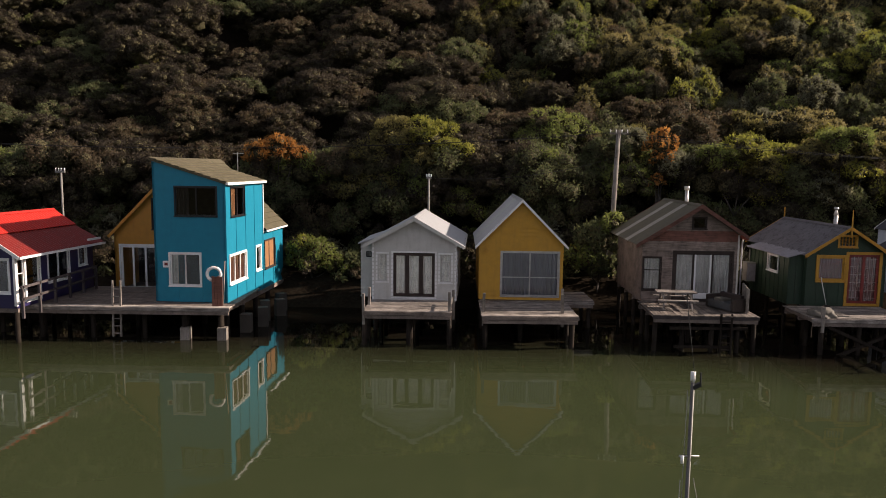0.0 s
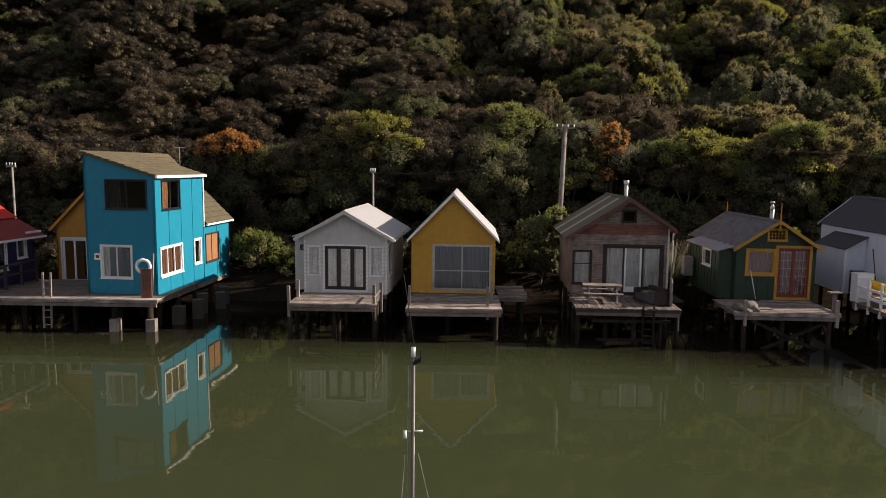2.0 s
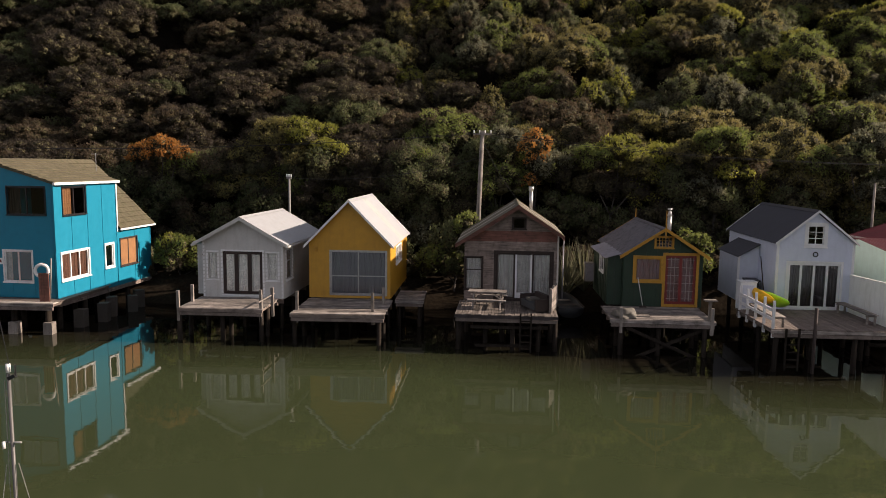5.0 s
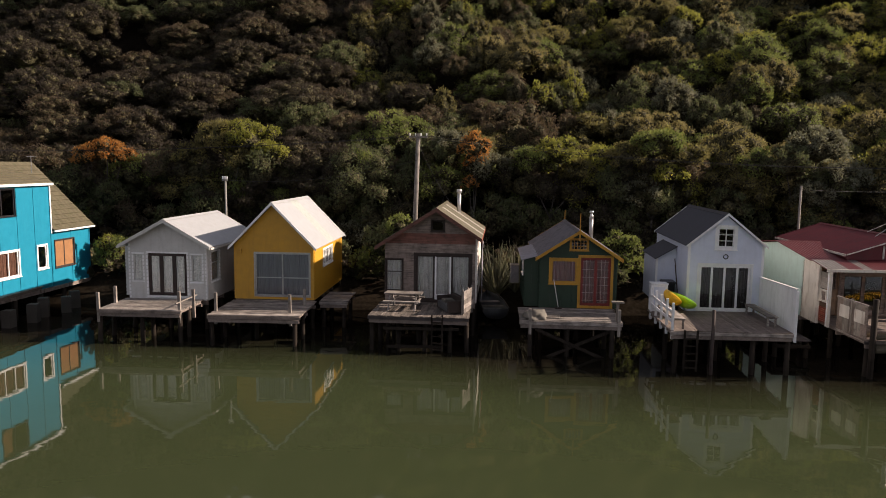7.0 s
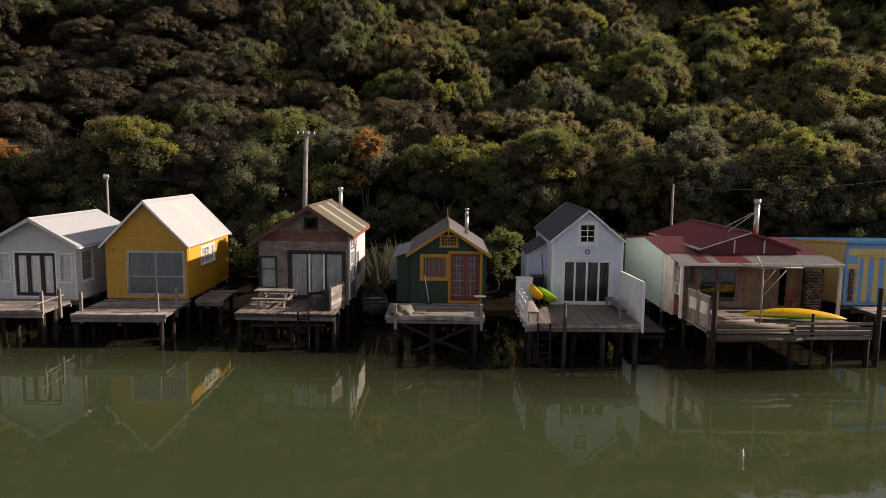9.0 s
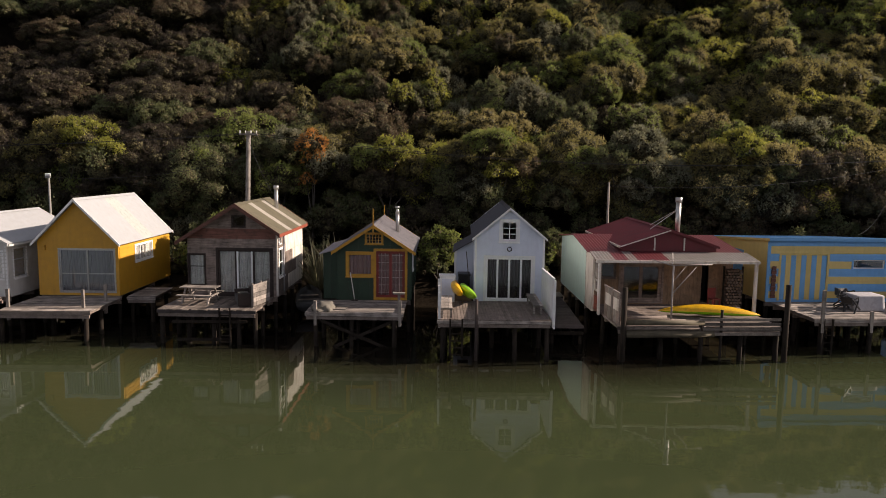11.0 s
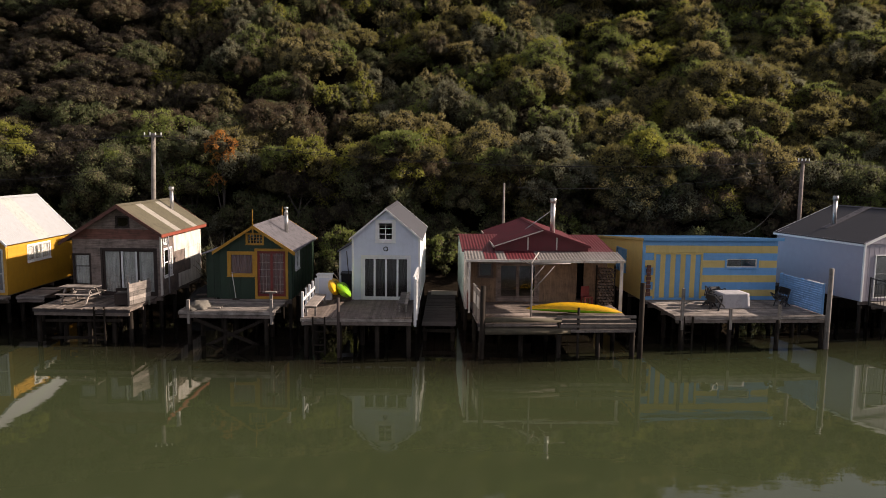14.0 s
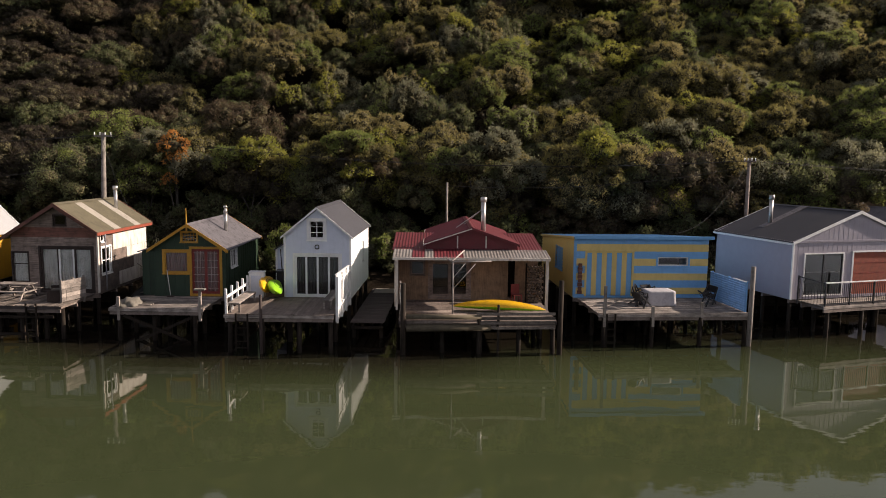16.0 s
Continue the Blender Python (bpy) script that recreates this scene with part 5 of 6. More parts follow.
def lilac_house():
    h = thing("house", "lilac grey shed with charcoal roof and red garage door", "house", pose(52.5, 32.74, 0, 0, 0, 13))
    zb, D, ze = 1.75, 6.2, 4.62
    xl, xr = -3.95, 3.95
    ops = [(-3.2, 1.85, -0.85, 3.95), (-0.2, 1.8, 2.8, 4.0)]
    wall("wall", M_LILAC, h, FRONT, zb - 0.1, [(xl, ze), (0, 6.05), (xr, ze)], ops, battens=0.3, strip=0.006)
    block("band_trim", M_LILAC, h, xl + 0.06, -0.05, ze - 0.06, xr - 0.06, -0.023, ze + 0.04)
    wall("wall", M_LILAC, h, side_left(xl), zb - 0.1, [(0.0, ze), (D, ze)])
    wall("wall", M_LILAC, h, side_right(xr), zb - 0.1, [(0.1, ze), (D, ze)])
    wall("wall", M_LILAC, h, back_wall(D), zb - 0.1, [(xl, ze), (0, 6.05), (xr, ze)])
    block("corner_trim", M_WHITE, h, xl - 0.03, -0.035, zb - 0.1, xl + 0.06, 0.05, ze)
    gable_roof(h, M_RCHAR, xl - 0.1, 4.58, 0, 6.14, xr + 0.1, 4.58, -0.1, D + 0.15, barge=M_WHITE, barge_h=0.14, fascia=M_WHITE)
    roof_plane("flashing", M_RGREY, h, (-2.9, 3.55, 5.03), (-2.9, 4.05, 5.03), (-0.05, 4.05, 6.19), (-0.05, 3.55, 6.19), rib=0.16, label="paler flashing sheet behind the flue")
    window(h, FRONT, -3.2, 1.85, -0.85, 3.95, M_BLACK, nu=2, casing=0.06, casing_mat=M_WHITE, name="sliding_door", sill=False)
    block("garage_door", M_REDTRIM, h, -0.2, 0.03, 1.8, 2.8, 0.08, 4.0)
    for k in range(1, 4):
        block("door_seam", M_REDP, h, -0.19, 0.022, 1.8 + 0.55 * k - 0.012, 2.79, 0.031, 1.8 + 0.55 * k + 0.012)
    one("door_frame", M_WHITE, h, lambda b: (box(b, -0.28, -0.04, 1.75, -0.2, 0.05, 4.08), box(b, 2.8, -0.04, 1.75, 2.88, 0.05, 4.08), box(b, -0.2, -0.04, 4.0, 2.8, 0.05, 4.08)))
    bar("flue", M_STEEL, h, (-2.3, 3.8, 5.1), (-2.3, 3.8, 6.6), 0.22, n=12)
    bar("cowl", M_STEEL, h, (-2.3, 3.8, 6.55), (-2.3, 3.8, 6.8), 0.3, n=12)
    shell(h, D, xl, xr, zb, ze, ze)
    foundation(h, xl, xr, D, zb, step=2.4)
    deck("deck", "timber balcony deck with black and white rails on piles", 49.2, 57.2, 31.47, 33.07, 1.6, across=True,
         piles=((49.6, 31.6), (51.8, 31.6), (54, 31.6), (56.5, 31.6), (50.0, 32.8), (54, 32.8)), yaw=16)


def red_roof_house():
    h = thing("house", "dark violet shed with a bright red roof and white windows", "house", pose(-18.1, 29.9, 0, 0, 0, -5))
    zb, D, ze = 1.62, 5.75, 3.85
    W = 4.3
    ops = [(0.12, 1.75, 0.56, 3.6), (0.66, 1.72, 1.6, 3.65), (2.2, 2.3, 3.75, 3.7), (4.55, 2.75, 5.15, 3.65)]
    wall("wall", M_PURPLE, h, side_right(0), zb - 0.1, [(0, ze), (D, ze)], ops)
    wall("wall", M_PURPLE, h, FRONT, zb - 0.1, [(-W, ze), (-W / 2, 5.3), (0, ze)], [(-1.6, 2.2, -0.3, 3.6)])
    wall("wall", M_PURPLE, h, back_wall(D), zb - 0.1, [(-W, ze), (-W / 2, 5.3), (0, ze)])
    wall("wall", M_PURPLE, h, side_left(-W), zb - 0.1, [(0, ze), (D, ze)])
    gable_roof(h, M_RRED, -W - 0.4, 3.8, -W / 2, 5.4, -1.0, 4.65, -0.35, D + 0.3, rib=0.2)
    # lower part of the same red slope; a neighbour's cast shadow is painted in
    roof_plane("verandah_roof", M_RSHADE, h, (0.45, -0.35, 3.8), (0.45, D + 0.3, 3.8), (-1.04, D + 0.3, 4.6), (-1.04, -0.35, 4.6), rib=0.2, label="lower part of the red roof, coloured as in shadow")
    block("gutter", M_WHITE, h, 0.44, -0.35, 3.68, 0.53, D + 0.3, 3.78)
    bar("barge_board", M_WHITE, h, (-W / 2, -0.38, 5.4), (0.45, -0.38, 3.74), 0.03, 0.14)
    bar("barge_board", M_WHITE, h, (-W - 0.4, -0.38, 3.74), (-W / 2, -0.38, 5.4), 0.03, 0.14)
    block("corner_trim", M_WHITE, h, -0.08, -0.03, zb, 0.03, 0.08, ze)
    bar("wall_lamp", M_WHITE, h, (0.50, 4.6, 4.02), (0.50, 5.6, 4.02), 0.12, 0.09)
    R = side_right(0)
    window(h, R, 0.12, 1.75, 0.56, 3.6, M_WHITE, casing=0.04, bar_w=0.04, name="sidelight", sill=False, nz=3)
    window(h, R, 0.66, 1.72, 1.6, 3.65, M_WHITE, casing=0.05, bar_w=0.09, name="glazed_door", sill=False)
    window(h, R, 2.2, 2.3, 3.75, 3.7, M_WHITE, nu=2, casing=0.06)
    window(h, R, 4.55, 2.75, 5.15, 3.65, M_WHITE, nu=1, casing=0.06)
    window(h, FRONT, -1.6, 2.2, -0.3, 3.6, M_WHITE, nu=2, casing=0.08)
    shell(h, D, -W, 0, zb, ze, ze)
    foundation(h, -W, 0, D, zb)


M_PINK = mat("faded_pink_paint", (0.40, 0.27, 0.25), rough=0.6, var=0.15)
M_RPALE = mat("pale_green_white_roof_sheet", (0.42, 0.45, 0.42), rough=0.4, var=0.06)
# darker copy of the red roof paint, with the cast shadow in its colour
M_RSHADE = mat("shaded_red_roof_paint", (0.22, 0.022, 0.018), rough=0.5, var=0.12)
M_LOGMOSS = wood("mossy_log", (0.12, 0.10, 0.065), grain=(1.5, 20, 20))
M_BLIND = mat("grey_blind", (0.16, 0.16, 0.175), rough=0.8, var=0.08)
M_CURTRED = mat("dusky_red_curtain", (0.20, 0.09, 0.085), rough=0.9, var=0.15)
M_TAN = wood("tan_plank_wall", (0.24, 0.16, 0.10), grain=(30, 30, 1.5))
turquoise_house()
red_roof_house()
pale_house()
mustard_house()
brown_house()
green_house()
pale_blue_house()
red_porch_house()
striped_house()
lilac_house()
# front three planks coloured pale to paint the strip of sun on the edge
deck("deck", "long timber deck joining the red-roofed and turquoise houses", -24.0, -9.3, 30.8, 36.0, 1.48, across=True, plank=M_DECKD, sunlit_front=3,
     piles=((-9.8, 31.2, 0.15), (-11.4, 31.2, 0.15), (-13.2, 31.2), (-15.5, 31.2), (-17.8, 31.2), (-20, 31.2), (-22.5, 31.2), (-14.5, 33.5), (-17, 33.5)), yaw=-0.5)


# ---- trees and plants that stand apart ----
def tree(name, label, x, y, z0, crowns, trunk=0.10, limbs=True, seed=1, leaf_size=0.066, density=800, category="tree"):
    """Tapered trunk, limbs to each part of the crown, and a crown of many leaves. crowns: (dx, dy, z, radius, flatness, material index)."""
    rng = np.random.default_rng(seed)
    t = thing(name, label, category, pose(x, y, 0))
    items = []
    for dx, dy, z, r, flat, k in crowns:
        q, c = crown_arrays(rng, (dx, dy, z), r, flat, int(density * r * r), leaf_size, lumps=16)
        items.append((q, c * 1.0, k))
    zt = min(c[2] for c in crowns) - 0.2
    if limbs:
        fork = (0.1, 0, z0 + (zt - z0) * 0.55)
        bar("trunk", M_BARK, t, (0, 0, z0 - 0.3), fork, trunk * 2, n=9, w2=trunk * 1.5)
        for dx, dy, z, r, flat, k in crowns:
            mid = (fork[0] + (dx - fork[0]) * 0.6, fork[1] + dy * 0.5, fork[2] + (z - fork[2]) * 0.45)
            bar("limb", M_BARK, t, fork, mid, trunk * 1.2, n=7, w2=trunk * 0.8)
            bar("limb", M_BARK, t, mid, (dx, dy, z), trunk * 0.8, n=6, w2=trunk * 0.4)
    crown = new("crown", foliage_mesh("crown", items, LEAVES))
    crown.parent = t
    return t


tree("tree", "spreading tree with grey limbs and lime-lit crown", -3.0, 45.2, 1.6,
     ((-1.6, 0.2, 8.3, 1.3, 0.8, 0), (0.2, 0.4, 9.4, 1.7, 0.75, 0), (2.0, 0.0, 9.5, 1.7, 0.8, 3), (3.5, -0.3, 8.5, 1.25, 0.8, 3), (1.6, -0.6, 8.2, 1.0, 0.7, 0)), seed=3)
tree("tree", "small tree with rusty autumn leaves", -10.9, 45.5, 1.6, ((-0.6, -0.4, 8.4, 1.0, 0.8, 5), (0.6, -0.3, 8.7, 1.1, 0.8, 5), (1.5, -0.2, 8.3, 0.8, 0.9, 5)), seed=4)
tree("tree", "slender tree with rusty autumn leaves", 13.4, 45.2, 1.6, ((0.1, -0.3, 9.2, 0.95, 1.0, 5), (0.3, -0.3, 8.3, 0.75, 1.0, 5), (-0.2, -0.6, 6.9, 0.55, 0.9, 5)), seed=6)
tree("tree", "large dark rounded tree behind the power pole", 11.2, 46.2, 1.6, ((-0.6, 0, 8.8, 1.5, 0.9, 1), (0.7, 0.2, 9.2, 1.3, 0.9, 4), (-1.4, 0.2, 7.6, 1.3, 0.9, 1)), seed=7)
tree("tree", "olive-crowned tree with slender pale stems above a roof", 24.7, 45.0, 1.6, ((-1.7, 0.2, 8.6, 1.4, 0.75, 0), (0.2, 0.3, 9.3, 1.7, 0.7, 8), (2.0, 0.1, 8.7, 1.4, 0.75, 0), (0.9, -0.6, 7.6, 1.0, 0.7, 3)), trunk=0.08, seed=21)
tree("tree", "round leafy tree with green and lime crown", 18.3, 45.3, 1.6, ((-1.2, 0, 8.2, 1.4, 0.8, 8), (0.6, 0.1, 8.8, 1.5, 0.75, 3), (1.9, 0, 7.7, 1.1, 0.8, 0)), trunk=0.08, seed=22)
tree("tree", "dark broad tree with silvery grey-green leaves", 34.2, 45.0, 1.6, ((-1.3, 0, 8.3, 1.5, 0.9, 1), (0.7, 0.2, 9.2, 1.7, 0.85, 4), (1.9, -0.2, 7.4, 1.3, 0.95, 4), (0.1, -0.7, 6.3, 1.1, 1.0, 4)), trunk=0.10, seed=23)
tree("tree", "spreading tree with sunlit lime-green crown", 41.5, 45.2, 1.6, ((-1.8, 0, 8.7, 1.5, 0.75, 0), (0.3, 0.2, 9.3, 1.7, 0.7, 3), (2.3, 0, 8.6, 1.5, 0.75, 7), (1.0, -0.5, 7.3, 1.1, 0.8, 0)), trunk=0.09, seed=24)
tree("shrub", "rounded green shrub on the bank beside the turquoise house", -7.6, 40.6, 0.6, ((0, 0, 2.5, 1.35, 0.95, 8), (1.1, 0.4, 1.9, 0.95, 0.9, 8), (-0.3, -0.3, 3.1, 0.8, 0.9, 3)), limbs=True, trunk=0.06, seed=8, category="shrub")
tree("shrub", "low green shrub on the bank behind the pale grey shed", -4.6, 41.4, 0.8, ((0, 0, 1.8, 1.1, 0.8, 1), (1.3, 0, 1.5, 0.8, 0.8, 0)), trunk=0.05, seed=9, category="shrub")
tree("shrub", "leafy light green shrub growing between two sheds", 8.6, 39.6, 0.5, ((0, 0, 3.6, 1.25, 1.0, 1), (-0.9, -0.4, 2.6, 1.1, 0.9, 8), (0.7, -0.3, 4.6, 0.8, 0.9, 8), (0.2, -0.6, 2.2, 0.9, 0.9, 1)), trunk=0.07, seed=10, category="shrub", leaf_size=0.075)
tree("shrub", "sunlit leafy shrub beside the pale blue shed", 21.5, 39.8, 0.5, ((0, 0, 3.0, 1.2, 1.0, 8), (0.7, -0.2, 3.6, 0.8, 0.9, 8), (-0.3, -0.5, 2.2, 0.9, 0.9, 1)), trunk=0.06, seed=11, category="shrub")
tree("shrub", "green shrub at the end of the walkway", 27.8, 41.6, 1.0, ((0, 0, 2.8, 1.1, 1.0, 8), (0.9, 0.3, 3.4, 0.9, 0.9, 1), (-0.9, 0.2, 2.4, 0.9, 0.9, 4)), trunk=0.05, seed=12, category="shrub")


def flax(x, y, z, seed, n=70, height=2.6):
    rng = random.Random(seed)
    t = thing("flax_plant", "tall flax clump with stiff sword leaves", "plant", pose(x, y, z))
    for i in range(n):
        a, tilt, L = rng.uniform(0, 6.283), rng.uniform(0.1, 0.75), height * rng.uniform(0.65, 1.1)
        bm = bmesh.new()
        rows = []
        for k in range(5):
            f = k / 4
            r = L * math.sin(tilt) * (f + 0.25 * f * f)
            zz = L * math.cos(tilt) * f - 0.25 * L * tilt * f * f
            w = 0.045 * (1 - f) ** 0.6 + 0.004
            c = Vector((math.cos(a) * r, math.sin(a) * r, zz))
            s = Vector((-math.sin(a), math.cos(a), 0)) * w
            u = Vector((-math.cos(a), -math.sin(a), 0.4)) * w * 0.5
            rows.append([bm.verts.new(c - s), bm.verts.new(c - u), bm.verts.new(c + s)])
        for p, q in zip(rows, rows[1:]):
            for j in (0, 1):
                bm.faces.new((p[j], p[j + 1], q[j + 1], q[j]))
        me = bpy.data.meshes.new("leaf")
        bm.to_mesh(me)
        bm.free()
        me.materials.append(LEAVES[4])
        new("leaf", me).parent = t


flax(14.75, 38.8, 0.7, 1, n=110, height=3.4)
flax(15.9, 39.3, 1.0, 2, n=80, height=3.0)


# ---- poles and wires ----
def power_pole(label, x, y, top, arm=0.0, w=0.24, lean=0.0, mat_=None, low=0.3):
    p = thing("power_pole", label, "pole", pose(x, y, 0))
    mm = mat_ or M_POST
    bar("shaft", mm, p, (lean, 0, low), (0, 0, top), w, n=10, w2=w * 0.75)
    if arm:
        bar("crossarm", mm, p, (-arm, -0.1, top - 0.2), (arm, -0.1, top - 0.2), 0.1)
        for k in range(4):
            u = -arm * 0.9 + arm * 1.8 * k / 3
            bar("insulator", M_WHITE, p, (u, -0.1, top - 0.15), (u, -0.1, top + 0.02), 0.07, n=8)
    return p


power_pole("tall weathered timber power pole with a crossarm", 10.15, 42.1, 9.95, arm=0.55, w=0.34, lean=-0.3, mat_=M_POLE)
power_pole("thin pale pole with a short crossarm behind a roof", -22.2, 41.65, 7.4, arm=0.28, w=0.15, mat_=M_POLEG)
power_pole("thin pale metal pole behind the white roof", -0.83, 40.1, 7.3, arm=0.14, w=0.15, mat_=M_POLEG)
power_pole("dark slim timber pole behind the maroon roof", 31.4, 39.3, 7.2, w=0.16)
power_pole("dark timber power pole beside the lilac shed", 51.3, 43.0, 8.9, arm=0.4, w=0.3, mat_=M_DECKD)


def wire(label, a, b, sag, r=0.012):
    w = thing("wire", label, "wire", pose(*a), "overhead wires")
    a, b = Vector(a), Vector(b)
    bm = bmesh.new()
    side = (b - a).cross(Vector((0, 0, 1))).normalized()
    n, rings = 14, []
    for i in range(n + 1):
        f = i / n
        q = (b - a) * f - Vector((0, 0, 4 * sag * f * (1 - f)))
        rings.append([bm.verts.new(q + (side * math.cos(t) + Vector((0, 0, math.sin(t)))) * r) for t in (k * 1.2566 for k in range(5))])
    for p, q in zip(rings, rings[1:]):
        for k in range(5):
            bm.faces.new((p[k], p[(k + 1) % 5], q[(k + 1) % 5], q[k]))
    part("strand", bm, M_BLACK, w)


for k, dz in ((-0.45, 0), (0.45, 0.02)):
    wire("thin dark overhead line between poles", (10.15 + k, 42.0, 9.8 + dz), (51.3 + k, 42.9, 8.75 + dz), 1.0)
    wire("thin dark overhead line between poles", (-40 + k, 43.0, 9.5 + dz), (10.15 + k, 42.0, 9.8 + dz), 1.0)
    wire("thin dark overhead line between poles", (51.3 + k, 42.9, 8.75 + dz), (90 + k, 44, 9.0 + dz), 0.8)
wire("thin dark service line to a shed", (10.15, 42.0, 9.4), (13.0, 39.0, 5.2), 0.5)
wire("thin dark service line to a shed", (51.0, 42.9, 8.3), (44.2, 36.0, 4.6), 0.9)
wire("thin dark service line to a shed", (31.4, 39.3, 7.0), (51.3, 42.9, 8.4), 0.6)
wire("thin dark service line to a shed", (-0.83, 40.1, 7.1), (10.15, 42.0, 8.4), 0.5)


# ---- mast in the foreground ----
M_MAST = mat("grey_anodised_metal", (0.13, 0.125, 0.12), rough=0.5, metal=0.3, var=0.12)
mast = thing("mast", "slender aluminium mast with fittings standing in the water", "mast", pose(3.21, 8.88, 0))
bar("tube", M_MAST, mast, (0.0, 0, -1.4), (0, 0, 5.0), 0.06, n=14, w2=0.05)
bar("masthead_lamp", M_WHITE, mast, (0, 0, 5.02), (0, 0, 5.14), 0.065, n=10)
bar("masthead_bracket", M_BLACK, mast, (0, 0, 4.93), (0.1, 0, 4.98), 0.05)
bar("wind_vane", M_BLACK, mast, (0.1, 0, 4.98), (0.1, 0, 5.13), 0.025, n=6)
bar("whip_aerial", M_BLACK, mast, (0.02, 0, 5.1), (-0.13, 0, 6.1), 0.012, n=6)
bar("spreader", M_STEEL, mast, (-0.13, 0, 4.02), (0.13, 0.0, 4.02), 0.03, n=8)
bar("deck_lamp", M_WHITE, mast, (-0.1, -0.04, 3.94), (-0.1, -0.04, 4.04), 0.045, n=8)
bar("stay", M_STEEL, mast, (0.07, 0, 3.72), (0.9, 0.1, 0.0), 0.012, n=6)
bar("stay", M_STEEL, mast, (-0.1, 0, 3.7), (-0.35, -0.6, 0.0), 0.012, n=6)
bar("halyard", M_STEEL, mast, (-0.06, 0, 4.9), (-0.1, 0, 0.0), 0.012, n=6)


# ---- loose things on the decks ----
def picnic_table(m):
    t = thing("picnic_table", "weathered grey timber picnic table with attached benches", "table", m)
    for k in range(4):
        block("top_board", M_DECK, t, -0.85, -0.36 + 0.185 * k, 0.70, 0.85, -0.19 + 0.185 * k, 0.74)
    for y in (-0.72, 0.55):
        block("seat_board", M_DECK, t, -0.85, y, 0.40, 0.85, y + 0.2, 0.44)
    for x in (-0.6, 0.6):
        bar("leg", M_DECK, t, (x, -0.66, 0), (x, -0.2, 0.70), 0.07)
        bar("leg", M_DECK, t, (x, 0.66, 0), (x, 0.2, 0.70), 0.07)
        bar("crosspiece", M_DECK, t, (x + 0.06, -0.74, 0.36), (x + 0.06, 0.74, 0.36), 0.07)
        bar("brace", M_DECK, t, (x * 0.9, 0, 0.38), (x * 0.2, 0, 0.69), 0.05)
    return t


def bench(m, L, label, mat_=None, depth=0.42, hgt=0.45):
    b = thing("bench", label, "bench", m)
    mm = mat_ or M_DECK
    n = 3
    for k in range(n):
        block("seat_board", mm, b, -depth / 2 + depth * k / n + 0.005, -L / 2, hgt - 0.04, -depth / 2 + depth * (k + 1) / n - 0.005, L / 2, hgt)
    for y in (-L / 2 + 0.15, L / 2 - 0.15):
        for x in (-depth / 2 + 0.06, depth / 2 - 0.06):
            bar("leg", mm, b, (x, y, 0), (x, y, hgt - 0.04), 0.07)
        bar("crosspiece", mm, b, (-depth / 2, y, hgt - 0.08), (depth / 2, y, hgt - 0.08), 0.06)
    return b


def ladder(m, hgt, label, w=0.45, mat_=None):
    l = thing("ladder", label, "ladder", m)
    mm = mat_ or M_POST
    for x in (-w / 2, w / 2):
        bar("rail", mm, l, (x, 0, 0), (x, 0, hgt), 0.07)
    n = int(hgt / 0.32)
    for i in range(n):
        z = 0.15 + (hgt - 0.2) * i / n
        bar("rung", mm, l, (-w / 2, 0, z), (w / 2, 0, z), 0.045)
    return l


def kayak(m, L, w, upper, lower, label):
    k = thing("kayak", label, "kayak", m)
    for name, mt, s in (("deck", upper, 1), ("hull", lower, -1)):
        bm = bmesh.new()
        rings = []
        n = 17
        for i in range(n):
            f = i / (n - 1)
            r = max(0.02, (math.sin(math.pi * f) ** 0.65)) * w / 2
            rise = 0.12 * (2 * f - 1) ** 2
            rings.append([bm.verts.new((L * (f - 0.5), math.cos(math.pi * j / 8) * r, rise + s * math.sin(math.pi * j / 8) * r * (0.45 if s > 0 else 0.6))) for j in range(9)])
        for a, b in zip(rings, rings[1:]):
            for j in range(8):
                bm.faces.new((a[j], a[j + 1], b[j + 1], b[j]))
        part(name, bm, mt, k, smooth=True)
    one("cockpit_rim", M_BLACK, k, lambda b: [beam(b, (0.42 * math.cos(t), 0.2 * math.sin(t), w * 0.2), (0.42 * math.cos(t + 0.42), 0.2 * math.sin(t + 0.42), w * 0.2), 0.04, n=6) for t in [i * 0.3927 for i in range(16)]])
    return k


def dinghy(m, L=3.0, w=1.35):
    d = thing("dinghy", "dark worn dinghy with a grey rubbing band", "boat", m)
    bm = bmesh.new()
    rings = []
    for i in range(12):
        f = i / 11
        r = w / 2 * (1 - max(0, (f - 0.45) / 0.55) ** 2.2 * 0.97)
        dep = 0.55 * (1 - 0.35 * f * f)
        rings.append([bm.verts.new((math.cos(a) * r, L * (f - 0.5), 0.25 * f * f + 0.55 - dep * math.sin(a) ** 0.7)) for a in (math.pi * j / 10 for j in range(11))])
    for a, b in zip(rings, rings[1:]):
        for j in range(10):
            bm.faces.new((a[j], a[j + 1], b[j + 1], b[j]))
    bm.faces.new(rings[0])
    hull = part("hull", bm, M_BLACKHULL, d, smooth=True)
    md = hull.modifiers.new("thickness", "SOLIDIFY")
    md.thickness = 0.03
    for y in (-0.5, 0.4):
        block("thwart", M_DECK, d, -0.58, y, 0.40, 0.58, y + 0.22, 0.44)
    for s in (-1, 1):
        bar("gunwale", M_CONC, d, (s * w / 2, -L / 2, 0.57), (s * w / 2, 0.0, 0.62), 0.06)
        bar("gunwale", M_CONC, d, (s * w / 2, 0.0, 0.62), (s * w * 0.33, L * 0.36, 0.74), 0.06)
    return d


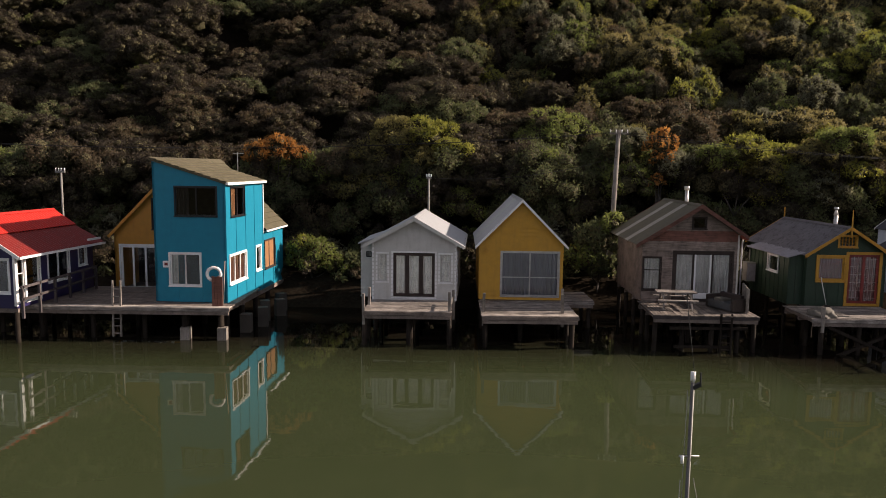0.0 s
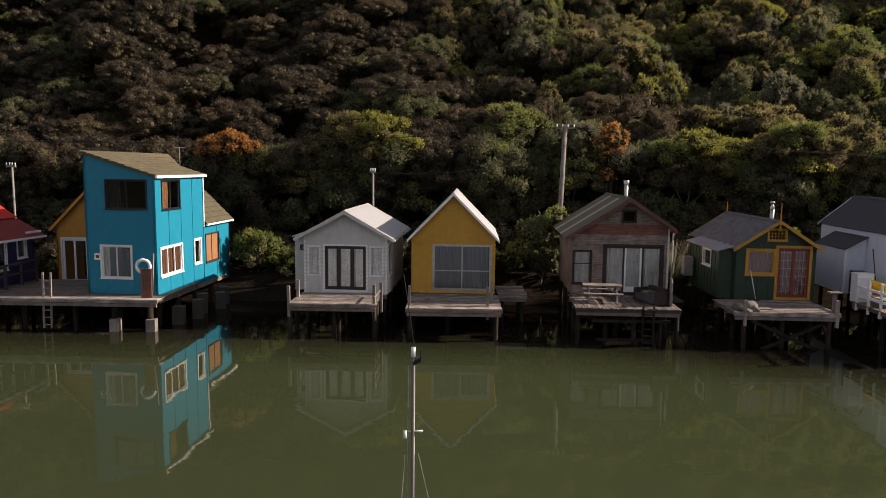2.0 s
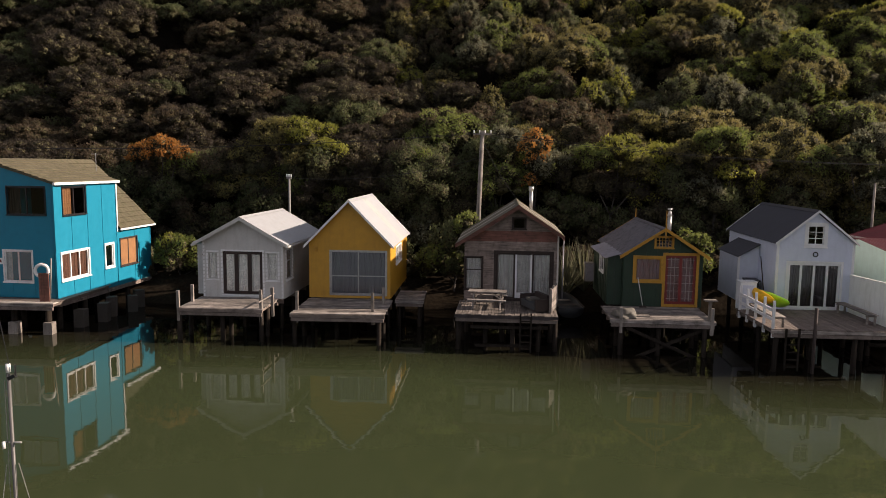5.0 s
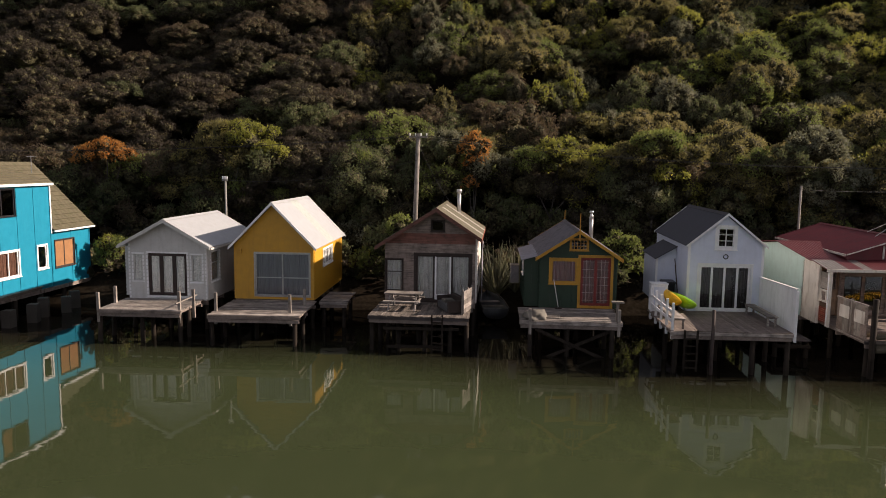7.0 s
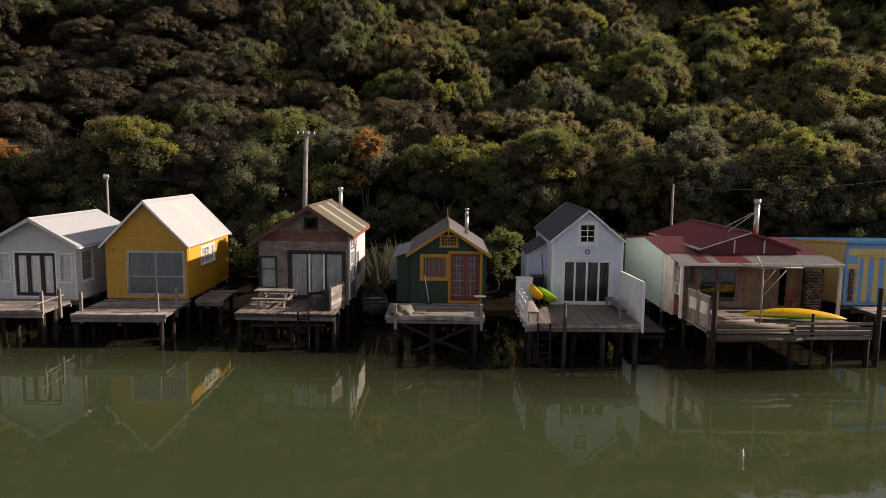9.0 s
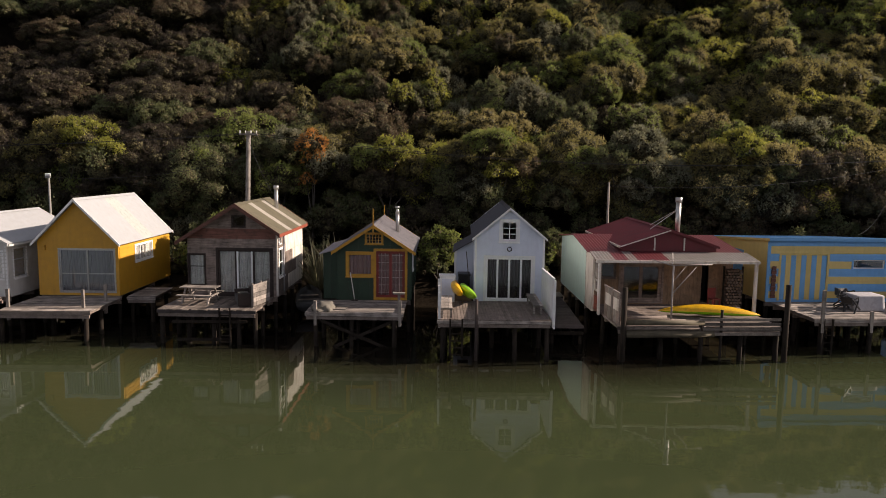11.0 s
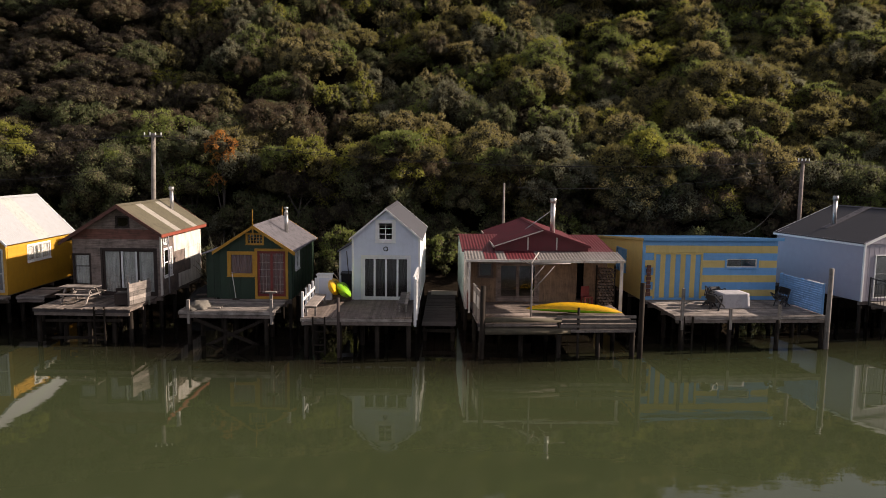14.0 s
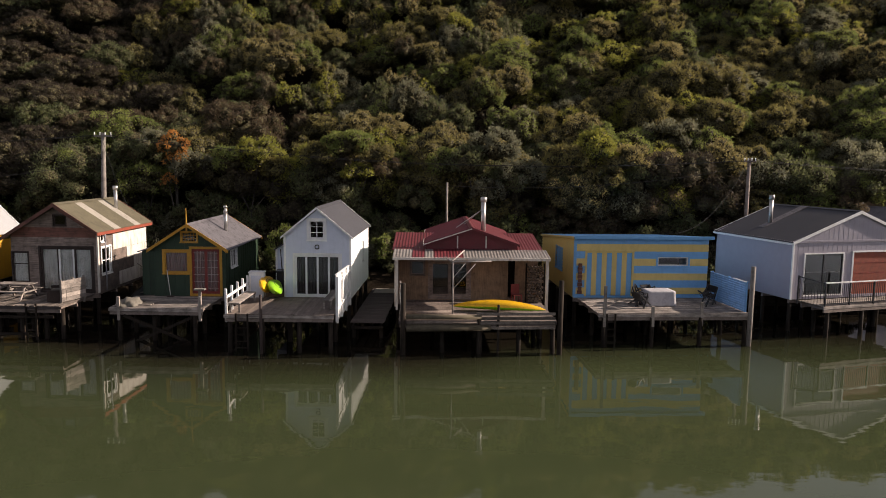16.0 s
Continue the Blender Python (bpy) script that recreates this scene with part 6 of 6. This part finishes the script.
def folding_chair(m, label="black folding chair tipped on the deck"):
    c = thing("folding_chair", label, "chair", m, "chairs by the covered table")
    for x in (-0.25, 0.25):
        bar("leg", M_BLACK, c, (x, -0.25, 0), (x, 0.28, 0.85), 0.055)
        bar("leg", M_BLACK, c, (x, 0.25, 0), (x, -0.22, 0.46), 0.055)
        bar("arm_rest", M_BLACK, c, (x, -0.25, 0.64), (x, 0.2, 0.66), 0.04)
        bar("arm_post", M_BLACK, c, (x, -0.22, 0.44), (x, -0.24, 0.64), 0.03)
    one("seat", M_BLACK, c, lambda b: box(b, -0.24, -0.22, 0.43, 0.24, 0.2, 0.455))
    one("backrest", M_BLACK, c, lambda b: box(b, -0.24, 0.16, 0.55, 0.24, 0.185, 0.9, pose(0, 0, 0, -8)))
    return c


M_BLACKHULL = mat("dark_hull_paint", (0.075, 0.08, 0.085), rough=0.5, var=0.3)
M_TARP = mat("crumpled_pale_tarp", (0.13, 0.12, 0.10), rough=0.85, var=0.25)
M_CLOTH = mat("pale_grey_cover", (0.40, 0.39, 0.41), rough=0.9, var=0.08)
M_LATTICE = mat("light_blue_panel", (0.16, 0.34, 0.62), rough=0.6, var=0.1)
M_BRICKISH = mat("split_firewood", (0.13, 0.095, 0.07), rough=0.9, var=0.4, scale=6)

# turquoise house surroundings
ladder(pose(-14.36, 30.95, 0.1, -2), 2.5, "weathered timber ladder leaning on the deck edge", w=0.35)
ring = thing("life_ring", "white life ring hanging on a post", "life ring", pose(-10.15, 31.35, 2.88, 90, 0, 8))
bm = bmesh.new()
R1, R2 = 0.29, 0.075
tv = [[bm.verts.new(((R1 + R2 * math.cos(b)) * math.cos(a), (R1 + R2 * math.cos(b)) * math.sin(a), R2 * math.sin(b))) for b in (k * math.pi / 4 for k in range(8))] for a in (k * math.pi / 12 for k in range(24))]
for i in range(24):
    for j in range(8):
        bm.faces.new((tv[i][j], tv[(i + 1) % 24][j], tv[(i + 1) % 24][(j + 1) % 8], tv[i][(j + 1) % 8]))
part("float", bm, M_WHITE, ring, smooth=True)
for k in range(4):
    a = math.pi / 4 + k * math.pi / 2
    one("rope_loop", M_TARP, ring, lambda b: beam(b, (0.37 * math.cos(a - 0.5), 0.37 * math.sin(a - 0.5), 0.03), (0.37 * math.cos(a + 0.5), 0.37 * math.sin(a + 0.5), 0.03), 0.03, n=6))
screen = thing("timber_screen", "reddish brown timber panel standing at the deck corner", "screen", pose(-9.95, 31.15, 1.48))
for k in range(4):
    block("board", M_OLDRED, screen, -0.24 + 0.12 * k, -0.02, 0, -0.13 + 0.12 * k, 0.02, 1.33 - 0.02 * (k % 2))
bar("pole", M_POST, screen, (0.22, 0.05, 0), (0.33, 0.1, 2.0), 0.05, n=8)
sign = thing("sign", "small white sign with a red emblem on turquoise wall", "sign", pose(-12.48, 31.93, 3.22, 0, 0, -3.5))
block("board", M_WHITE, sign, -0.15, -0.02, -0.15, 0.15, 0.0, 0.15)
block("emblem", M_REDP, sign, -0.07, -0.026, -0.06, 0.08, -0.019, 0.07)
fence_l = thing("railing", "dark timber railing along the red-roofed house deck", "railing", pose(-17.3, 29.0, 1.5, 0, 0, 0))
for k in range(6):
    bar("post", M_DARKPOST, fence_l, (0, 1.25 * k, -0.2), (0, 1.25 * k, 1.15), 0.1)
for z in (0.6, 1.1):
    bar("rail", M_DARKPOST, fence_l, (0.02, -0.1, z), (0.02, 6.3, z), 0.06, 0.1)
for k in range(5):
    f = thing("footing", "stubby pale concrete footing at the waterline", "footing", pose(-9.1 + 0.12 * k + 0.35 * (k % 2), 32.6 + 1.25 * k, 0, 0, 0, 10 * k), "concrete footings")
    one("block", M_CONC, f, lambda b: box(b, -0.24, -0.24, -1.5, 0.24, 0.24, 0.85 + 0.08 * (k % 3)))

for x in (-11.35, -9.72):
    f = thing("footing", "weathered sleeve round a pile at the waterline", "footing", pose(x, 31.02, 0, 0, 0, 4), "pile sleeves")
    one("sleeve", M_POST, f, lambda b: box(b, -0.2, -0.2, -1.5, 0.2, 0.2, 0.55))

# brown shed
picnic_table(pose(10.35, 31.3, 1.6, 0, 0, -6))
panel = thing("deck_screen", "weathered board panel closing the deck edge", "screen", pose(13.3, 30.85, 1.6, 0, 0, -16))
for k in range(5):
    block("board", M_DECK, panel, -0.02, -0.8, 0.05 + 0.2 * k, 0.02, 0.75, 0.235 + 0.2 * k)
for y in (-0.75, 0.0, 0.7):
    bar("post", M_POST, panel, (-0.06, y, -0.2), (-0.06, y, 1.1), 0.08)
sofa = thing("sofa", "dark old sofa piled with junk on the deck", "sofa", pose(12.5, 31.0, 1.6, 0, 0, -70))
block("base", M_BLACKHULL, sofa, -0.75, -0.4, 0.08, 0.75, 0.4, 0.38)
block("backrest", M_DARKWOOD, sofa, -0.7, 0.25, 0.38, 0.6, 0.42, 0.68)
block("arm", M_DARKWOOD, sofa, -0.85, -0.4, 0.05, -0.7, 0.42, 0.58)
block("arm", M_DARKWOOD, sofa, 0.7, -0.4, 0.05, 0.85, 0.42, 0.58)
block("cushion", M_TARP, sofa, -0.45, -0.3, 0.38, 0.1, 0.15, 0.5)
ladder(pose(11.95, 29.5, 0.0), 1.7, "dark timber ladder below the ramshackle deck", w=0.45, mat_=M_PILE)
for x0, x1, z in ((9.6, 12.9, 1.05), (9.8, 12.2, 0.25)):
    wl_ = thing("waling", "horizontal timber lashed between deck stilts", "beam", pose(x0, 29.62, z), "timbers under the deck")
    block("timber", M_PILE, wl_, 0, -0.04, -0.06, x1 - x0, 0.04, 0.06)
cab = thing("meter_cabinet", "small grey metal meter cabinet on the lean-to wall", "cabinet", pose(15.72, 35.9, 2.1, 0, 0, -1.5))
block("body", M_POLEG, cab, -0.3, 0, 0, 0.15, 0.55, 0.95)
block("door", M_LEANTO, cab, -0.27, -0.025, 0.05, 0.12, -0.002, 0.9)
bar("conduit", M_POLEG, cab, (-0.1, 0.25, 0.95), (-0.1, 0.25, 1.6), 0.04, n=8)
dinghy(pose(14.5, 37.0, 0.35, 4, 0, 8))

# green shed
tarp = thing("tarp_heap", "crumpled pale tarpaulin heap on the deck", "tarpaulin", pose(16.25, 30.1, 1.56))
bm = bmesh.new()
bmesh.ops.create_icosphere(bm, subdivisions=4, radius=1.0)
for v in bm.verts:
    k = 1 + 0.28 * noise.noise(v.co * 1.7) + 0.16 * abs(noise.noise(v.co * 5.5)) + 0.12 * abs(noise.noise(v.co * 11))
    v.co = Vector((v.co.x * 0.52 * k, v.co.y * 0.62 * k, max(0.0, v.co.z * 0.33 * k)))
part("sheet", bm, M_TARP, tarp, smooth=True)
grate = thing("pallet", "small slatted timber pallet lying on the deck", "pallet", pose(17.0, 30.3, 1.57, 0, 0, -5))
for k in range(4):
    block("slat", M_POST, grate, -0.3, -0.45 + 0.25 * k, 0, 0.3, -0.34 + 0.25 * k, 0.05)
broom = thing("broom", "pale-handled broom leaning on the green wall", "broom", pose(17.45, 32.0, 1.56))
bar("handle", M_CURTAIN, broom, (0, 0, 0.06), (-0.22, 0.2, 1.35), 0.035, n=8)
block("head", M_DARKWOOD, broom, -0.16, -0.05, 0.0, 0.16, 0.04, 0.09)
brace = thing("brace_frame", "crossed timber braces between the deck stilts", "brace", pose(17.8, 29.4, 0))
bar("brace", M_PILE, brace, (-1.6, 0, 1.2), (1.4, 0, -0.1), 0.13)
bar("brace", M_PILE, brace, (1.7, 0.08, 1.2), (-1.2, 0.08, -0.1), 0.13)
stool = thing("mooring_box", "small weathered box on a post by the deck", "box", pose(19.7, 29.5, 1.56))
block("shelf", M_POST, stool, -0.3, -0.15, 0.82, 0.2, 0.15, 0.88)
bar("support", M_POST, stool, (-0.05, 0, 0), (-0.05, 0, 0.82), 0.12)

# pale blue shed
rail = thing("railing", "white-painted post railing along the deck edge", "railing", pose(21.4, 27.4, 1.72, 0, 0, -1))
for k in range(5):
    bar("post", M_WHITE, rail, (0, 0.92 * k, -0.35), (0, 0.92 * k, 1.1), 0.09)
for k, z in enumerate((0.35, 0.72)):
    bar("rail", M_WHITE, rail, (0.0, 0, z), (0.0, 3.7, z), 0.04, 0.12)
bench(pose(21.75, 28.95, 1.72, 0, 0, -2), 2.8, "grey slatted bench fixed along the white railing", depth=0.5)
bench(pose(25.7, 29.6, 1.72, 0, 0, -2), 2.8, "long weathered bench beside the white fence")
wf = thing("fence", "tall white-painted board fence along the deck", "fence", pose(26.15, 27.38, 1.72, 0, 0, -2.5))
for k in range(8):
    block("panel", M_WHITE, wf, -0.02, 0.515 * k, -0.35, 0.02, 0.515 * k + 0.51, 1.72 - 0.02 * k)
for k in range(4):
    bar("post", M_WHITE, wf, (0.06, 0.05 + 1.34 * k, -0.4), (0.06, 0.05 + 1.34 * k, 1.66), 0.08)
bar("rail", M_WHITE, wf, (0.05, 0, 0.25), (0.05, 4.1, 0.25), 0.05, 0.09)
bar("rail", M_WHITE, wf, (0.05, 0, 1.4), (0.05, 4.1, 1.35), 0.05, 0.09)
bar("capping", M_WHITE, wf, (0.0, -0.03, 1.75), (0.0, 4.13, 1.59), 0.09, 0.03)
wb = thing("storage_box", "white panelled box screen at the back of the deck", "box", pose(21.85, 31.2, 1.7))
block("body", M_WHITE, wb, -0.35, 0, 0, 0.35, 0.5, 1.22)
block("inset_panel", M_LBLUE, wb, -0.25, -0.012, 0.1, 0.25, -0.001, 1.1)
block("capping", M_WHITE, wb, -0.38, -0.04, 1.22, 0.38, 0.53, 1.27)
kayak(pose(22.30, 31.3, 2.36, 60, 0, 92), 2.8, 0.80, M_YK, M_YK, "yellow plastic kayak stored beside the shed")
kayak(pose(22.80, 31.0, 2.26, 40, 0, 96), 2.6, 0.86, M_GK, M_GK, "lime green plastic kayak stored beside the shed")
bin_ = thing("wheelie_bin", "dark plastic wheelie bin beside the shed wall", "bin", pose(22.75, 33.3, 1.7))
one("body", M_BLACK, bin_, lambda b: box(b, -0.27, -0.3, 0.05, 0.27, 0.3, 1.0))
one("lid", M_BLACK, bin_, lambda b: box(b, -0.3, -0.35, 1.0, 0.3, 0.32, 1.08, pose(0, 0, 0, 3)))
ladder(pose(22.1, 27.22, 0.1), 1.67, "dark wet timber ladder down to the water", w=0.5, mat_=M_PILE)
mp_ = thing("mooring_post", "rusty brown mooring post at the deck edge", "post", pose(22.93, 27.2, 0))
bar("shaft", M_DARKWOOD, mp_, (0, 0, -1.5), (0, 0, 2.6), 0.13, n=10)
oar = thing("oar", "dark oar leaning on the shed wall", "oar", pose(22.9, 32.2, 1.75))
bar("shaft", M_DARKWOOD, oar, (0.1, 0, 0), (-0.1, 0.25, 2.2), 0.045, n=8)

# walkway
deck("walk", "dark plank walkway leading between two sheds to the bank", 26.75, 28.35, 30.0, 39.2, 0.78, across=True, plank=M_DARKPOST, fascia=False, beam_mat=M_PILE,
     piles=((26.9, 30.2), (28.2, 30.2), (26.9, 33), (28.2, 33), (27.0, 36), (28.3, 36)), yaw=-3, group="walkways")
matt = thing("mat", "pale straw-coloured mat at the walkway end", "mat", pose(27.95, 38.3, 0.8, 0, 0, -3))
block("weave", M_SHEETL, matt, -0.8, -0.7, 0, 0.7, 0.7, 0.03)
deck("walk", "low plank landing between the mustard and brown sheds", 5.9, 7.3, 33.9, 36.5, 1.35, across=True,
     piles=((6.1, 34.1), (7.1, 34.1), (6.1, 36), (7.1, 36)), group="walkways")

# maroon-roofed shed
kayak(pose(33.45, 29.15, 1.80, 180, 0, -11), 4.4, 0.86, M_GK, M_YK, "long yellow and green kayak lying upside down on the deck")
for k, (z, r, x1) in enumerate(((1.66, 0.12, 32.5), (1.42, 0.09, 32.6), (1.17, 0.17, 32.9), (1.60, 0.09, 31.9), (1.58, 0.08, 31.6), (1.60, 0.10, 31.3))):
    lg = thing("log", "weathered mossy log lashed along the porch front", "log", pose(29.2, 27.2 + (0.06 * (k % 2) if k < 3 else 0.32 * (k - 2)), z, 0, 0, (0, 0, 0, 4, -3, 5)[k]), "logs along the porch")
    bar("trunk", M_DECKD if k % 2 else M_LOGMOSS, lg, (0, 0, 0), (x1 - 29.2, 0.02, 0.01 * k), r * 2, n=10, w2=r * 1.7)
side_rail = thing("railing", "weathered plank rail along the porch edge", "railing", pose(32.3, 27.22, 0))
for z in (1.80, 1.60, 1.40, 1.18):
    bar("rail", M_DECKOLD, side_rail, (0, 0, z), (3.45, 0, z + 0.02), 0.06, 0.12)
bar("post", M_PILE, side_rail, (0.1, 0.05, -1.5), (0.1, 0.05, 1.75), 0.2, n=9)
bar("post", M_PILE, side_rail, (0.95, 0.05, -1.5), (0.95, 0.05, 2.2), 0.12, n=9)
scr = thing("porch_screen", "patchwork screen of old boards, sashes and red slats", "screen", pose(28.72, 30.15, 1.5, 0, 0, 0))
for k in range(3):
    block("upper_board", M_POST, scr, -0.03, 0.0, 1.5 + 0.24 * k, 0.02, 1.1, 1.73 + 0.24 * k)
for k in range(2):
    one("sash", M_OLDWHITE, scr, lambda b: ring_frame(b, 0.03 + 0.53 * k, 0.92, 0.54 + 0.53 * k, 1.46, 0.07, -0.06, 0.0, side_left(0)))
    block("sash_panel", M_OLD, scr, -0.02, 0.09 + 0.53 * k, 0.97, 0.01, 0.49 + 0.53 * k, 1.40)
for k in range(8):
    block("slat", M_REDTRIM, scr, -0.05, 0.03, 0.03 + 0.085 * k, -0.01, 1.08, 0.09 + 0.085 * k)
bar("post", M_WHITE, scr, (0, 0.0, -0.1), (0, 0.0, 2.3), 0.07)
bar("post", M_POST, scr, (0, 1.12, -0.1), (0, 1.12, 2.3), 0.07)
gate = thing("timber_screen", "weathered panelled half-height screen at the porch edge", "screen", pose(29.0, 27.45, 1.42, 0, 0, 3))
for k in range(5):
    block("board", M_POST if k % 2 else M_OLD, gate, -0.02, 0.05 + 0.42 * k, 0.0, 0.02, 0.46 + 0.42 * k, 1.36)
for y in (0.12, 1.18):
    one("inset_frame", M_OLDWHITE, gate, lambda b: ring_frame(b, y, 0.55, y + 0.85, 1.2, 0.05, 0.021, 0.05, side_left(0)))
    block("inset_panel", M_OLDWHITE, gate, -0.035, y + 0.08, 0.62, -0.021, y + 0.77, 1.13)
bar("rail", M_DECK, gate, (0, 0, 1.40), (0, 2.2, 1.40), 0.07, 0.06)
bar("rail", M_DECK, gate, (0, 0, 0.0), (0, 2.2, 0.0), 0.08, 0.1)
bar("post", M_POST, gate, (0, 1.12, -0.1), (0, 1.12, 1.5), 0.08)
wood_stack = thing("firewood_stack", "tall stack of split firewood on the porch", "firewood", pose(35.5, 31.55, 1.5))
rw = random.Random(4)
for j in range(13):
    for i in range(5):
        x, z = -0.3 + 0.15 * i + (0.07 if j % 2 else 0), 0.08 + 0.14 * j
        bar("billet", M_BRICKISH, wood_stack, (x, -0.2 + rw.uniform(-0.03, 0.03), z), (x, 0.2, z), rw.uniform(0.11, 0.15), n=6)
for x in (-0.42, 0.48):
    bar("stake", M_PILE, wood_stack, (x, 0, 0), (x, 0, 1.95), 0.07)
ch = thing("garden_chair", "small dull red wooden chair on the porch", "chair", pose(34.6, 31.4, 1.5, 0, 0, 15))
block("seat", M_REDP, ch, -0.22, -0.2, 0.38, 0.22, 0.22, 0.42)
block("backrest", M_REDP, ch, -0.22, 0.19, 0.42, 0.22, 0.23, 0.9)
for x in (-0.19, 0.19):
    for y in (-0.17, 0.19):
        bar("leg", M_REDP, ch, (x, y, 0), (x, y, 0.38), 0.05)
M_HOIST = mat("chalky_grey_pipe", (0.30, 0.27, 0.25), rough=0.7, var=0.2)
arm = thing("davit", "pale tubular hoist bracket under the porch beam", "hoist", pose(31.25, 27.7, 0))
bar("upright", M_HOIST, arm, (0, 0, 1.45), (0, 0, 4.0), 0.075, n=8)
bar("jib", M_HOIST, arm, (0, 0, 4.02), (1.7, 0.1, 4.05), 0.05, n=8)
bar("brace", M_HOIST, arm, (0, 0, 2.8), (1.0, 0.05, 3.95), 0.04, n=8)
bar("brace", M_HOIST, arm, (0, 0, 3.3), (0.55, 0.05, 3.98), 0.035, n=8)
bar("strut", M_HOIST, arm, (-0.05, 0.0, 4.05), (0.6, 1.9, 4.3), 0.07, n=8)
bar("strut", M_HOIST, arm, (-0.05, 0.0, 4.0), (-0.3, 1.95, 4.0), 0.05, n=8)

# striped shed
cover = thing("covered_table", "outdoor table under a pale grey cloth cover", "table", pose(41.5, 30.85, 1.55, 0, 0, 3))
bm = bmesh.new()
for v in box(bm, -0.68, -0.5, 0.02, 0.68, 0.5, 0.74):
    if v.co.z < 0.1:
        v.co.x *= 1.06
        v.co.y *= 1.1
bmesh.ops.subdivide_edges(bm, edges=bm.edges[:], cuts=9, use_grid_fill=True)
for v in bm.verts:
    f = 1 - v.co.z / 0.74
    if f > 0.02:
        v.co.x += 0.03 * math.sin(v.co.y * 17) * f
        v.co.y += 0.03 * math.sin(v.co.x * 17) * f
    else:
        v.co.z += 0.012 * noise.noise(v.co * 4)
part("cloth", bm, M_CLOTH, cover, smooth=True)
folding_chair(pose(40.3, 30.7, 1.58, 14, 0, 60))
folding_chair(pose(40.75, 31.35, 1.58, 4, 0, 80))
folding_chair(pose(41.4, 31.75, 1.6, -22, 0, 10))
folding_chair(pose(44.2, 31.2, 1.58, 20, 10, -40))
folding_chair(pose(44.0, 30.5, 1.62, -24, 6, 70))
folding_chair(pose(40.55, 30.15, 1.6, -20, 0, 120))
lf = thing("fence", "light blue slatted fence panel at the deck edge", "fence", pose(45.05, 29.1, 1.55, 0, 0, 4))
for k in range(13):
    block("slat", M_LATTICE, lf, -0.02, 0, 0.02 + 0.108 * k, 0.02, 3.5, 0.115 + 0.108 * k)
for y in (0.05, 1.7, 3.4):
    bar("post", M_LATTICE, lf, (0.05, y, -0.1), (0.05, y, 1.45), 0.08)
bar("capping", M_WHITE, lf, (0, 0, 1.44), (0, 1.2, 1.44), 0.06, 0.03)
ladder(pose(38.6, 28.6, 0.0), 1.55, "small dark timber ladder below the deck", w=0.4, mat_=M_PILE)
for x, y, top in ((45.2, 28.85, 3.75), (35.95, 27.2, 3.3), (29.05, 27.15, 3.15)):
    mp2 = thing("mooring_post", "tall grey timber mooring post in the water", "post", pose(x, y, 0), "mooring posts")
    bar("shaft", M_POLE if x > 40 else M_PILE, mp2, (0, 0, -1.6), (0.03, 0, top), 0.24, n=10, w2=0.22)

# lilac shed balcony rail
br = thing("railing", "black balcony railing with a pale top rail", "railing", Matrix.Translation((49.65, 30.45, 1.6)) @ pose(0, 0, 0, 0, 0, 16))
for k in range(6):
    bar("post", M_BLACK, br, (1.55 * k, 0, -0.1), (1.55 * k, 0, 1.12), 0.06)
for k in range(62):
    bar("baluster", M_BLACK, br, (0.06 + 0.124 * k, 0, 0.12), (0.06 + 0.124 * k, 0, 1.05), 0.018)
bar("top_rail", M_WHITE, br, (0, 0, 1.14), (7.75, 0, 1.14), 0.08, 0.05)
bar("bottom_rail", M_BLACK, br, (0, 0, 0.1), (7.75, 0, 0.1), 0.04)
bar("post", M_BLACK, br, (-0.45, 1.25, -0.1), (-0.45, 1.25, 1.35), 0.06)
bar("side_rail", M_BLACK, br, (0, 0, 1.12), (-0.45, 1.25, 1.3), 0.05)
for k in range(9):
    f = (k + 0.5) / 9
    bar("baluster", M_BLACK, br, (-0.45 * f, 1.25 * f, 0.0), (-0.45 * f, 1.25 * f, 1.15 + 0.14 * f), 0.018)

# far shed beyond
fs = thing("house", "distant pale shed with a grey metal roof", "house", pose(62.4, 37.6, 0, 0, 0, 20))
wall("wall", M_LBLUE, fs, FRONT, 1.4, [(-3, 4.3), (0, 5.7), (3, 4.3)], [(-1, 1.6, 1, 3.6)])
wall("wall", M_LBLUE, fs, side_left(-3), 1.4, [(0, 4.3), (7, 4.3)])
wall("wall", M_LBLUE, fs, side_right(3), 1.4, [(0, 4.3), (7, 4.3)])
wall("wall", M_LBLUE, fs, back_wall(7), 1.4, [(-3, 4.3), (0, 5.7), (3, 4.3)])
window(fs, FRONT, -1, 1.6, 1, 3.6, M_WHITE, nu=2)
gable_roof(fs, M_RGREY, -3.3, 4.2, 0, 5.8, 3.3, 4.2, -0.3, 7.3, barge=M_WHITE)
shell(fs, 7, -3, 3, 1.5, 4.3, 4.3)
foundation(fs, -3, 3, 7, 1.5)
